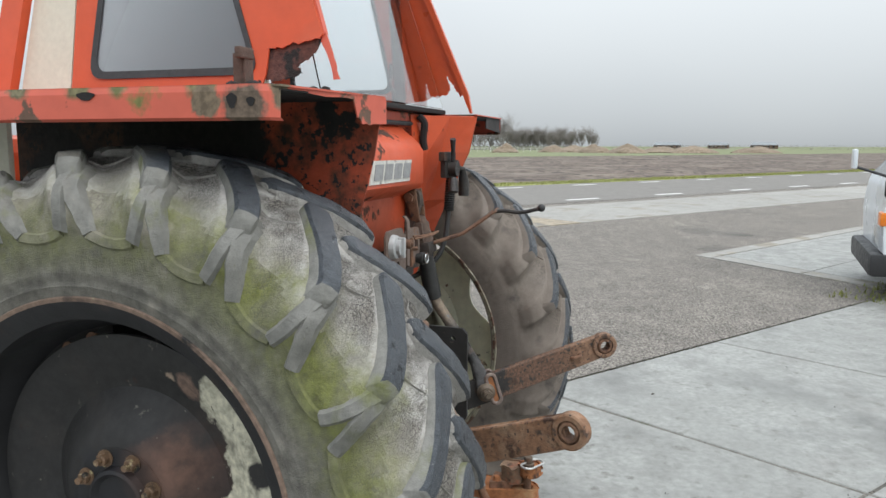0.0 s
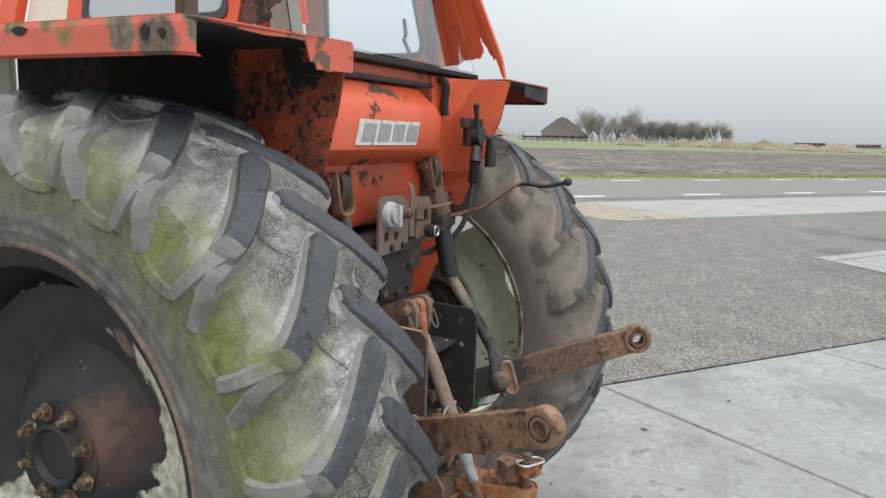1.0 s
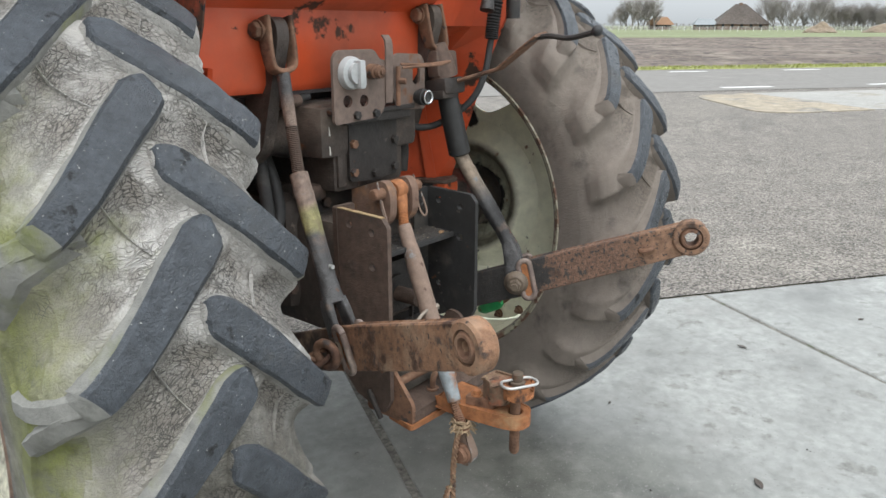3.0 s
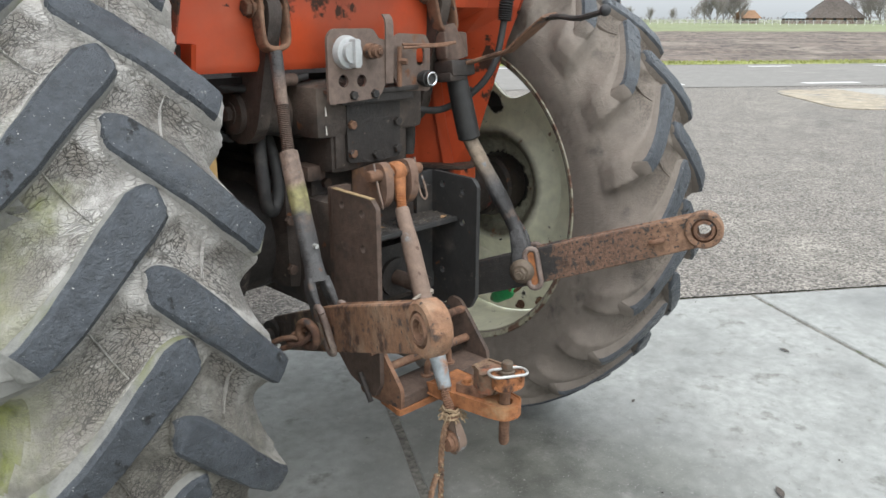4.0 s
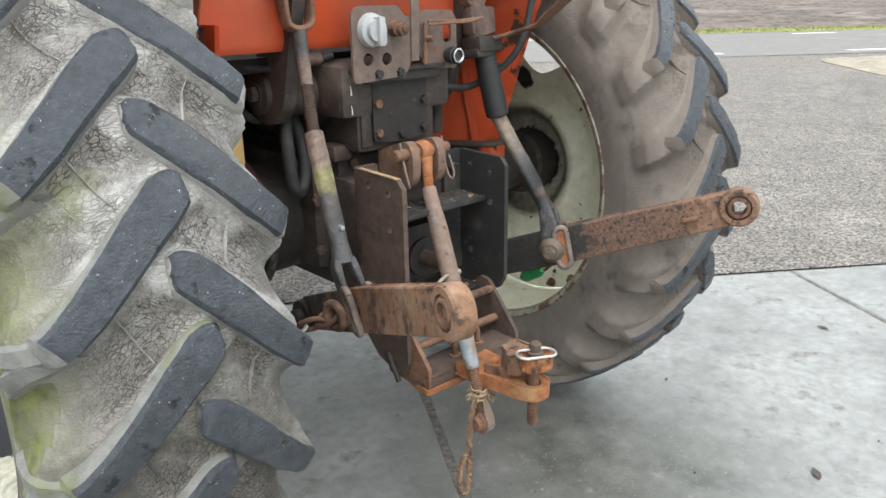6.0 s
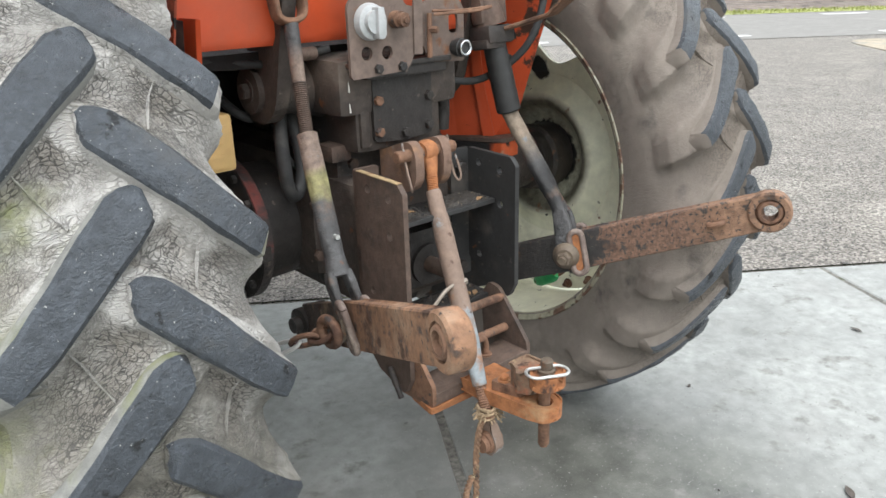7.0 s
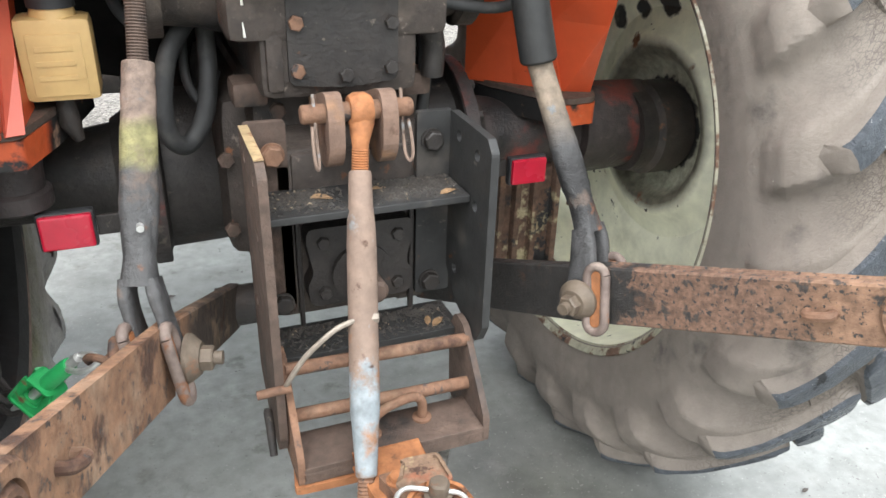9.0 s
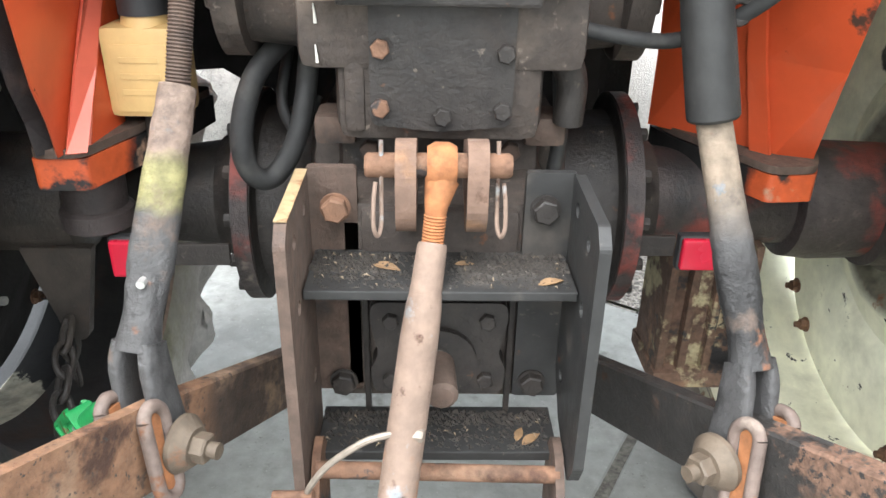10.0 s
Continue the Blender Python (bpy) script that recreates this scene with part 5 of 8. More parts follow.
part("wire_bolt", hexbolt((-0.03, -0.55, 0.72), (1, -0.2, 0), 0.008, 0.012), wire_dull, tractor)
part("hook_post", tube([(-0.20, -0.53, 0.607), (-0.15, -0.538, 0.615)], 0.007, 10), rust, tractor, smooth=True)
thread(b, c, 0.0135, 11, rust, "rusty screw thread", tube_ob)
collar = tube([c + Vector((0, 0, -0.004)), c - Vector((0, 0.002, 0.013))], 0.021, 8)
part("lock_nut", collar, rust, tractor, "rusty lock nut on the thread", smooth=True)
eye_out = [(c.y - 0.013, c.z - 0.012), (d.y - 0.018, d.z + 0.03), *[(d.y + 0.03 * math.cos(a), d.z + 0.03 * math.sin(a)) for a in (radians(155 + 23 * k) for k in range(11))], (d.y + 0.018, d.z + 0.03), (c.y + 0.013, c.z - 0.012)]
bm = plate(eye_out, 0.016, axes((d.x - 0.008, 0, 0), (0, 1, 0), (0, 0, 1)))
bmesh.ops.bevel(bm, geom=[e for e in bm.edges if e.calc_face_angle(0) > 1.2], offset=0.004, segments=2, affect="EDGES")
ball_end = part("top_link_ball", bm, rust_pale, tractor, "pale rusty ball end hanging from the top link", smooth=True)
part("ball", lathe([(-0.03, 0.011), (-0.03, 0.018), (-0.02, 0.02), (-0.018, 0.024), (-0.008, 0.026), (0.008, 0.026), (0.02, 0.02), (0.028, 0.012), (0.028, 0.0), (-0.012, 0.0), (-0.012, 0.011)], Matrix.Translation(d), 22), rust, ball_end, "rusty bored ball in the eye", smooth=True)
rnd = random.Random(5)
twine_mat = material("frayed_twine", (0.36, 0.26, 0.16), 0.95, grain=0.25, bump=0.4)
winding = []
for k in range(90):
    a0 = k * 0.62
    winding.append(c + Vector(((0.015 + rnd.uniform(0, 0.008)) * math.cos(a0), (0.015 + rnd.uniform(0, 0.008)) * math.sin(a0), 0.014 - 0.028 * k / 90 + rnd.uniform(-0.004, 0.004))))
winding = [p + Vector((0, 0, 0.004)) for p in winding]
bm = tube(smooth_path(winding, 3), 0.0026, 6)
for k in range(60):     # loose fibres and a frayed end that stick out of the winding
    a0 = rnd.uniform(0, 6.3) if k < 30 else rnd.uniform(-0.5, 0.4)
    p = c + Vector((0.018 * math.cos(a0), 0.018 * math.sin(a0), rnd.uniform(-0.014, 0.014)))
    out = Vector((math.cos(a0), math.sin(a0), rnd.uniform(-0.9, 0.5))) * rnd.uniform(0.008, 0.018 if k < 30 else 0.03)
    tube([p, p + out * 0.6, p + out + Vector((0, 0, -0.006))], 0.0017, 5, bm)
part("twine", bm, twine_mat, tractor, "frayed twine wound round the thread")
rope_mat = material("twisted_brown_rope", (0.24, 0.14, 0.085), 0.95, grain=0.25, grain_scale=90, bump=0.5, spots=(((0.05, 0.035, 0.03), 24, 0.55, 0.08, 3, 0.95), ((0.42, 0.33, 0.2), 60, 0.58, 0.06, 6, 0.95)))
line = smooth_path([c + Vector(p) for p in ((-0.02, -0.006, -0.012), (-0.032, -0.006, -0.05), (-0.034, -0.002, -0.11), (-0.032, 0.0, -0.17), (-0.036, 0.0, -0.235), (-0.05, 0.002, -0.257), (-0.062, 0.004, -0.235), (-0.058, 0.006, -0.19), (-0.04, 0.006, -0.15))], 10)
bm = bmesh.new()
for phase in (0.0, 2.1, 4.2):
    strand = [p + Vector((0.0042 * math.cos(phase + 0.9 * k), 0.0042 * math.sin(phase + 0.9 * k), 0)) for k, p in enumerate(line)]
    tube(strand, 0.0038, 6, bm)
part("hanging_rope", bm, rope_mat, tractor, "frayed twisted rope hanging from the top link", smooth=True)

# lower links with lift rods
def link(s, pivot, mid, end):
    p, q, e = Vector(pivot), Vector(mid), Vector(end)
    bm = None
    for a0, b0, h0, h1 in ((p, q, 0.045, 0.05), (q, e, 0.05, 0.042)):
        w = (b0 - a0)
        across = Vector((w.y, -w.x, 0)).normalized() * 0.0115
        up = across.cross(w).normalized()
        if up.z < 0:
            up = -up
        ext = w.normalized() * 0.004
        quad = [a0 - ext - up * h0, b0 + ext - up * h1, b0 + ext + up * h1, a0 - ext + up * h0]
        bm = sheet([v - across for v in quad], 0.023, bm) if across.cross(up).dot(w) else bm
    w = (e - q).normalized()
    across = Vector((w.y, -w.x, 0)).normalized()
    bmesh.ops.bevel(bm, geom=bm.edges[:], offset=0.003, segments=1, affect="EDGES")
    # round boss with its ball
    mm = axes(e + w * 0.02, across, w)
    lathe([(-0.02, 0.031), (-0.02, 0.043), (-0.015, 0.0475), (0.015, 0.0475), (0.02, 0.043), (0.02, 0.031)], mm, 36, bm=bm, closed=True)
    bar = part("lower_link", bm, link_rust if s < 0 else link_black, tractor, "rusty flat lower link arm" if s < 0 else "flat lower link arm, black with a rusty end")
    part("link_ball", lathe([(-0.022, 0.0185), (-0.022, 0.024), (-0.012, 0.0315), (0.012, 0.0315), (0.022, 0.024), (0.022, 0.0185)], mm, 28, closed=True), rust, bar, "rusty ball bush in the link end", smooth=True)
    # a bent staple welded to the flank
    stud, out_ = q.lerp(e, 0.79), across * (1 if across.y < 0 else -1) * 0.0115
    hoop = smooth_path([stud - w * 0.016 + out_, stud - w * 0.014 + out_ * 2.0, stud - w * 0.005 + out_ * 2.3, stud + w * 0.008 + out_ * 2.2, stud + w * 0.015 + out_ * 1.9, stud + w * 0.016 + out_], 4)
    part("link_staple", tube(hoop, 0.007, 9), rust, bar, "rusty bent staple on the link", smooth=True)
    # front pivot block
    part("link_pivot", tube([p - Vector((0.05 * s, 0, 0)), p + Vector((0.03 * s, 0, 0))], 0.04, 20, tube([p - Vector((0.09 * s, 0, 0)), p + Vector((0.05 * s, 0, 0))], 0.02, 14)), cast, tractor, "black pivot of the lower link", smooth=True)
    return bar, across, w


LP, LQ, LE = (-0.19, -0.144, 0.54), (-0.318, -0.548, 0.712), (-0.437, -0.955, 0.872)
RP, RQ, RE = (0.19, -0.144, 0.54), (0.345, -0.548, 0.692), (0.538, -0.94, 0.838)
_, l_across, l_way = link(-1, LP, LQ, LE)
_, r_across, r_way = link(1, RP, RQ, RE)


def flat_bar(points, half, thick, wide_way, bm=None, sides=16, power=0.55):
    """A flat bar with round edges along points; half widths along wide_way, and thicknesses."""
    b = bmesh.new()
    pts, rings = [Vector(q) for q in points], []
    for k, q in enumerate(pts):
        way_ = (pts[min(k + 1, len(pts) - 1)] - pts[max(k - 1, 0)]).normalized()
        u = (wide_way - way_ * wide_way.dot(way_)).normalized()
        v = way_.cross(u)
        ring = []
        for j in range(sides):
            a = 2 * math.pi * (j + 0.5) / sides
            c, t = math.cos(a), math.sin(a)
            ring.append(b.verts.new(q + u * half[k] * math.copysign(abs(c) ** power, c) + v * thick[k] / 2 * math.copysign(abs(t) ** power, t)))
        rings.append(ring)
    for r, t in zip(rings, rings[1:]):
        for j in range(sides):
            b.faces.new((r[j], r[(j + 1) % sides], t[(j + 1) % sides], t[j]))
    b.faces.new(rings[0])
    b.faces.new(rings[-1])
    return join(bm, b)


def lift_rod(s, pin, crotch, across, along, rod_way):
    """The fork at the foot of a lift rod: a yoke and two flat arms with an oblong eye, astride the link."""
    pin, crotch = Vector(pin), Vector(crotch)
    up = (crotch - pin).normalized()
    neck = smooth_path([crotch + rod_way * 0.09, crotch + rod_way * 0.055, crotch + rod_way * 0.026, crotch + rod_way * 0.003], 4)
    n_ = len(neck)
    bm = flat_bar(neck, [0.0185 + 0.003 * k / (n_ - 1) for k in range(n_)], [0.037 + 0.016 * (k / (n_ - 1)) ** 2 for k in range(n_)], along, power=0.85)
    arms, eyes = [], []
    for k in (-1, 1):
        off = across * k
        spine = smooth_path([crotch + off * 0.016 + rod_way * 0.014, crotch + off * 0.0195 - up * 0.016, pin + off * 0.0205 + up * 0.03, pin + off * 0.0205, pin + off * 0.0205 - up * 0.03], 3)
        n_ = len(spine)
        arms.append(flat_bar(spine, [0.018 + 0.011 * min(1.0, j / (n_ * 0.6)) for j in range(n_ - 1)] + [0.022], [0.019] * 4 + [0.016] * (n_ - 4), along))
        # an oblong eye behind the pin
        mid = pin + off * 0.026 + along * 0.03
        loop = [mid + along * 0.017 * math.cos(a) + up * (0.017 * math.sin(a) + (0.036 if math.sin(a) > 0 else -0.036)) for a in (2 * math.pi * (j + 0.5) / 20 for j in range(21))]
        eyes.append(tube(loop, 0.0078, 10))
    fork = part("lift_rod_fork", bm, rod_paint, tractor, "worn flat fork at the foot of the lift rod", smooth=True)
    for arm_bm in arms:
        part("fork_arm", arm_bm, rod_paint, fork, smooth=True)
    for eye_bm in eyes:
        part("fork_eye", eye_bm, fork_brown, fork, "brown oblong eye of the fork", smooth=True)
    for k in (-1, 1):
        mid = pin + across * k * 0.0225 + along * 0.03
        part("fork_plate", flat_bar([mid + up * 0.046, mid + up * 0.02, mid - up * 0.046], [0.014] * 3, [0.01] * 3, along), rust_bright, fork, "rusty slot plate of the fork", smooth=True)
    inward = across * (-1 if across.x * s > 0 else 1)
    bm = tube([pin - inward * 0.05, pin + inward * 0.05], 0.011, 12)
    tube([pin + inward * 0.03, pin + inward * 0.036, pin + inward * 0.05], [0.034, 0.034, 0.022], 24, bm)
    hexbolt(pin + inward * 0.05, inward, 0.0175, 0.016, bm=bm, shank=0.012)
    tube([pin - inward * 0.03, pin - inward * 0.038], 0.03, 20, bm)
    part("link_bolt", bm, bolt_dull, fork, "rusty through bolt with washers", smooth=True)
    return fork


Lc = Vector((-0.333, -0.524, 0.81))
Lt, Lb = Vector((-0.284, -0.357, 1.17)), Vector((-0.294, -0.385, 1.07))
w = (Lb - Lc).normalized()
lift_rod(-1, LQ, Lc, l_across, l_way, w)
def forged(points, half, thick, wide_way, seed):
    """A hammered bar of oval section, slightly uneven along its length."""
    rnd_ = random.Random(seed)
    path = smooth_path(points, 4)
    at = [k / (len(path) - 1) for k in range(len(path))]
    knots = [k / (len(points) - 1) for k in range(len(points))]
    ends = (0, len(path) - 1)
    half_ = [float(np.interp(t, knots, half)) * (1 if k in ends else rnd_.uniform(0.965, 1.035)) for k, t in enumerate(at)]
    thick_ = [float(np.interp(t, knots, thick)) * (1 if k in ends else rnd_.uniform(0.965, 1.035)) for k, t in enumerate(at)]
    return flat_bar(path, half_, thick_, Vector(wide_way), power=0.85, sides=18)


pts = [Lc + w * 0.04, Lc + w * 0.06, Lc + w * 0.09, Lc + w * 0.13, Lb - w * 0.09, Lb - w * 0.05, Lb]
rod_tube = part("lift_rod_tube", forged(pts, [0.02, 0.0215, 0.0245, 0.0255, 0.0235, 0.022, 0.0205], [0.035, 0.035, 0.033, 0.032, 0.037, 0.039, 0.039], (0.93, 0.37, 0), 5), rod_paint, tractor, "worn lift rod tube with yellow and grey paint", smooth=True)
part("grease_nipple", tube([Lc + w * 0.09 + Vector((0, -0.018, 0)), Lc + w * 0.09 + Vector((0, -0.03, 0))], 0.005, 8), steel, rod_tube)
thread(Lt, Lb, 0.0145, 26, cast_brown, "long screw thread of the lift rod", rod_tube)
w2 = (Lt - Lb).normalized()
Lk = Lt + w2 * 0.115
part("lift_rod_upper", tube([Lt, Lk], [0.0135, 0.015], 14), rod_paint, tractor, "upper bar of the lift rod", smooth=True)


def clevis(base, way_):
    """A U-shaped head whose two cheeks hold the lift arm."""
    base, way_ = Vector(base), Vector(way_).normalized()
    x = Vector((1, 0, 0))
    u_path = smooth_path([base + x * dx + way_ * h for dx, h in ((-0.031, 0.122), (-0.032, 0.08), (-0.032, 0.04), (-0.026, 0.012), (0, 0.004), (0.026, 0.012), (0.032, 0.04), (0.032, 0.08), (0.031, 0.122))], 4)
    n_ = len(u_path)
    wide = [0.014 + 0.008 * abs(2 * k / (n_ - 1) - 1) for k in range(n_)]
    return flat_bar(u_path, wide, [0.013] * n_, x.cross(way_))


part("lift_clevis", clevis(Lk, w2), rust, tractor, "rusty forked head of the lift rod")
top_pin = Lk + w2 * 0.095
part("clevis_pin", hexbolt(top_pin - Vector((0.05, 0, 0)), (-1, 0, 0), 0.018, 0.012, 0.022, bm=tube([top_pin - Vector((0.05, 0, 0)), top_pin + Vector((0.045, 0, 0))], 0.012, 12)), rust, tractor)


def lift_arm(x, tip, s):
    tip = Vector(tip)
    o = [(-0.11, 1.07), (-0.2, 1.06), (-0.25, 1.10), (tip.y - 0.03, tip.z - 0.012), (tip.y - 0.02, tip.z + 0.025), (tip.y + 0.02, tip.z + 0.03), (-0.15, 1.215), (-0.10, 1.18)]
    bm = plate(rounded(o, 0.03, 4), 0.032, axes((x - 0.016, 0, 0), (0, 1, 0), (0, 0, 1)))
    lathe([(-0.03, 0.0), (-0.03, 0.05), (0.03, 0.05), (0.03, 0.0)], Matrix.Translation((x, -0.16, 1.135)), 26, bm=bm)
    hexbolt((x + s * 0.03, -0.16, 1.135), (s, 0, 0), 0.018, 0.014, 0.026, bm=bm)
    return part("lift_arm", bm, cast_dusty, tractor, "brown cast lift arm", smooth=False)


lift_arm(-0.268, top_pin, -1)
part("arm_stop", tube([(-0.255, -0.29, 1.216), (-0.203, -0.29, 1.216), (-0.2, -0.29, 1.216)], [0.014, 0.014, 0.012], 16), cast_brown, tractor, "round stub on the lift arm", smooth=True)

# right lift rod: fork, rod, sleeve, levelling box and crank
Rc, Rb = Vector((0.356, -0.515, 0.782)), Vector((0.321, -0.357, 1.032))
w3 = (Rb - Rc).normalized()
lift_rod(1, RQ, Rc, r_across, r_way, w3)
part("lift_rod_tube", forged([Rc + w3 * 0.04, Rc + w3 * 0.06, Rc + w3 * 0.09, Rc + w3 * 0.13, Rc + w3 * 0.19, Rb], [0.0195, 0.021, 0.024, 0.0245, 0.022, 0.0205], [0.034, 0.035, 0.037, 0.037, 0.036, 0.036], (0.98, -0.2, 0), 8), rod_paint, tractor, "worn lift rod bar, pale above and tarry black below", smooth=True)
w3 = (Vector((0.255, -0.315, 1.37)) - Rb).normalized()
Rs = Rb + w3 * 0.17
part("rod_sleeve", tube([Rb, Rb + w3 * 0.004, Rb + w3 * 0.1, Rs], [0.028, 0.0312, 0.0305, 0.028], 20), plate_black, tractor, "black sleeve of the levelling rod", smooth=True)
part("sleeve_eye", tube([Rb + w3 * 0.125 + Vector((0.036 + 0.013 * math.cos(a), 0, 0.013 * math.sin(a))) for a in (2 * math.pi * k / 14 for k in range(15))], 0.0055, 8), cast, tractor, smooth=True)
mbox = axes(Rs + w3 * 0.025, (1, 0, 0), Vector((1, 0, 0)).cross(w3) * -1)
part("levelling_box", box((-0.045, -0.036, -0.022), (0.045, 0.036, 0.022), 0.01, mbox, box((-0.05, -0.03, -0.034), (0.02, 0.03, -0.01), 0.008, mbox)), cast, tractor, "black levelling gear box", smooth=True)
Rk = Rs + w3 * 0.05
part("levelling_head", tube([Rk, Rk + w3 * 0.05, Rk + w3 * 0.09], [0.04, 0.034, 0.024], 16, box((-0.045, -0.02, 0.0), (0.045, 0.02, 0.07), 0.01, axes(Rk, (1, 0, 0), Vector((1, 0, 0)).cross(w3) * -1))), cast_brown, tractor, "rusty brown casting above the levelling box", smooth=True)
part("lift_clevis", clevis(Rk + w3 * 0.07, w3), rust, tractor, "rusty forked head of the lift rod")
r_pin = Rk + w3 * 0.165
lift_arm(r_pin.x, r_pin, 1)
part("clevis_pin", hexbolt(r_pin - Vector((0.05, 0, 0)), (-1, 0, 0), 0.018, 0.012, 0.022, bm=tube([r_pin - Vector((0.05, 0, 0)), r_pin + Vector((0.045, 0, 0))], 0.012, 12)), rust, tractor)
crank = [Rk + Vector((0.03, -0.03, -0.01)), Vector((0.36, -0.46, 1.27)), Vector((0.36, -0.585, 1.36))]
part("crank_rod", flat_bar([crank[0], crank[0].lerp(crank[1], 0.5), crank[1], crank[1].lerp(crank[2], 0.6), crank[2]], [0.024, 0.026, 0.028, 0.042, 0.036], [0.011, 0.011, 0.011, 0.009, 0.008], Vector((1, 0.3, 0))), rust, tractor, "dusty crank rod of the levelling box", smooth=True)
part("crank_handle", tube(smooth_path([crank[-1] + Vector((0, 0.01, -0.008)), crank[-1] + Vector((0, -0.03, -0.004)), (0.36, -0.67, 1.352), (0.36, -0.735, 1.366)], 5), 0.007, 8), cast, tractor, "thin bent crank handle", smooth=True)
bm = bmesh.new()
bmesh.ops.create_uvsphere(bm, u_segments=14, v_segments=10, radius=0.014, matrix=Matrix.Translation((0.36, -0.745, 1.37)))
part("crank_knob", bm, black_plastic, tractor, "small round black knob", smooth=True)

# stabiliser chain with a green tightener on the left link
def chain(points, size, mat, parent, name="chain_link"):
    pts = [Vector(p) for p in points]
    for k, (p, q) in enumerate(zip(pts, pts[1:])):
        w_ = (q - p).normalized()
        side = w_.orthogonal().normalized()
        if k % 2:
            side = w_.cross(side)
        mid, ln = (p + q) / 2, (q - p).length * 0.5 + size * 0.55
        loop = [mid + w_ * ln * math.cos(a) + side * size * math.sin(a) for a in (2 * math.pi * j / 14 for j in range(15))]
        part(name, tube(loop, size * 0.34, 8), mat, parent, smooth=True)


eye_at = Vector(LQ) + Vector((-0.052, 0.01, 0.0))
part("chain_shackle", tube([eye_at + Vector((-0.004 + 0.0, 0.03 * math.cos(a), 0.026 * math.sin(a))) for a in (2 * math.pi * k / 18 for k in range(19))], 0.01, 10), rust, tractor, "rusty shackle on the link bolt", smooth=True)
g0, g1 = Vector((-0.45, -0.40, 0.637)), Vector((-0.546, -0.33, 0.53))
chain([eye_at + Vector((-0.005, 0, 0)), eye_at.lerp(g0, 0.26), eye_at.lerp(g0, 0.52)], 0.017, rust, tractor)
chain([eye_at.lerp(g0, 0.5), eye_at.lerp(g0, 1.05)], 0.014, steel, tractor, "hook_link")
gw = (g1 - g0).normalized()
side = gw.cross(Vector((0, 0, 1))).normalized()
body_at = g0.lerp(g1, 0.42)
slot = rounded([(0.012, -0.014), (0.05, -0.014), (0.05, 0.012), (0.012, 0.012)], 0.008, 3)
bm = plate(rounded([(0.0, -0.026), (0.066, -0.034), (0.074, 0.024), (0.006, 0.026)], 0.012, 4), 0.03, axes(body_at - side * 0.015, gw, gw.cross(side) * -1), [slot])
bmesh.ops.bevel(bm, geom=[e for e in bm.edges if e.calc_face_angle(0) > 1.0], offset=0.004, segments=2, affect="EDGES")
tube([g0 + gw * 0.004, g0 + gw * 0.012, body_at + gw * 0.012], [0.011, 0.0135, 0.0135], 12, bm)
part("chain_tightener", bm, green_paint, tractor, "bright green painted slotted chain tightener", smooth=True)
part("tightener_screw", tube([g0 - gw * 0.02, g1 + gw * 0.02], 0.008, 10), steel, tractor, smooth=True)
chain([g1 + gw * 0.005, (-0.572, -0.295, 0.527), (-0.59, -0.25, 0.538), (-0.604, -0.205, 0.553), (-0.618, -0.16, 0.57), (-0.63, -0.11, 0.59)], 0.016, cast, tractor)
part("chain_anchor", plate(rounded([(-0.575, 0.72), (-0.695, 0.72), (-0.645, 0.54), (-0.612, 0.54)], [0.004, 0.004, 0.014, 0.014]), 0.02, axes((0, -0.07, 0), (1, 0, 0), (0, 0, 1))), cast, tractor, "black tapered plate under the axle that anchors the chain")
chain([(-0.65, -0.08, 0.55), (-0.652, -0.085, 0.5), (-0.648, -0.09, 0.45)], 0.014, cast, tractor)
bm = box((0.41, -0.06, 0.46), (0.56, 0.06, 0.72), 0.012)
for x in (0.405, 0.445, 0.49, 0.545):
    box((x, -0.082, 0.47), (x + 0.015, 0.06, 0.73), 0.004, bm=bm)
box((0.4, -0.09, 0.44), (0.58, 0.07, 0.475), 0.008, bm=bm)
part("chain_anchor", bm, anchor_mat, tractor, "mottled rusty ribbed casting under the axle", smooth=True)
r_eye = Vector(RQ) + Vector((0.055, 0.01, 0))
q0, q1 = Vector((0.43, -0.44, 0.575)), Vector((0.47, -0.33, 0.51))
chain([r_eye, r_eye.lerp(q0, 0.5), q0], 0.015, rust, tractor)
part("chain_tightener", tube([q0, q0.lerp(q1, 0.2), q0.lerp(q1, 0.8), q1], [0.01, 0.02, 0.02, 0.01], 10), green_paint, tractor, "bright green painted chain tightener", smooth=True)

# hydraulic coupling plates on top of the lift housing
yz = axes((0, -0.36, 0), (1, 0, 0), (0, 0, 1))
o = rounded([(-0.165, 1.16), (-0.01, 1.168), (0.018, 1.225), (0.018, 1.30), (-0.012, 1.305), (-0.03, 1.328), (-0.15, 1.328), (-0.165, 1.31)], [0.012, 0.02, 0.01, 0.006, 0.006, 0.012, 0.016, 0.01])
couple = part("coupling_plate", plate(o, 0.008, yz, [ring2d(-0.122, 1.212, 0.0145, 16), ring2d(-0.068, 1.21, 0.0145, 16)]), coupling_brown, tractor, "dusty brown steel plate with two round holes for hydraulic couplings")
o = rounded([(0.06, 1.178), (0.165, 1.172), (0.165, 1.29), (0.15, 1.312), (0.06, 1.316), (0.03, 1.30), (0.03, 1.235)], 0.01)
couple2 = part("coupling_plate", plate(o, 0.007, axes((0, -0.352, 0), (1, 0, 0), (0, 0, 1)), [rounded([(0.118, 1.238), (0.146, 1.236), (0.146, 1.28), (0.118, 1.282)], 0.012)]), coupling_brown, tractor, "grey brown steel plate with an oblong hole")
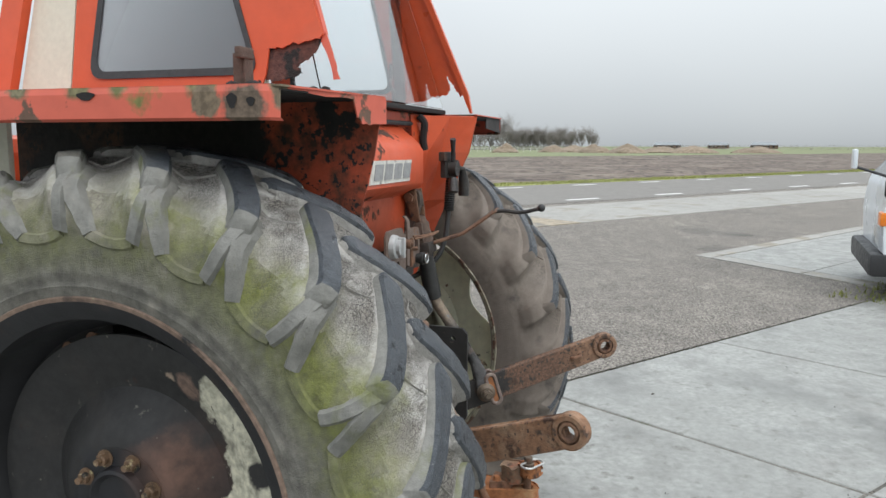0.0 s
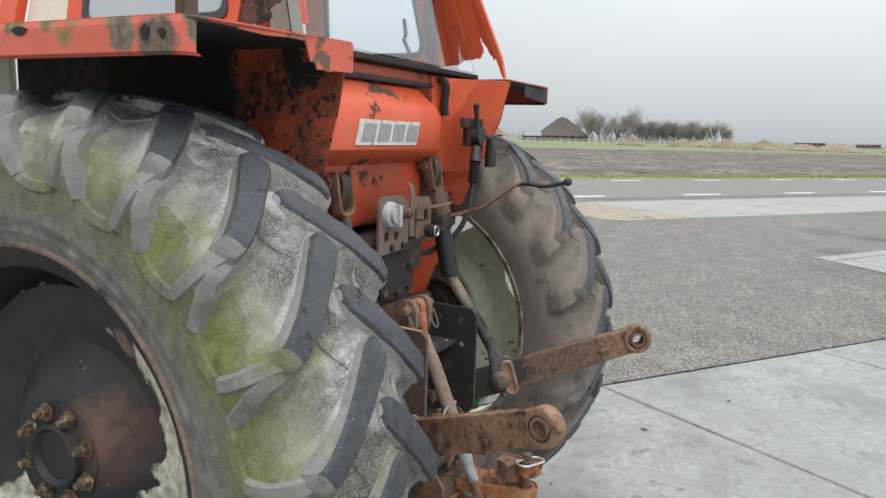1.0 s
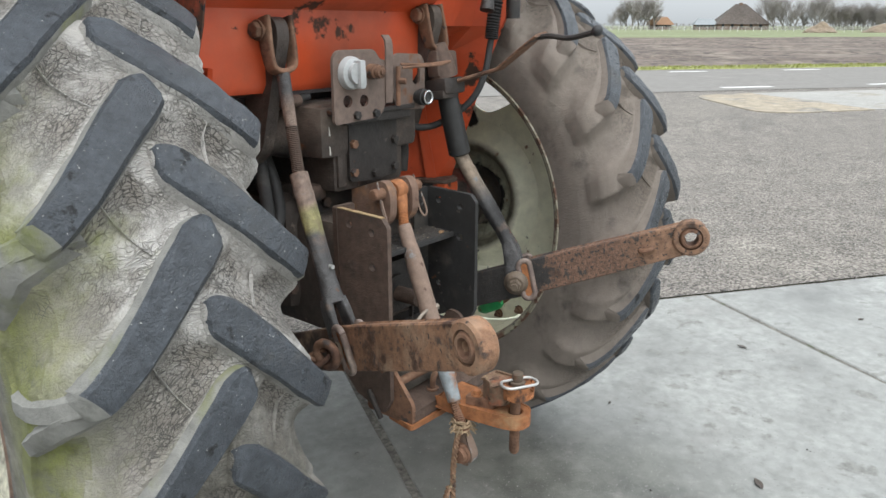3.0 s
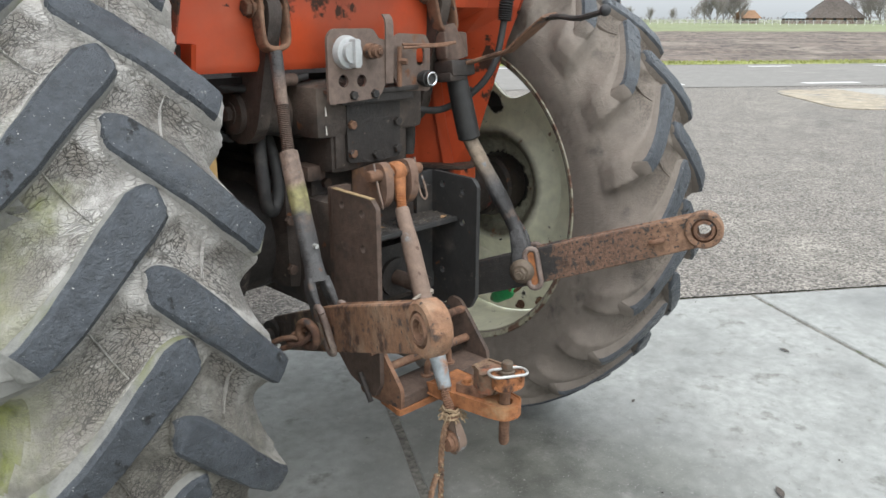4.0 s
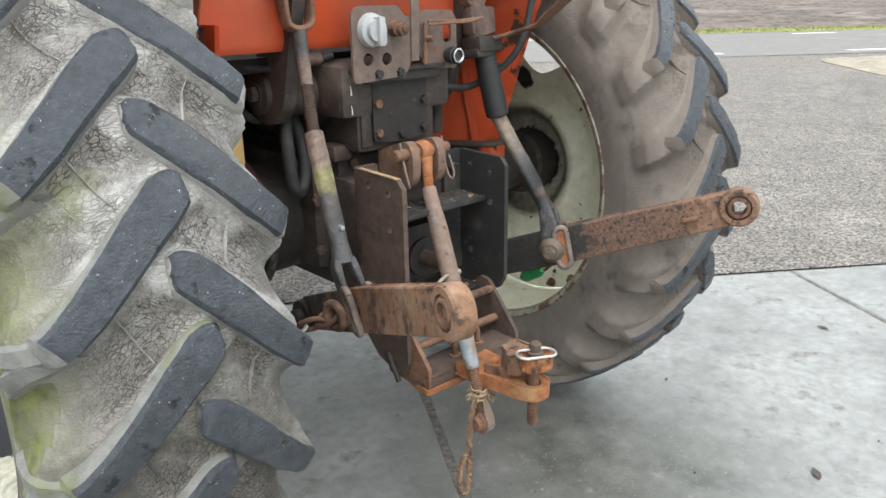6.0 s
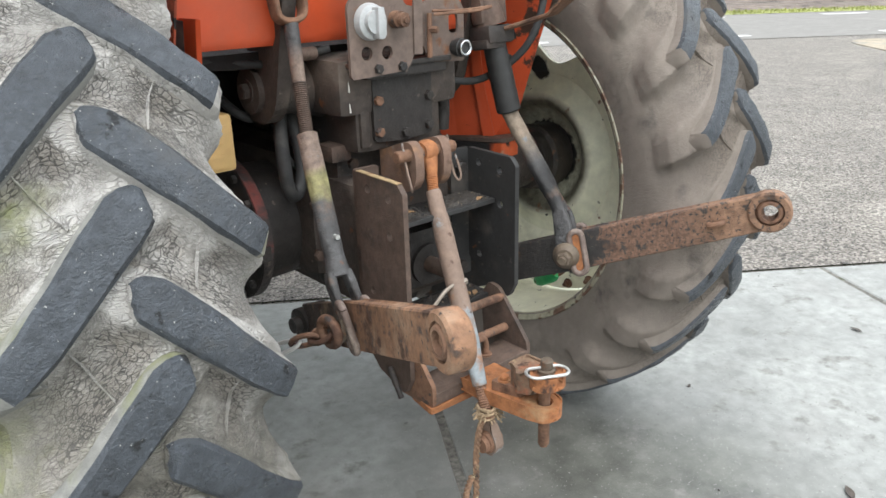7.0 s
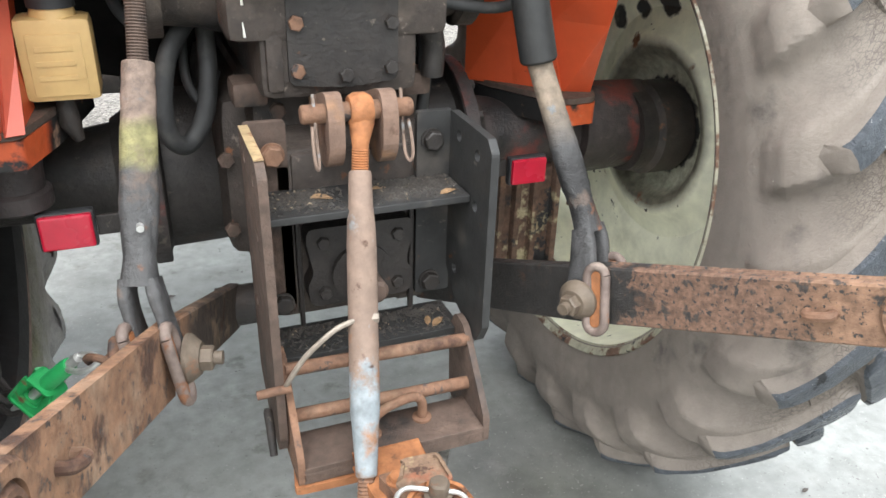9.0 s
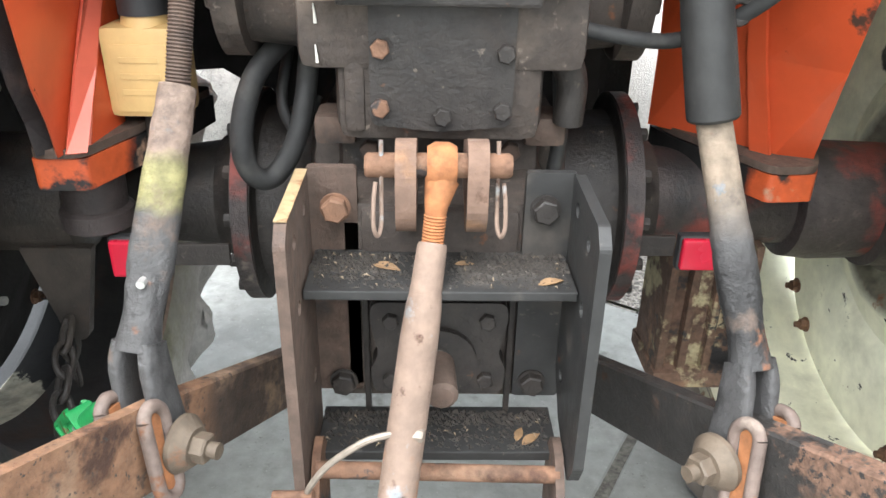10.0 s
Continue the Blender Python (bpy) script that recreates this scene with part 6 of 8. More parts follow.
part("coupling_foot", box((-0.15, -0.365, 1.178), (0.12, -0.30, 1.19), 0.003, bm=box((-0.12, -0.358, 1.155), (0.11, -0.32, 1.18), 0.004)), cast, tractor, "cast foot of the coupling plates")
for x in (-0.095, -0.03):
    part("foot_bolt", hexbolt((x, -0.368, 1.178), (0, -1, 0), 0.011, 0.009), cast, tractor)
strap = smooth_path([(0.016, -0.372, 1.20), (0.016, -0.374, 1.28), (0.018, -0.372, 1.34), (0.018, -0.36, 1.36)], 4)
bm = bmesh.new()
rows = [[bm.verts.new(p + Vector((dx, dy, 0))) for dx, dy in ((-0.012, 0), (0.012, 0), (0.012, 0.005), (-0.012, 0.005))] for p in strap]
for r, s_ in zip(rows, rows[1:]):
    for j in range(4):
        bm.faces.new((r[j], r[(j + 1) % 4], s_[(j + 1) % 4], s_[j]))
bm.faces.new(rows[0])
bm.faces.new(rows[-1])
part("coupling_strap", bm, coupling_brown, couple, "bent upright steel strap")
cap = Vector((-0.113, -0.362, 1.276))
bm = tube([cap, cap + Vector((0, -0.012, 0)), cap + Vector((0, -0.022, 0)), cap + Vector((0, -0.024, 0))], [0.038, 0.038, 0.035, 0.03], 26)
tube([cap + Vector((0, -0.02, 0)), cap + Vector((0, -0.036, 0))], 0.024, 20, bm)
box((-0.004, -0.046, -0.034), (0.014, -0.02, 0.03), 0.005, Matrix.Translation(cap), bm)
box((-0.004, -0.04, -0.03), (0.022, -0.02, 0.004), 0.005, Matrix.Translation(cap), bm)
part("coupling_cap", bm, alu, couple, "pale grey cast coupling cap", smooth=True)
q = Vector((-0.045, -0.36, 1.277))
part("coupling_nipple", tube([q, q + Vector((0, -0.03, 0)), q + Vector((0, -0.031, 0)), q + Vector((0.0, -0.036, 0)), q + Vector((0.0, -0.037, 0)), q + Vector((0.001, -0.045, 0)), q + Vector((0.001, -0.046, 0)), q + Vector((0.001, -0.051, 0))], [0.018, 0.018, 0.013, 0.013, 0.0155, 0.015, 0.008, 0.007], 16), rust, couple, "rusty brown coupling nipple", smooth=True)
q = Vector((0.135, -0.352, 1.205))
bm = tube([q, q + Vector((0.002, -0.016, 0)), q + Vector((0.002, -0.017, 0)), q + Vector((0.003, -0.03, 0)), q + Vector((0.003, -0.031, 0)), q + Vector((0.004, -0.04, 0))], [0.017, 0.017, 0.021, 0.021, 0.0185, 0.0185], 20)
part("coupling_socket", bm, plate_black, couple2, "black coupling socket", smooth=True)
ringp = [q + Vector((0.004 + 0.0155 * math.cos(a), -0.041, 0.0155 * math.sin(a))) for a in (2 * math.pi * k / 20 for k in range(21))]
part("socket_ring", tube(ringp, 0.0032, 8), chrome, couple2, "bright chrome socket ring", smooth=True)
part("wire_lever", tube(smooth_path([(0.055, -0.38, 1.282), (0.10, -0.40, 1.284), (0.16, -0.41, 1.286), (0.20, -0.415, 1.293)], 4), 0.0035, 7, tube(smooth_path([(0.055, -0.376, 1.29), (0.12, -0.40, 1.288), (0.20, -0.415, 1.293)], 4), 0.0035, 7)), rust, tractor, "thin bent rusty wire lever", smooth=True)
part("hinge_rod", tube([(0.048, -0.372, 1.19), (0.05, -0.372, 1.285)], 0.006, 8, hexbolt((0.05, -0.372, 1.25), (0.4, -1, 0), 0.008, 0.02)), rust, couple2)

# hoses and wires
hoses = (([(-0.205, -0.13, 1.09), (-0.25, -0.2, 1.04), (-0.268, -0.235, 0.97), (-0.262, -0.235, 0.915), (-0.235, -0.22, 0.90), (-0.205, -0.2, 0.94), (-0.19, -0.17, 1.0), (-0.185, -0.13, 1.07)], 0.0155),
         ([(-0.22, -0.1, 1.06), (-0.225, -0.16, 0.99), (-0.20, -0.17, 0.95), (-0.175, -0.15, 1.0)], 0.008),
         ([(-0.34, 0.0, 1.16), (-0.31, -0.1, 1.09), (-0.27, -0.12, 1.07), (-0.24, -0.1, 1.12)], 0.011),
         ([(-0.45, -0.2, 1.215), (-0.36, -0.19, 1.205), (-0.27, -0.21, 1.195), (-0.15, -0.27, 1.22)], 0.009),
         ([(-0.44, -0.17, 1.205), (-0.33, -0.17, 1.19), (-0.2, -0.24, 1.2)], 0.007),
         ([(0.13, -0.27, 1.13), (0.2, -0.28, 1.115), (0.28, -0.29, 1.11), (0.335, -0.335, 1.145), (0.375, -0.365, 1.19), (0.405, -0.378, 1.25), (0.425, -0.382, 1.335), (0.43, -0.383, 1.36)], 0.0095),
         ([(0.15, -0.27, 1.07), (0.16, -0.25, 0.98), (0.155, -0.24, 0.9)], 0.011))
for pts, r in hoses:
    part("hose", tube(smooth_path(pts, 8), r, 10), hose_mat, tractor, "dusty black rubber hose", smooth=True)
part("pipe_elbow", tube(smooth_path([(0.115, -0.29, 1.1), (0.15, -0.285, 1.085), (0.165, -0.275, 1.05), (0.165, -0.27, 1.0)], 5), 0.02, 12), cast, tractor, "black pipe elbow on the housing", smooth=True)

# lamps, reflectors and the fluid bottle
for s, x0, x1 in ((-1, -0.482, -0.395), (1, 0.371, 0.455)):
    y = -0.228 if s < 0 else -0.185
    z0, z1 = (0.742, 0.808) if s < 0 else (0.738, 0.798)
    r = part("reflector", box((x0, y, z0), (x1, y + 0.02, z1), 0.006), black_plastic, tractor, "black reflector housing")
    part("lens", box((x0 + 0.004, y - 0.008, z0 + 0.004), (x1 - 0.004, y + 0.004, z1 - 0.004), 0.004), red_lens, r, "red ribbed reflector lens")
    part("reflector_bar", box((min(s * 0.31, x0 if s > 0 else x1), y + 0.015, 0.755), (max(s * 0.31, x1 if s < 0 else x0) , y + 0.023, 0.79), 0.002), cast, tractor, "flat black bar that carries the reflector")
bm = box((-0.461, -0.185, 0.972), (-0.353, -0.11, 1.098), 0.013)
tube([(-0.405, -0.148, 1.09), (-0.405, -0.148, 1.112)], [0.036, 0.03], 20, bm)
box((-0.446, -0.187, 0.982), (-0.37, -0.183, 1.075), 0.002, bm=bm)
bottle = part("fluid_bottle", bm, yellow, tractor, "yellowed plastic brake fluid bottle", smooth=True)
part("bottle_cap", tube([(-0.405, -0.148, 1.11), (-0.405, -0.148, 1.135)], 0.034, 24), black_plastic, bottle, "black screw cap", smooth=True)
for k in range(3):
    part("moulded_mark", box((-0.436, -0.1885, 1.05 - k * 0.022), (-0.382, -0.1868, 1.058 - k * 0.022), 0.0005), yellow, bottle)
part("bottle_valve", tube([(-0.41, -0.15, 0.98), (-0.41, -0.15, 0.93), (-0.40, -0.15, 0.90)], [0.014, 0.018, 0.008], 12), cast, tractor, smooth=True)
# fenders, rear panel and cab
def loft(rows, bm=None, closed=False):
    """A skin over rows of points."""
    b = bmesh.new()
    g = [[b.verts.new(p) for p in row] for row in rows]
    for r, s in zip(g, g[1:]):
        for j in range(len(r) - (0 if closed else 1)):
            b.faces.new((r[j], r[(j + 1) % len(r)], s[(j + 1) % len(r)], s[j]))
    return join(bm, b)


def thicken(bm, t):
    bmesh.ops.recalc_face_normals(bm, faces=bm.faces)
    bmesh.ops.solidify(bm, geom=bm.faces[:], thickness=t)
    return bm


black_spotted = material("spotted_black_sheet", (0.028, 0.024, 0.024), 0.7, grain=0.2, grain_scale=40, bump=0.3, spots=(((0.12, 0.085, 0.07), 7, 0.52, 0.14, 4, 0.85), ((0.42, 0.09, 0.03), 8, 0.66, 0.04, 7, 0.6)))
foot_mat = material("greasy_orange_foot", (0.52, 0.09, 0.027), 0.5, grain=0.1, bump=0.15, spots=((NEAR_BLACK, 9, 0.5, 0.06, 4, 0.5), ((0.5, 0.3, 0.2), 12, 0.62, 0.08, 7, 0.7)),
                    zones=((NEAR_BLACK, (0.4, 0.05, 0.88), 0.2, 1, 0.08, 12, 0.5, 0.01), (NEAR_BLACK, (-0.4, 0.0, 0.9), 0.2, 1, 0.08, 12, 0.5, 0.01)))
for s in (-1, 1):
    # folded support under the fender, tapering down to the axle
    if s < 0:
        rows = [(0.952, (0.455, -0.15), (0.461, -0.262), (0.489, -0.27), (0.489, -0.296)),
                (1.0, (0.457, -0.15), (0.462, -0.232), (0.487, -0.247), (0.489, -0.305)),
                (1.05, (0.459, -0.13), (0.4635, -0.185), (0.4835, -0.213), (0.4865, -0.328)),
                (1.125, (0.46, -0.08), (0.465, -0.118), (0.478, -0.162), (0.484, -0.343)),
                (1.30, (0.462, 0.02), (0.467, 0.0), (0.472, -0.05), (0.48, -0.37))]
    else:
        rows = [(0.90, (0.37, 0.06), (0.45, -0.02), (0.525, -0.105), (0.578, -0.125)),
                (1.05, (0.37, 0.06), (0.43, -0.02), (0.49, -0.1), (0.56, -0.195)),
                (1.19, (0.36, 0.05), (0.41, -0.03), (0.462, -0.105), (0.547, -0.258)),
                (1.30, (0.35, 0.0), (0.41, -0.1), (0.458, -0.2), (0.537, -0.31)),
                (1.38, (0.29, -0.27), (0.38, -0.28), (0.46, -0.29), (0.53, -0.348)),
                (1.56, (0.27, -0.30), (0.37, -0.32), (0.455, -0.345), (0.53, -0.43)),
                (1.695, (0.27, -0.29), (0.37, -0.33), (0.45, -0.38), (0.535, -0.462))]
    skin = []
    for z, *pts in rows:
        pts = [*pts, (pts[-1][0] + 0.006, pts[-1][1] + (0.025 if s > 0 else 0.008))]
        skin.append([Vector((s * x, y, z)) for x, y in pts])
    if s < 0:   # a black sheet runs along the outer side of the channel
        part("support_flange", thicken(loft([[row[2] + Vector((-0.012, 0.004, 0)), row[3] + Vector((-0.03, 0.004, 0)), row[4] + Vector((-0.034, 0.02, 0))] for row in skin]), 0.004), black_spotted, tractor, "black sheet along the outer side of the support")
    part("fender_support", thicken(loft(skin), 0.004), orange, tractor, "folded orange sheet support of the fender")
    rib = [[Vector((s * (q[0] - 0.005), q[1] - 0.004, z)), Vector((s * (q[0] + (p[0] - q[0]) * 0.3 - 0.005), q[1] + (p[1] - q[1]) * 0.3 - 0.004, z))] for z, _, p, q, _ in rows[:4]]
    if s < 0:
        rib = [[Vector((-q[0] + 0.003, q[1] - 0.013, z)), Vector((-p[0] - 0.001, p[1] - 0.013, z))] for z, _, p, q, _ in (rows[0], rows[2], rows[4])]
    # the left rib is paler than its support, the right one plain orange
    part("support_rib", thicken(loft(rib), 0.006), faded if s < 0 else orange, tractor, "raised rib along the fold of the support")
    if s < 0:
        foot, low = [(0.466, -0.275), (0.534, -0.279), (0.553, -0.2), (0.54, -0.1), (0.46, 0.05), (0.38, 0.05), (0.428, -0.165)], 0.9
    else:
        foot, low = [(0.5, -0.165), (0.572, -0.158), (0.6, -0.1), (0.58, 0.05), (0.38, 0.09), (0.4, 0.02)], 0.846
    part("support_foot", plate([(s * p.x, p.y) for p in rounded(foot, 0.008)], 0.044, Matrix.Translation((0, 0, low))), foot_mat, tractor, "orange foot of the fender support on the axle, black with grease")
    mid_x, mid_y = sum(p[0] for p in foot) / len(foot), sum(p[1] for p in foot) / len(foot)
    part("foot_clamp", plate([(s * (mid_x + (p.x - mid_x) * 0.97), mid_y + (p.y - mid_y) * 1.03) for p in rounded(foot, 0.02)], 0.012, Matrix.Translation((0, 0, low + 0.046))), cast_brown, tractor, "greasy clamp plate on the axle")
    if s < 0:
        part("foot_bush", tube([(s * 0.502, -0.19, 0.895), (s * 0.502, -0.19, 0.845)], [0.046, 0.044], 20, tube([(s * 0.502, -0.19, 0.845), (s * 0.502, -0.19, 0.84), (s * 0.502, -0.19, 0.815), (s * 0.502, -0.19, 0.81)], [0.044, 0.052, 0.052, 0.044], 20)), tube_red, tractor, "round rubber bush under the foot, worn red", smooth=True)
    # inner wall behind the tyre
    edge = [(-0.36, 1.19), (-0.44, 1.38), (-0.49, 1.56), (-0.514, 1.70)] if s < 0 else [(-0.25, 1.19), (-0.345, 1.38), (-0.43, 1.56), (-0.462, 1.70)]
    o = [*edge, (0.62, 1.70), *([(0.62, 1.15), (0.0, 1.16)] if s > 0 else [(0.62, 1.08), (-0.1, 1.08), (-0.22, 1.12)])]
    part("fender_wall", plate(o, 0.004, axes((s * 0.541 - 0.002, 0, 0), (0, 1, 0), (0, 0, 1))), flaked, tractor, "inner fender wall with flaking black and orange paint")
    # top sheet, lip and torn rear end
    top = [Vector((s * 0.53, -0.514 if s < 0 else -0.462, 1.70)), Vector((s * 0.94, -0.462, 1.70)), Vector((s * 0.965, -0.43, 1.70)), Vector((s * 0.965, 0.98, 1.70)), Vector((s * 0.53, 0.98, 1.70))]
    part("fender_top", plate([(p.x, p.y) for p in top], 0.004, Matrix.Translation((0, 0, 1.70))), faded, tractor, "faded orange fender top with moss and rust")
    part("fender_underside", plate([(p.x * 0.995, p.y * 0.99) for p in top], 0.003, Matrix.Translation((0, 0, 1.693))), dull_black, tractor, "dull black sheet under the fender top")
    lip = [(0.965, 0.98), (0.965, -0.43), (0.955, -0.446), (0.93, -0.458)]
    bm = loft([[Vector((s * x, y, 1.702)), Vector((s * (x + 0.004), y, 1.69)), Vector((s * (x + 0.006), y, 1.64)), Vector((s * (x - 0.006), y, 1.634))] for x, y in lip])
    part("fender_lip", thicken(bm, 0.003), faded, tractor, "faded orange fender lip with rust patches")
    for y, z, w_, h_ in ((-0.372, 1.672, 0.011, 0.015), (-0.414, 1.67, 0.009, 0.009), (-0.025, 1.686, 0.022, 0.009)):
        hole = [(y + w_ * math.cos(a) * (1 + 0.25 * math.sin(3 * a)), z + h_ * math.sin(a)) for a in (2 * math.pi * k / 12 for k in range(12))]
        part("rust_hole", plate(hole, 0.001, axes((s * 0.9715 - 0.0005, 0, 0), (0, 1, 0), (0, 0, 1))), dull_black, tractor, "dark rust hole in the fender lip")
    if s > 0:
        # this plate paints the dark inside of the open fender end
        part("fender_end", plate([(0.70, 1.656), (0.955, 1.64), (0.955, 1.70), (0.70, 1.70)], 0.004, axes((0, -0.452, 0), (1, 0, 0), (0, 0, 1))), black_spotted, tractor, "black plate put across the dark open end of the fender")
    rear = [(0.53, 1.638), *[(p.x, p.y) for p in ragged((0.56, 1.637), (0.64, 1.635), 5, 0.003, 3)], (0.652, 1.652), (0.66, 1.649), (0.668, 1.672), (0.676, 1.69), (0.72, 1.692), (0.78, 1.689), (0.85, 1.693), (0.94, 1.694), (0.94, 1.70), (0.53, 1.70)]
    if s < 0:
        part("fender_rear", plate([(s * x, z) for x, z in rear], 0.004, axes((0, -0.588, 0), (1, -0.146, 0), (0, 0, 1))), faded, tractor, "faded orange fender end, rusted through")

# pressed rear panel below the window
prof = [(-0.24, 1.665), (-0.29, 1.645), (-0.345, 1.60), (-0.366, 1.57), (-0.366, 1.462), (-0.35, 1.445), (-0.315, 1.432), (-0.285, 1.415), (-0.279, 1.255), (-0.266, 1.236), (-0.2, 1.233)]
end = [(-0.24, 1.61), (-0.27, 1.605), (-0.315, 1.59), (-0.335, 1.565), (-0.335, 1.465), (-0.328, 1.448), (-0.305, 1.433), (-0.28, 1.417), (-0.275, 1.257), (-0.262, 1.24), (-0.2, 1.238)]
rows = [[Vector((x, y, z)) for y, z in p] for x, p in ((-0.53, prof), (-0.2, prof), (0.185, prof), (0.262, end))] + [[Vector((0.268, -0.2, z)) for y, z in end]]
part("rear_panel", thicken(loft(rows), 0.004), orange, tractor, "pressed orange rear panel of the cab base", smooth=True)
badge = part("badge", plate([(-0.292, 1.474), (0.034, 1.474), (0.056, 1.541), (-0.268, 1.543)], 0.004, axes((0, -0.367, 0), (1, 0, 0), (0, 0, 1))), badge_mat, tractor, "weathered pale maker's badge with plain relief blocks")
for k in range(4):
    x = -0.266 + k * 0.078
    part("badge_block", plate(rounded([(x, 1.485), (x + 0.062, 1.485), (x + 0.076, 1.532), (x + 0.014, 1.532)], 0.004), 0.0025, axes((0, -0.3712, 0), (1, 0, 0), (0, 0, 1))), badge_bar, badge)
part("panel_ledge", box((-0.5, -0.285, 1.668), (0.40, -0.16, 1.702), 0.006), faded, tractor, "faded orange ledge under the rear window")
part("ledge_seal", tube([(-0.5, -0.288, 1.664), (0.0, -0.29, 1.662), (0.42, -0.288, 1.664)], 0.008, 8), seal, tractor, "black rubber strip", smooth=True)
part("window_sill", box((-0.54, -0.33, 1.704), (0.56, -0.20, 1.722), 0.005), dull_black, tractor, "black rotten sill of the rear window")
# two black sheets added to darken bright gaps under the cab
part("floor_skirt", plate([(-0.56, 0.95), (-0.5, 0.925), (-0.43, 0.93), (-0.38, 0.9), (-0.3, 0.885), (-0.16, 0.87), (-0.16, 1.2), (-0.56, 1.2)], 0.004, axes((0, 0.31, 0), (1, 0, 0), (0, 0, 1))), dull_black, tractor, "black sheet added to close a gap below the cab floor")
part("floor_skirt", plate([(0.16, 0.87), (0.345, 0.9), (0.345, 1.2), (0.16, 1.2)], 0.004, axes((0, 0.31, 0), (1, 0, 0), (0, 0, 1))), dull_black, tractor, "black sheet added to close a gap below the cab floor")
part("cab_floor", box((-0.54, -0.2, 1.19), (0.54, 0.95, 1.22)), dull_black, tractor, "dark cab floor")
part("cable_boot", tube(smooth_path([(0.30, -0.31, 1.69), (0.302, -0.33, 1.665), (0.304, -0.325, 1.61), (0.305, -0.33, 1.57)], 4), 0.014, 8), dull_black, tractor, smooth=True)


def leaning(s, y, z):
    """A place on the cab's side, which leans inwards with height."""
    return Vector((s * (0.535 - 0.16 * (z - 1.71)) + (0.03 if s > 0 else 0.0), y, z))


def side_sheet(name, outline, s, mat, label, holes=(), thick=0.006, lift=0.0):
    bm = plate(outline, thick, Matrix.Identity(4), holes)
    for v in bm.verts:
        t = v.co.z
        p = leaning(s, v.co.x, v.co.y)
        v.co = p + Vector((s * (t + lift), 0, 0))
    return part(name, bm, mat, tractor, label)


def jagged(points, step, by, seed):
    """An outline with torn edges: points along each side, shifted a little."""
    r, res = random.Random(seed), []
    for (x0, z0), (x1, z1) in zip(points, points[1:]):
        k_ = max(1, round(math.hypot(x1 - x0, z1 - z0) / step))
        res += [(x0 + (x1 - x0) * k / k_ + r.uniform(-by, by), z0 + (z1 - z0) * k / k_ + r.uniform(-by, by)) for k in range(k_)]
    return res + [points[-1]]


for s in (-1, 1):
    if s < 0:
        window = rounded([(-0.172, 1.765), (0.36, 1.765), (0.315, 2.36), (0.05, 2.36)], 0.05, 5)
        inner = rounded([(-0.15, 1.785), (0.34, 1.785), (0.298, 2.342), (0.062, 2.342)], 0.04, 5)
        torn = jagged([(-0.342, 1.862), (-0.332, 1.85), (-0.301, 1.847), (-0.285, 1.838), (-0.262, 1.842), (-0.238, 1.833), (-0.195, 1.83)], 0.008, 0.003, 4)
        o = [*torn, (-0.19, 1.765), (-0.172, 1.715), (0.42, 1.715), (0.42, 2.45), (0.02, 2.45), (-0.13, 2.45)]
    else:
        window = rounded([(-0.115, 1.785), (0.335, 1.785), (0.30, 2.36), (-0.02, 2.36)], 0.05, 5)
        inner = rounded([(-0.098, 1.803), (0.317, 1.803), (0.285, 2.342), (-0.008, 2.342)], 0.04, 5)
        torn = jagged([(-0.427, 1.765), (-0.402, 1.786), (-0.39, 1.772), (-0.372, 1.80), (-0.338, 1.85), (-0.35, 1.80), (-0.334, 1.781), (-0.276, 1.773), (-0.24, 1.757)], 0.008, 0.003, 6)
        o = [*torn, (-0.16, 1.75), (-0.15, 1.715), (0.42, 1.715), (0.42, 2.45), (0.02, 2.45), (-0.15, 2.45)]
    side_sheet("cab_side", o, s, orange, "orange cab side sheet, its lower edge rusted away", [window])
    side_sheet("window_seal", window, s, seal, "black rubber window seal", [inner], 0.014, -0.003)
    pane = side_sheet("side_window", inner, s, pane_dirty if s < 0 else pane_mat, "grey wet side window pane" if s < 0 else "clear side window pane", (), 0.004, 0.003)
    pane.visible_shadow = False
    # rear corner post with its folded edge
    post = [(-0.436, 1.71), (-0.43, 1.708), (-0.405, 1.775), (-0.14, 2.45), (-0.165, 2.45), (-0.425, 1.78)] if s > 0 else [(-0.347, 1.862), (-0.328, 1.862), (-0.115, 2.45), (-0.14, 2.45)]
    side_sheet("corner_post", post, s, faded if s < 0 else orange, "rusty rear corner post of the cab", (), 0.02, -0.02)
    side_sheet("window_post", [(-0.165, 1.72), (-0.14, 1.72), (-0.02, 2.45), (-0.045, 2.45)] if s < 0 else [(-0.165, 1.74), (-0.122, 1.74), (-0.122, 2.2), (-0.09, 2.45), (-0.13, 2.45), (-0.165, 2.2)], s, rotten, "rusty brown window post", (), 0.012, -0.014)
    side_sheet("front_post", [(0.62, 1.70), (0.70, 1.70), (0.60, 2.45), (0.53, 2.45)], s, orange, "orange front door post", (), 0.03)
    side_sheet("door_panel", [(0.43, 1.72), (0.605, 1.72), (0.53, 2.45), (0.43, 2.45)], s, cream_panel, "cream inner door panel", (), 0.01, -0.01)
for s in (-1, 1):
    part("lower_door", box((s * 0.53 - 0.01, 0.66, 1.1), (s * 0.53 + 0.01, 0.80, 1.69), 0.004), cream_panel, tractor, "cream lower door panel")
    part("lower_post", box((s * 0.54 - 0.015, 0.80, 1.1), (s * 0.54 + 0.015, 0.90, 1.69), 0.006), orange, tractor, "orange lower door post")
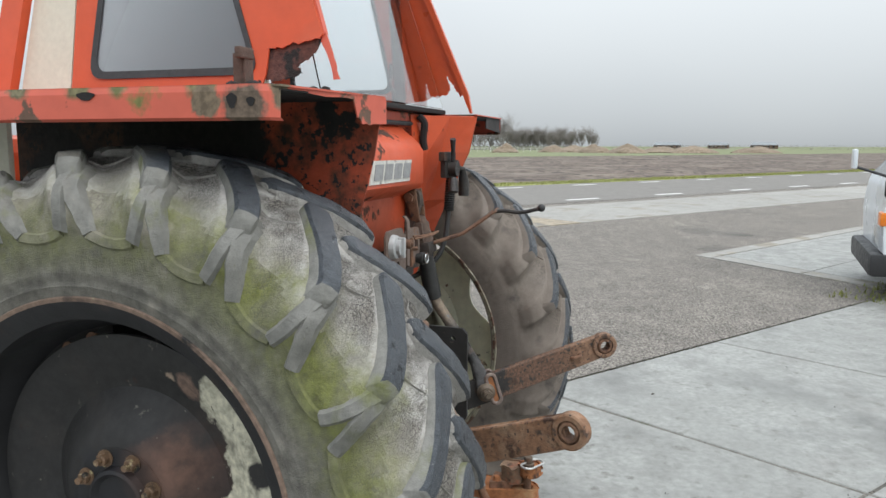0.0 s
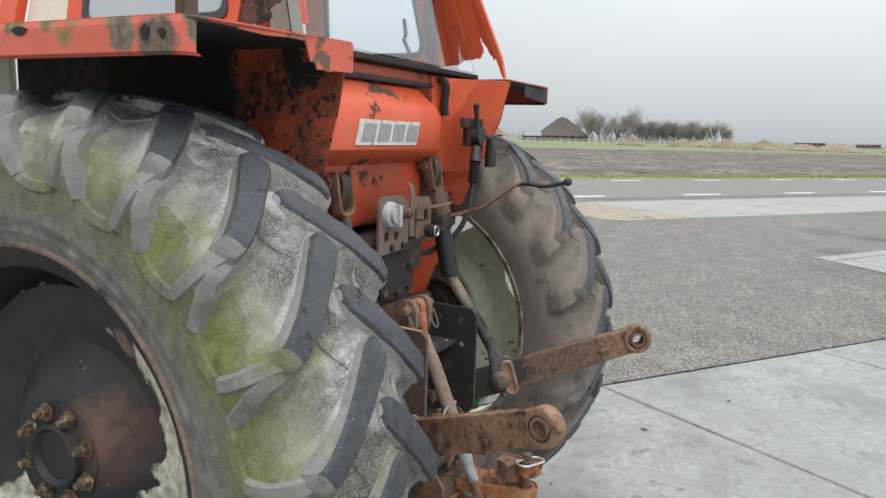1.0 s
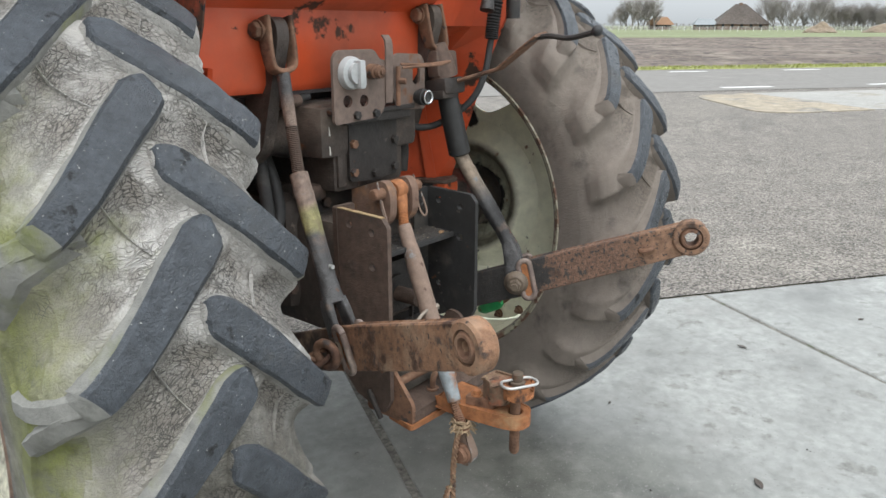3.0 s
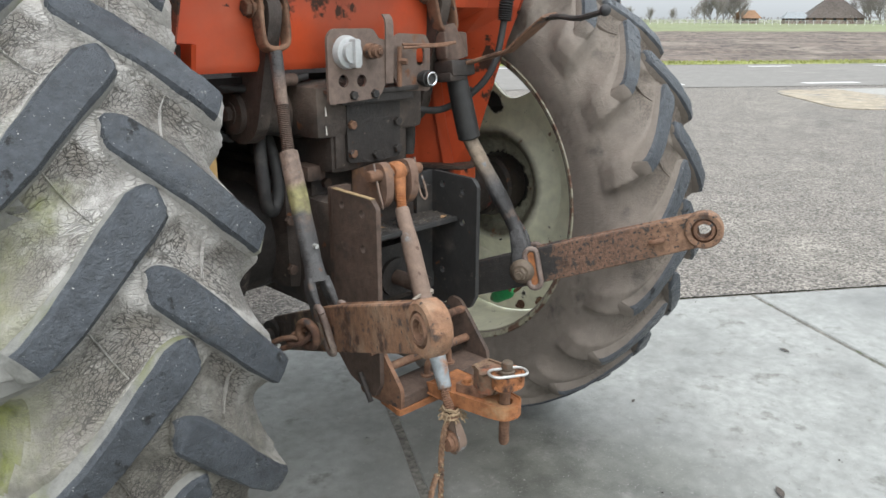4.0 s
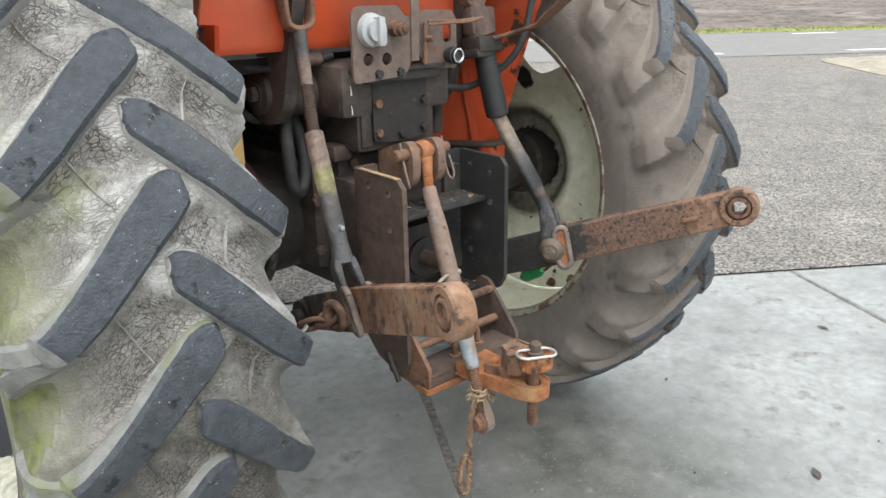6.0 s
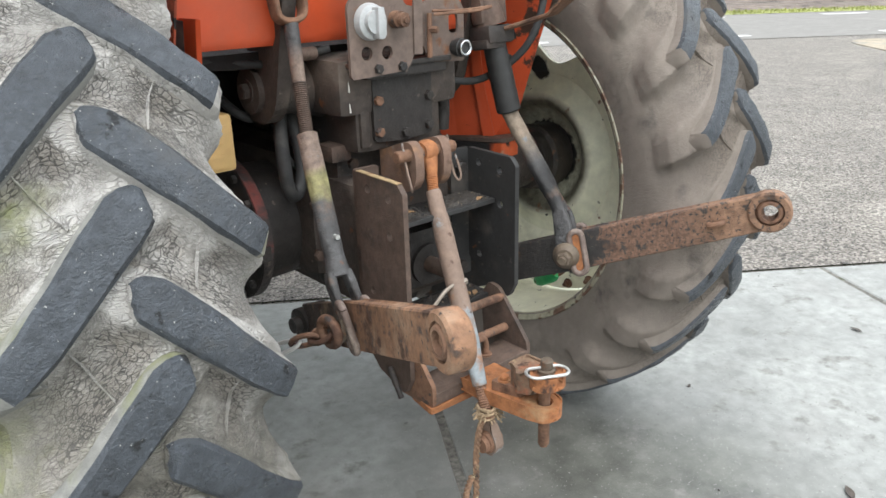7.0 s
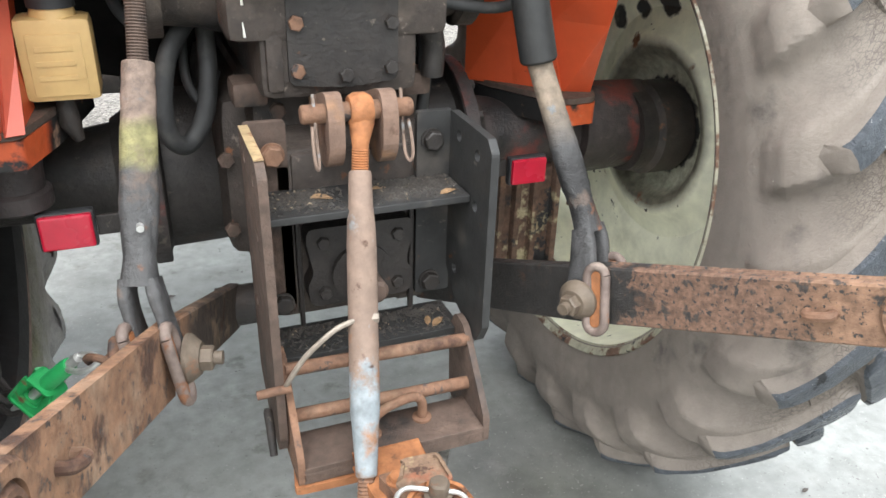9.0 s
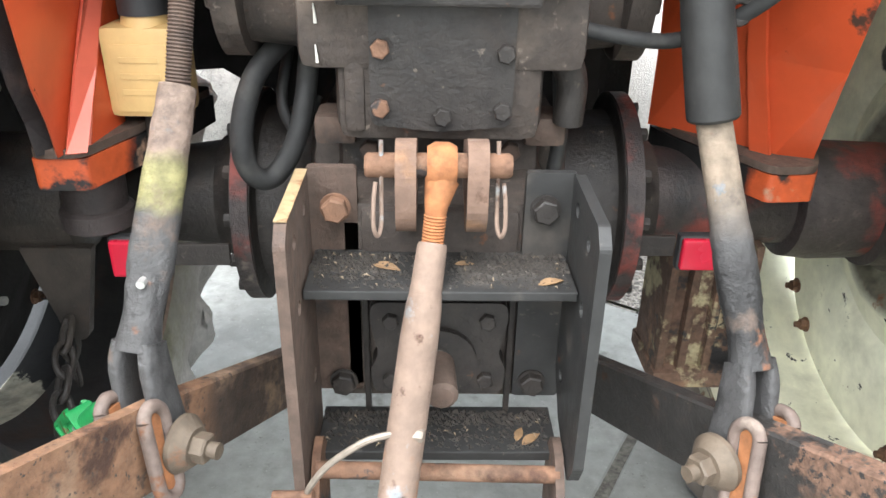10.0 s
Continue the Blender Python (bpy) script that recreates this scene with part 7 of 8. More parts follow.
scrap = jagged([(-0.188, 1.84), (-0.186, 1.752), (-0.21, 1.748), (-0.26, 1.756), (-0.288, 1.766), (-0.278, 1.783), (-0.29, 1.797), (-0.304, 1.80), (-0.326, 1.821), (-0.337, 1.852), (-0.30, 1.86)], 0.006, 0.0025, 9)
side_sheet("rotten_corner", scrap, -1, rotten, "brown rotten corner sheet", (), 0.004, -0.005)
side_sheet("torn_strip", jagged([(-0.347, 1.868), (-0.328, 1.855), (-0.35, 1.82), (-0.377, 1.75), (-0.392, 1.747), (-0.37, 1.815)], 0.012, 0.002, 12), -1, faded, "torn strip of sheet metal", (), 0.004, -0.006)
part("hinge_bracket", box((-0.80, -0.297, 1.705), (-0.765, -0.291, 1.79), 0.002, bm=box((-0.80, -0.291, 1.705), (-0.795, -0.267, 1.785), 0.002, bm=box((-0.82, -0.3, 1.772), (-0.765, -0.284, 1.797), 0.004))), cast_brown, tractor, "brown bent steel bracket on the fender")
part("rag", tube(smooth_path([(-0.83, -0.27, 1.707), (-0.78, -0.31, 1.712), (-0.70, -0.33, 1.708), (-0.62, -0.36, 1.71), (-0.57, -0.38, 1.714)], 5), [0.012 + 0.005 * math.sin(k * 1.7) for k in range(21)], 8), dull_black, tractor, "black tangled cable on the fender", smooth=True)
glass_pane = part("rear_window", sheet(((-0.50, -0.325, 1.725), (0.53, -0.325, 1.725), (0.42, -0.12, 2.42), (-0.40, -0.12, 2.42)), 0.004), pane_mat, tractor, "clear rear window pane")
glass_pane.visible_shadow = False
part("hanging_wire", tube(smooth_path([(0.10, -0.28, 1.85), (0.13, -0.27, 1.81), (0.12, -0.27, 1.79), (0.15, -0.27, 1.76), (0.15, -0.27, 1.72)], 5), 0.006, 7), rotten, tractor, "rusty hanging wire", smooth=True)
part("cab_roof", box((-0.48, -0.22, 2.44), (0.50, 0.62, 2.50), 0.03), cream_panel, tractor, "pale cab roof")
part("engine_hood", box((-0.32, 0.98, 0.95), (0.32, 2.6, 1.62), 0.06), orange, tractor, "orange engine hood")
part("front_axle", box((-0.75, 2.0, 0.42), (0.75, 2.16, 0.56), 0.02, bm=box((-0.2, 0.9, 0.6), (0.2, 2.5, 1.0), 0.03)), cast, tractor, "dark front axle beam and engine block", smooth=True)
for s in (-1, 1):
    part("front_tyre", lathe([(-0.12, 0.28), (-0.14, 0.36), (-0.14, 0.44), (-0.11, 0.485), (0, 0.495), (0.11, 0.485), (0.14, 0.44), (0.14, 0.36), (0.12, 0.28)], Matrix.Translation((s * 0.82, 2.08, 0.49)), 56, closed=True), rubber, tractor, "worn front tyre", smooth=True)
    part("front_rim", lathe([(s * 0.02, 0.0), (s * 0.02, 0.2), (s * 0.1, 0.27), (s * 0.12, 0.285), (-s * 0.12, 0.285)], Matrix.Translation((s * 0.82, 2.08, 0.49)), 40), cream, tractor, smooth=True)

# levers on the right support
part("lever_bracket", box((0.345, -0.40, 1.47), (0.44, -0.375, 1.55), 0.006), cast, tractor, "black lever bracket")
part("lever", tube([(0.385, -0.41, 1.50), (0.36, -0.42, 1.56), (0.34, -0.425, 1.61)], [0.009, 0.007, 0.011], 10), black_plastic, tractor, "short black control lever", smooth=True)
part("lever_hub", tube([(0.385, -0.39, 1.505), (0.385, -0.43, 1.505)], 0.03, 18, tube([(0.36, -0.42, 1.47), (0.345, -0.425, 1.42)], [0.014, 0.02], 12)), cast, tractor, "round lever hub", smooth=True)
part("lever_grip", tube([(0.40, -0.415, 1.51), (0.45, -0.43, 1.50), (0.46, -0.432, 1.45), (0.46, -0.432, 1.40)], [0.01, 0.011, 0.02, 0.02], 12), cast, tractor, "dark drooping grip", smooth=True)
part("lever_recess", box((0.31, -0.402, 1.532), (0.455, -0.38, 1.564), 0.004), dull_black, tractor, "black slotted plate behind the lever")
pts = smooth_path([(0.428, -0.383, 1.345), (0.432, -0.3835, 1.38), (0.44, -0.385, 1.43), (0.45, -0.388, 1.49)], 12)
part("ribbed_boot", tube(pts, [0.021 if k % 2 else 0.0165 for k in range(len(pts))], 12), hose_mat, tractor, "ribbed rubber cable boot")
# grit and dry leaves on the shelves
leaf_mat = material("dry_leaf", (0.27, 0.165, 0.085), 0.7, grain=0.2, bump=0.2)
grit_mat = material("dark_grit", (0.05, 0.042, 0.035), 0.9, grain=0.4, grain_scale=300, bump=0.4, spots=(((0.45, 0.42, 0.36), 160, 0.68, 0.03, 4, 0.9),))


def leaf(x, y, z, turn, size, mat=leaf_mat, label="curled dry brown leaf"):
    bm = bmesh.new()
    n = 8
    left, right = [], []
    for k in range(n + 1):
        t = k / n
        w = 0.2 * math.sin(math.pi * t ** 0.8) * size
        zz = 0.10 * size * math.sin(math.pi * t)
        left.append(bm.verts.new((t * size - size / 2, w, zz * 0.4 + w * 0.25)))
        right.append(bm.verts.new((t * size - size / 2, -w * 0.9, zz * 0.4 + w * 0.1)))
    mid = [bm.verts.new((k / n * size - size / 2, 0, 0.04 * size * math.sin(math.pi * k / n))) for k in range(n + 1)]
    for k in range(n):
        bm.faces.new((left[k], mid[k], mid[k + 1], left[k + 1]))
        bm.faces.new((mid[k], right[k], right[k + 1], mid[k + 1]))
    bmesh.ops.transform(bm, matrix=pose(x, y, z, 0, 0, turn), verts=bm.verts)
    bmesh.ops.remove_doubles(bm, verts=bm.verts, dist=1e-5)
    bmesh.ops.solidify(bm, geom=bm.faces[:], thickness=0.0008)
    return tagged(part("dry_leaf", bm, mat), label + (" on the hitch shelf" if z > 0.1 else " on the concrete"), "leaf", "dry leaves")


for x, y, z, a, size in ((-0.065, -0.41, 0.859, -25, 0.04), (0.13, -0.445, 0.859, 20, 0.034), (0.03, -0.40, 0.859, 0, 0.025), (0.125, -0.43, 0.611, 40, 0.035), (0.11, -0.42, 0.611, 70, 0.03)):
    leaf(x, y, z, a, size)
dark_leaf = material("dark_wet_leaf", (0.06, 0.045, 0.035), 0.6, grain=0.2)
for x, y, a, size in ((0.865, -1.135, 40, 0.06), (-0.32, 0.9, 20, 0.06), (1.053, -0.529, 10, 0.025), (1.9, -0.75, 80, 0.05), (2.6, -1.1, -30, 0.04)):
    leaf(x, y, 0.002, a, size, dark_leaf, "small dark dead leaf")


def grit(name, spots, label, seed):
    rnd_ = random.Random(seed)
    verts, faces = [], []
    for x0, x1, y0, y1, z, count, small, large in spots:
        for _ in range(count):
            x, y, r = rnd_.uniform(x0, x1), rnd_.uniform(y0, y1), rnd_.uniform(small, large) * rnd_.uniform(0.5, 1)
            i = len(verts)
            verts += [(x - r, y, z), (x + r * .6, y - r * .8, z), (x + r * .5, y + r, z), (x + rnd_.uniform(-.3, .3) * r, y, z + r * rnd_.uniform(.5, 1.2))]
            faces += [(i, i + 1, i + 3), (i + 1, i + 2, i + 3), (i + 2, i, i + 3)]
    me = bpy.data.meshes.new(name)
    me.from_pydata(verts, [], faces)
    me.materials.append(grit_mat)
    return tagged(new(name, me), label, "grit", kind="stuff")


grit("shelf_grit", [(-0.15, 0.15, -0.46, -0.375, 0.858, 900, 0.001, 0.004), (-0.15, -0.05, -0.44, -0.375, 0.858, 160, 0.002, 0.006), (0.02, 0.15, -0.45, -0.375, 0.858, 200, 0.002, 0.006),
                    (-0.15, 0.15, -0.45, -0.375, 0.61, 800, 0.001, 0.0045), (-0.155, -0.06, -0.42, -0.372, 0.858, 260, 0.003, 0.008), (0.03, 0.155, -0.42, -0.372, 0.858, 300, 0.003, 0.008), (-0.155, 0.155, -0.4, -0.372, 0.61, 400, 0.003, 0.008)], "dark grit and chaff lying on the hitch shelves", 8)
def chaff(name, areas, label, seed):
    """Thin pale slivers of straw and chips lying about."""
    rnd_ = random.Random(seed)
    verts, faces = [], []
    for x0, x1, y0, y1, z, count, long_ in areas:
        for _ in range(count):
            x, y, a, l_ = rnd_.uniform(x0, x1), rnd_.uniform(y0, y1), rnd_.uniform(0, 6.28), long_ * rnd_.uniform(0.4, 1.0)
            dx, dy, w_ = math.cos(a) * l_ / 2, math.sin(a) * l_ / 2, rnd_.uniform(0.0006, 0.0014)
            h = rnd_.uniform(0.0015, 0.006)
            i = len(verts)
            verts += [(x - dx, y - dy, z + 0.001), (x + dy / l_ * w_ * 2, y - dx / l_ * w_ * 2, z + h), (x + dx, y + dy, z + 0.0015), (x - dy / l_ * w_ * 2, y + dx / l_ * w_ * 2, z + h * 0.7)]
            faces += [(i, i + 1, i + 2, i + 3)]
    me = bpy.data.meshes.new(name)
    me.from_pydata(verts, [], faces)
    me.materials.append(material("pale_chaff", (0.26, 0.2, 0.135), 0.9, grain=0.3, grain_scale=120, bump=0.2))
    return tagged(new(name, me), label, "chaff", kind="stuff")


chaff("shelf_chaff", [(-0.15, 0.15, -0.46, -0.375, 0.859, 40, 0.012), (-0.15, 0.15, -0.45, -0.375, 0.611, 36, 0.012)], "pale bits of straw and chips on the hitch shelves", 12)
rnd = random.Random(21)
spots = []
for k in range(160):
    e_, m_ = rnd.uniform(-4, 5), rnd.uniform(-5, 0)
    p = yard(e_, m_)
    spots.append((p.x - 0.02, p.x + 0.02, p.y - 0.02, p.y + 0.02, 0.0, 2, 0.002, 0.006))
for k in range(260):
    p = yard(rnd.uniform(-4, 5), rnd.choice((0.0, -2.0)) + rnd.uniform(-0.02, 0.03))
    spots.append((p.x - 0.03, p.x + 0.03, p.y - 0.03, p.y + 0.03, -0.004, 4, 0.003, 0.01))
grit("yard_grit", spots, "crumbs and specks of dirt scattered on the concrete", 9)
rnd = random.Random(4)
spots = []
for k in range(900):
    p = yard(rnd.uniform(-2, 7), rnd.uniform(0.03, 5))
    spots.append((p.x - 0.1, p.x + 0.1, p.y - 0.1, p.y + 0.1, -0.003, 9, 0.004, 0.011))
gravel = grit("tarmac_gravel", spots, "pale loose gravel bedded in the tarmac", 10)
gravel.data.materials[0] = material("pale_gravel", (0.36, 0.34, 0.31), 0.9, grain=0.4, grain_scale=160, bump=0.3)

# ---- the far side of the field ----
# bark tone lightened: the haze over the field is mixed into it
bark = material("hazy_tree_bark", (0.32, 0.295, 0.275), 0.95, grain=0.2, grain_scale=3, bump=0.3)
thatch = material("thatched_roof", (0.1, 0.082, 0.07), 0.95, grain=0.2, grain_scale=2, bump=0.5, bump_scale=6)
brick_far = material("far_brick_wall", (0.2, 0.13, 0.1), 0.9, grain=0.15, grain_scale=3)
tile_roof = material("orange_tile_roof", (0.26, 0.15, 0.085), 0.9, grain=0.15, grain_scale=4)
shed_grey = material("grey_shed_roof", (0.24, 0.26, 0.27), 0.7, grain=0.1, grain_scale=3)
white_far = material("white_fence_paint", (0.7, 0.7, 0.68), 0.7, grain=0.05)
window_dark = material("dark_window", (0.03, 0.035, 0.04), 0.2, grain=0.1)
sand = material("heap_of_earth", (0.25, 0.195, 0.14), 0.95, grain=0.2, grain_scale=2, bump=0.6, bump_scale=4)


def far(angle, d, z=0.0):
    """A place at a bearing in degrees from the x axis, d metres from the yard."""
    return Vector((-1.7 + d * math.cos(radians(angle)), -1.5 + d * math.sin(radians(angle)), z))


def bare_tree(name, height, seed, spread):
    rnd_ = random.Random(seed)
    verts, faces, trunk_faces = [], [], []

    def limb(p, way_, length, r, level):
        segs = 3 if level < 3 else 2
        prev, side = None, way_.orthogonal().normalized()
        for k in range(segs + 1):
            rr = r * (1 - 0.55 * k / segs)
            up = way_.cross(side)
            i = len(verts)
            verts.extend([tuple(p + (side * math.cos(a) + up * math.sin(a)) * rr) for a in (0, 2.09, 4.19)])
            if prev is not None:
                for j in range(3):
                    (faces if level else trunk_faces).append((prev + j, prev + (j + 1) % 3, i + (j + 1) % 3, i + j))
            prev = i
            if k < segs:
                way_ = (way_ + Vector((rnd_.uniform(-.16, .16), rnd_.uniform(-.16, .16), rnd_.uniform(-.02, .14)))).normalized()
                p = p + way_ * (length / segs)
                if level < 4:
                    for _ in range(3 if level in (1, 2) else 2):
                        if rnd_.random() < 0.85:
                            out2 = Vector((rnd_.uniform(-1, 1), rnd_.uniform(-1, 1), rnd_.uniform(0.0, 0.7))).normalized()
                            limb(p, (way_ * 0.8 + out2 * spread).normalized(), length * rnd_.uniform(0.5, 0.72) * (1.25 if level == 0 else 1.0), rr * 0.58, level + 1)
        if level < 4:
            limb(p, (way_ + Vector((rnd_.uniform(-.3, .3), rnd_.uniform(-.3, .3), 0.1))).normalized(), length * 0.62, r * 0.45, level + 1)

    limb(Vector((0, 0, -0.3)), Vector((rnd_.uniform(-.06, .06), rnd_.uniform(-.06, .06), 1)).normalized(), height * 0.36, height * 0.019, 0)
    pair = []
    for kind_, some in (("trunk", trunk_faces), (name, faces)):
        me = bpy.data.meshes.new(kind_)
        used = sorted({i for f in some for i in f})
        at = {i: k for k, i in enumerate(used)}
        me.from_pydata([verts[i] for i in used], [], [[at[i] for i in f] for f in some])
        me.materials.append(bark)
        pair.append(me)
    return pair


tree_meshes = [bare_tree("branches", 10.0, k, 0.75 + 0.1 * (k % 3)) for k in range(5)]


def tree(angle, d, size, k, label, group):
    t = thing("tree", label, "tree", group, far(angle, d))
    for name, me in zip(("trunk", "crown"), tree_meshes[k % 5]):
        ob = new(name, me)
        ob.parent = t
        ob.scale = (size, size, size)
        ob.rotation_euler = (0, 0, k * 1.3)
    return t


rnd = random.Random(7)
for k in range(30):
    tree(7.8 + k * 0.157 + rnd.uniform(-.05, .05), 300 + rnd.uniform(-6, 6), rnd.uniform(0.78, 1.1), k, "bare winter tree in a dense row beyond the field", "row of bare trees")
for a, sz in ((16.97, 0.95), (16.15, 1.3), (15.75, 1.15), (15.2, 1.2), (14.8, 0.8), (14.45, 1.1), (14.0, 0.7), (13.05, 1.38), (13.35, 1.1), (12.7, 0.9), (7.2, 0.85), (6.6, 0.9), (6.2, 0.7)):
    tree(a, 300 + rnd.uniform(-10, 10), sz * 1.18, rnd.randrange(9), "slender bare tree standing loosely beyond the field", "loose bare trees")
for a, sz in ((23.6, 1.2), (23.9, 1.3), (24.3, 1.3), (24.7, 1.35), (25.1, 1.25), (25.5, 1.2), (25.9, 1.0), (26.5, 0.8), (28.0, 0.6), (29.5, 0.65), (31, 0.7)):
    tree(a, 290 + rnd.uniform(-10, 10), sz * 1.05, rnd.randrange(9), "bare winter tree beside the farm", "trees by the farm")


def hedge(a0, a1, d, h, seed, label):
    rnd_ = random.Random(seed)
    verts, faces = [], []
    for _ in range(2600):
        p = far(rnd_.uniform(a0, a1), d + rnd_.uniform(-3, 3), 0)
        r = rnd_.uniform(0.1, 0.45)
        c = p + Vector((0, 0, h * rnd_.random() ** 1.3))
        i = len(verts)
        verts += [tuple(c + Vector((rnd_.uniform(-r, r), rnd_.uniform(-r, r), rnd_.uniform(-r, r)))) for _ in range(3)]
        faces.append((i, i + 1, i + 2))
    me = bpy.data.meshes.new("hedge")
    me.from_pydata(verts, [], faces)
    me.materials.append(bark)
    return tagged(new("hedge", me), label, "hedge", kind="stuff")


hedge(7.5, 17.0, 296, 2.6, 3, "brown leafless undergrowth below the trees")
hedge(19, 33, 300, 2.0, 4, "brown leafless hedge by the farm")
hedge(-14, 5.0, 420, 2.2, 5, "low brown hedge on the horizon")

farm = thing("farmhouse", "large farmhouse under a steep dark pyramid roof", "farmhouse", at=far(18.0, 300))
turn = radians(18 + 12)


def house(parent, at, turn_, lx, ly, wall, ridge, roof_mat, wall_mat, ridge_len):
    rot = Matrix.Translation(at) @ Matrix.Rotation(turn_, 4, "Z")
    rel = Matrix.Translation(-parent.location)
    part("wall", box((-lx / 2, -ly / 2, -0.2), (lx / 2, ly / 2, wall), 0, rel @ rot), wall_mat, parent)
    bm = bmesh.new()
    o = 0.7
    base = [bm.verts.new((sx * (lx / 2 + o), sy * (ly / 2 + o), wall - 0.35)) for sx, sy in ((-1, -1), (1, -1), (1, 1), (-1, 1))]
    top = [bm.verts.new((0, -ridge_len / 2, ridge)), bm.verts.new((0, ridge_len / 2, ridge))]
    bm.faces.new(base)
    bm.faces.new((base[0], base[1], top[0]))
    bm.faces.new((base[1], base[2], top[1], top[0]))
    bm.faces.new((base[2], base[3], top[1]))
    bm.faces.new((base[3], base[0], top[0], top[1]))
    bmesh.ops.transform(bm, matrix=rel @ rot, verts=bm.verts)
    part("roof", bm, roof_mat, parent)
    for k in range(5):
        y = -ly / 2 + ly * (k + 0.7) / 5.4
        part("window", box((-lx / 2 - 0.05, y, 0.8), (-lx / 2 + 0.02, y + 0.9, 2.0), 0, rel @ rot), window_dark, parent)


house(farm, far(18.0, 300), turn, 14, 17, 2.2, 8.8, thatch, brick_far, 3.5)
part("chimney", box((-0.5, -0.5, 7.4), (0.5, 0.5, 9.2), 0, Matrix.Translation(far(18.0, 300) - farm.location) @ Matrix.Rotation(turn, 4, "Z")), brick_far, farm)
shed = thing("barn", "low grey roofed barn beside the farmhouse", "barn", at=far(20.2, 296))
house(shed, far(20.2, 296), turn, 7, 7, 2.0, 3.9, shed_grey, brick_far, 5)
cottage = thing("cottage", "small cottage with an orange tiled roof", "cottage", at=far(23.2, 295))
house(cottage, far(23.2, 295), turn + 0.5, 5, 6.5, 2.0, 4.4, tile_roof, brick_far, 6)
for a, d, lx, ly in ((-5.5, 520, 12, 16), (-2.5, 560, 10, 14), (1.0, 540, 10, 18)):
    s_ = thing("far_shed", "long low grey farm shed on the horizon", "shed", "sheds on the horizon", far(a, d))
    house(s_, far(a, d), radians(a), lx, ly, 2.6, 4.6, shed_grey, brick_far, ly * 0.8)


def heap(angle, d, r, h, seed):
    bm = bmesh.new()
    bmesh.ops.create_icosphere(bm, subdivisions=4, radius=1.0)
    for v in bm.verts:
        nz = noise.noise(v.co * 2.0 + Vector((seed, 0, 0))) * 0.35 + noise.noise(v.co * 6 + Vector((seed, 3, 0))) * 0.12
        rad = (v.co.x ** 2 + v.co.y ** 2) ** 0.5
        v.co.z = max(-0.2, (1 - rad ** 1.2) * (1 + nz)) * h if v.co.z > 0 else -0.2
        v.co.x *= r * (1 + nz * .4)
        v.co.y *= r * (1.2 + nz * .4)
    ob = part("earth_mound", bm, sand, smooth=True)
    ob.location = far(angle, d)
    return tagged(ob, "brown mound of bare earth at the edge of the field", "mound", "earth mounds")


for k, (a, d, r, h) in enumerate(((12.9, 190, 3.0, 2.3), (9.3, 200, 3.5, 1.9), (7.9, 205, 6.5, 1.7), (6.2, 190, 4, 2.1), (3.9, 180, 4, 2.0), (1.5, 200, 6, 1.6), (-0.8, 190, 5, 1.9), (-5, 200, 5, 1.7))):
    heap(a, d, r, h, k * 5.1)
fence = thing("fence", "long white rail fence before the farm", "fence", at=far(20, 215))
for k in range(40):
    p = far(10 + k * 0.5, 215) - fence.location
    part("post", box((p.x - 0.05, p.y - 0.05, 0), (p.x + 0.05, p.y + 0.05, 1.2)), white_far, fence)
for z in (0.5, 0.8, 1.1):
    part("rail", tube([far(10 + 0.5 * k, 215, z) - fence.location for k in range(40)], 0.04, 4), white_far, fence)

# ---- a van parked past the yard ----
van_paint = material("white_van_paint", (0.72, 0.76, 0.8), 0.3, grain=0.03, grain_scale=6, bump=0.02, coat=0.3)
van_glass = material("dark_van_glass", (0.02, 0.025, 0.03), 0.08, grain=0.05)
amber = material("amber_lamp", (0.8, 0.22, 0.02), 0.25, grain=0.05)
VAN = Matrix.Translation((6.3, -3.22, 0)) @ Matrix.Rotation(radians(-6), 4, "Z")
van = thing("van", "white van parked on the concrete slabs", "van", at=VAN.translation)
VR = Matrix.Rotation(radians(-6), 4, "Z")


def vpart(name, bm, mat, label="", smooth=True, parent=None):
    bmesh.ops.transform(bm, matrix=VR, verts=bm.verts)
    return part(name, bm, mat, parent or van, label, smooth)


side = [(0.0, 0.42), (0.03, 0.9), (-0.02, 1.24), (-0.62, 1.95), (-0.85, 2.08), (-4.7, 2.1), (-4.78, 1.9), (-4.8, 0.4), (-4.2, 0.3), (-0.6, 0.3)]
body = plate(rounded(side, 0.08, 4), 1.85, axes((1.9, 0, 0), (0, 1, 0), (0, 0, 1)) @ Matrix.Diagonal((1, 1, 1, 1)))
for v in body.verts:
    v.co.x -= 1.88
bmesh.ops.recalc_face_normals(body, faces=body.faces)
xs = [v.co.x for v in body.verts]
lo_x = min(xs)
for v in body.verts:
    v.co.x -= lo_x
vpart("body", body, van_paint, "white sheet metal body")
vpart("bumper", box((-0.03, -0.5, 0.26), (1.88, 0.13, 0.5), 0.05), black_plastic, "black plastic bumper")
vpart("indicator", box((-0.01, -0.06, 0.78), (0.22, 0.055, 0.92), 0.02), amber, "amber corner indicator lamp")
vpart("headlight", box((0.06, -0.06, 0.56), (0.5, 0.05, 0.77), 0.03), glass("lamp_glass", (0.9, 0.9, 0.9)), "clear headlight")
vpart("side_glass", plate(rounded([(-0.3, 1.3), (-0.78, 1.88), (-1.6, 1.9), (-1.6, 1.3)], 0.05), 0.02, axes((-0.012, 0, 0), (0, 1, 0), (0, 0, 1))), van_glass, "dark side window")
vpart("windscreen", sheet(((0.1, -0.03, 1.27), (1.78, -0.03, 1.27), (1.68, -0.585, 1.925), (0.2, -0.585, 1.925)), 0.02), van_glass, "dark raked windscreen")
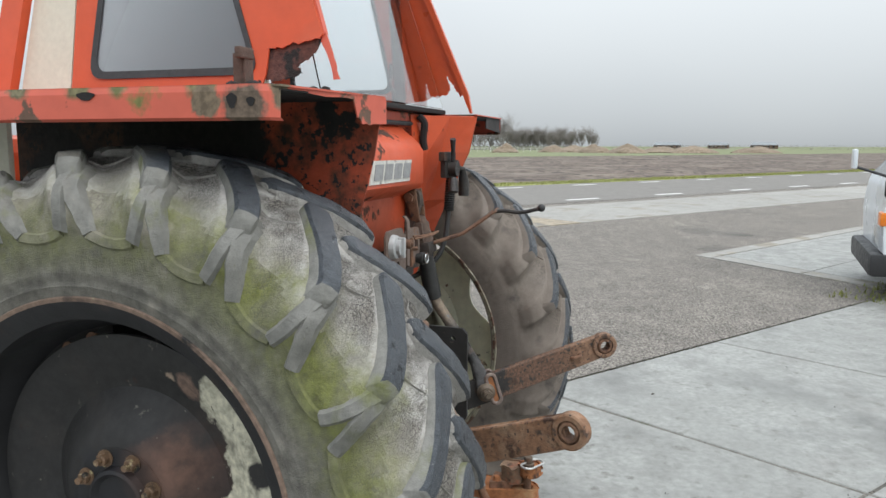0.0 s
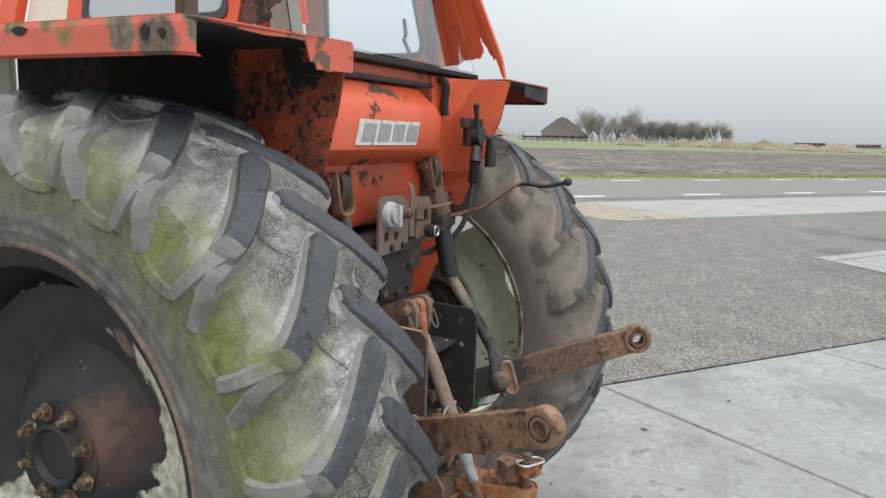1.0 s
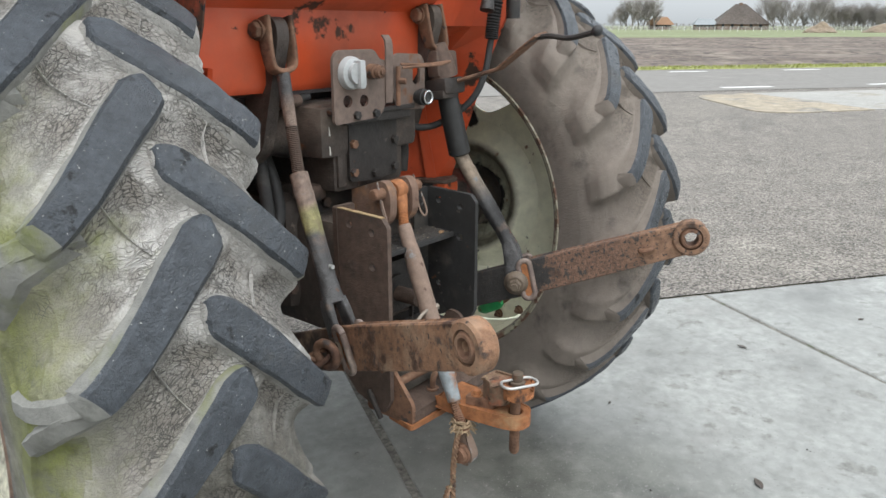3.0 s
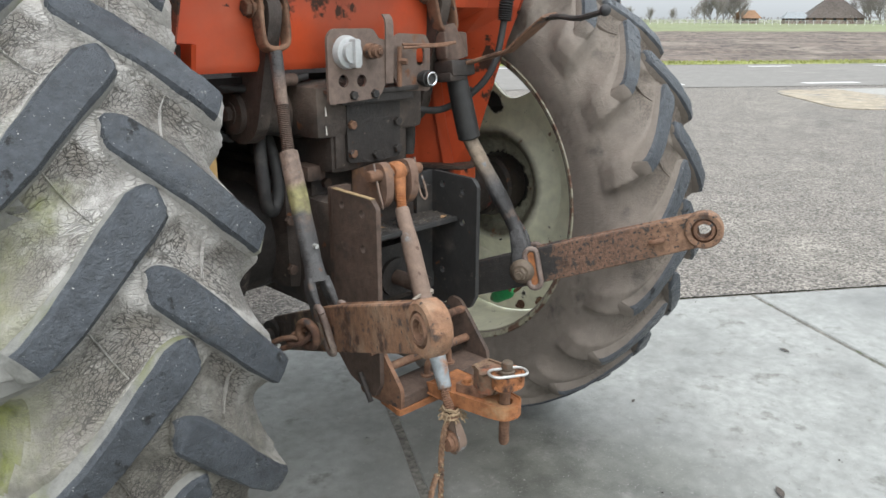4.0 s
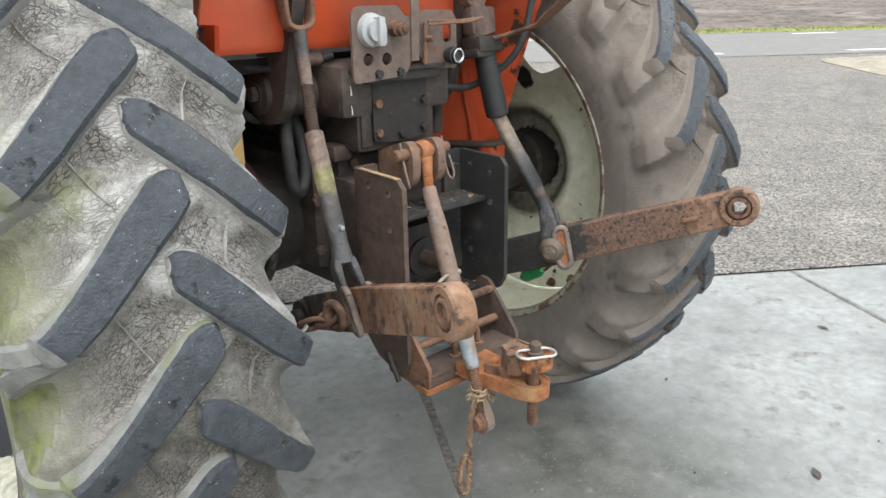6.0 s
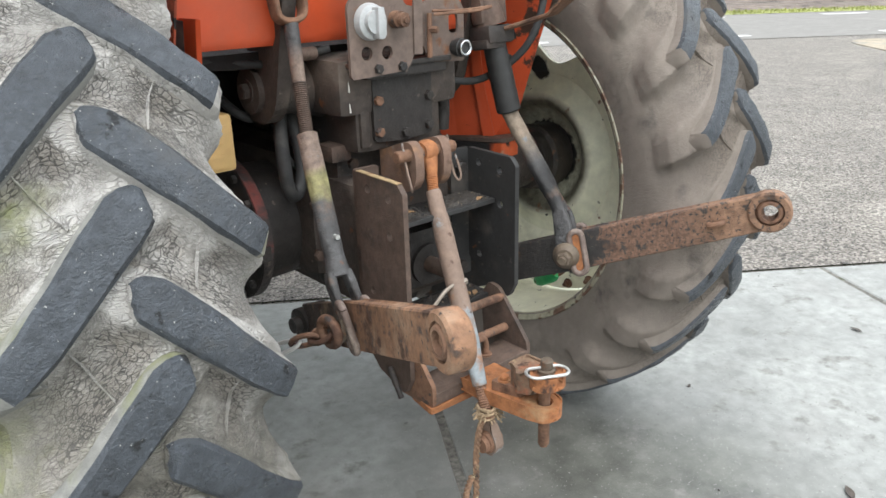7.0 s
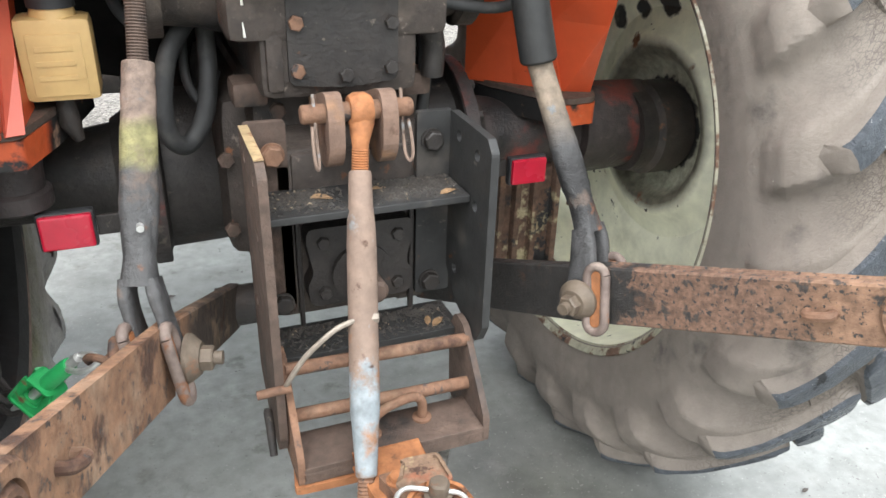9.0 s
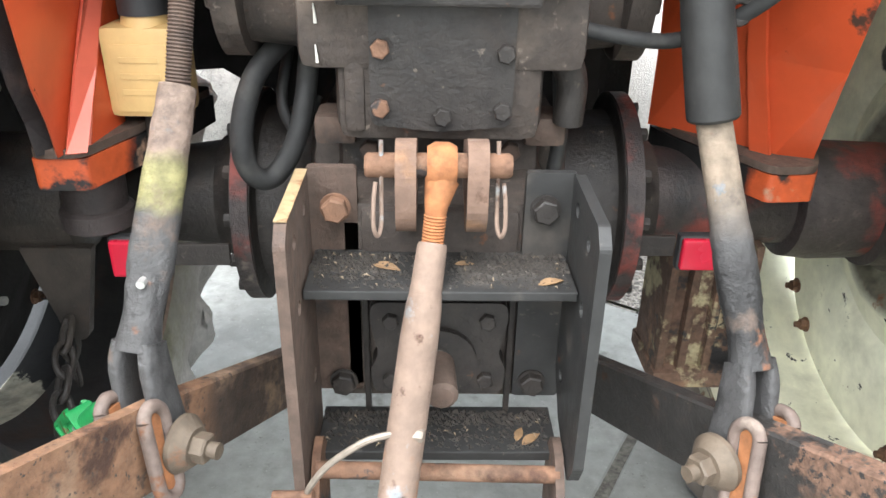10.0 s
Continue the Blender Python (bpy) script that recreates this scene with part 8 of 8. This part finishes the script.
mirror = vpart("mirror", box((0.05, 0.29, 1.36), (0.3, 0.33, 1.56), 0.03), van_paint, "white door mirror on a long arm")
vpart("mirror_arm", tube(smooth_path([(0.06, -0.03, 1.27), (0.08, 0.15, 1.33), (0.14, 0.31, 1.38)], 4), 0.014, 8), black_plastic, "black mirror arm", parent=mirror)
vpart("corner_trim", box((-0.012, -0.09, 1.08), (0.05, 0.035, 1.26), 0.02), black_plastic, "black trim at the foot of the windscreen")
for x in (0.02, 1.65):
    for y in (-0.85, -3.8):
        w_ = vpart("wheel", tube([(x, y, 0.32), (x + 0.2, y, 0.32)], 0.32, 32), hose_mat, "black tyre")
        vpart("hubcap", tube([(x - 0.004, y, 0.32), (x + 0.204, y, 0.32)], 0.19, 24), alu, "grey hubcap", parent=w_)
# ---- the slabs of the yard ----
rnd = random.Random(11)
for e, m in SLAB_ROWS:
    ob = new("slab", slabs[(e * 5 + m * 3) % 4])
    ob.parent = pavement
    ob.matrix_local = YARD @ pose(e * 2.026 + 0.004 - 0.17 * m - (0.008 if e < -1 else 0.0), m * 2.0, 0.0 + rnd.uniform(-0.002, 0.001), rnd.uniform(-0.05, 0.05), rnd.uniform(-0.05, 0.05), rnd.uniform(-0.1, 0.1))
# a second patch of slabs beyond the tarmac, and the strip along the road
patch = [slab_mesh("slab", 1.99, 1.42, concrete, 20 + k, 0.27) for k in range(2)]
edging = [slab_mesh("slab", 0.3, 1.42, strip_mat, 23, 0.27), slab_mesh("slab", 1.99, 0.26, strip_mat, 24, 0.27)]
for j in range(2):
    at_m = 3.0 - 0.28 - (j + 1) * 1.44
    for k in range(5):
        ob = new("slab", patch[(k + j) % 2] if k else edging[0])
        ob.parent = pavement
        ob.matrix_local = YARD @ Matrix.Translation((6.1, 3.0, 0.012)) @ pose(0, 0, 0, 0, 0, 4) @ pose((0.0 if k == 0 else 0.32 + (k - 1) * 2.0) + 0.27 * (at_m - 3.0), at_m - 3.0, 0)
for k in range(4):
    ob = new("slab", edging[1])
    ob.parent = pavement
    ob.matrix_local = YARD @ Matrix.Translation((6.1, 3.0, 0.012)) @ pose(0, 0, 0, 0, 0, 4) @ pose(k * 2.0 - 0.27 * 0.27, -0.27, 0)
strip_mesh = slab_mesh("slab", 4.98, 3.3, strip_mat, 9)
for k in range(14):
    ob = new("slab", strip_mesh)
    ob.parent = strip
    ob.matrix_local = YARD @ pose(8.3 + k * 5.0, 7.25, 0.012)
# its sandy, crumbled end, rounded off
crumbled = material("sandy_crumbled_concrete", (0.33, 0.28, 0.21), 0.9, grain=0.15, grain_scale=30, bump=0.6, bump_scale=50, cells=(9, 0.16),
                    spots=(((0.24, 0.225, 0.2), 1.6, 0.52, 0.1, 3, 0.9), ((0.2, 0.17, 0.13), 7, 0.6, 0.08, 6, 0.9)))
end_line = rounded([(-2.3, -0.12), (0.0, -0.02), (0.0, 3.3), (-1.5, 3.2)], [0.9, 0, 0, 0.9], 10)
end_line = [(p.x + 0.05 * noise.noise(Vector((p.x * 2, p.y * 2, 3))), p.y + 0.05 * noise.noise(Vector((p.x * 2, p.y * 2, 8)))) for p in end_line]
ob = part("slab", plate(end_line, 0.04, Matrix.Identity(4)), crumbled, strip, "sandy crumbled rounded end of the strip")
ob.matrix_local = YARD @ pose(8.28, 7.25, -0.03)
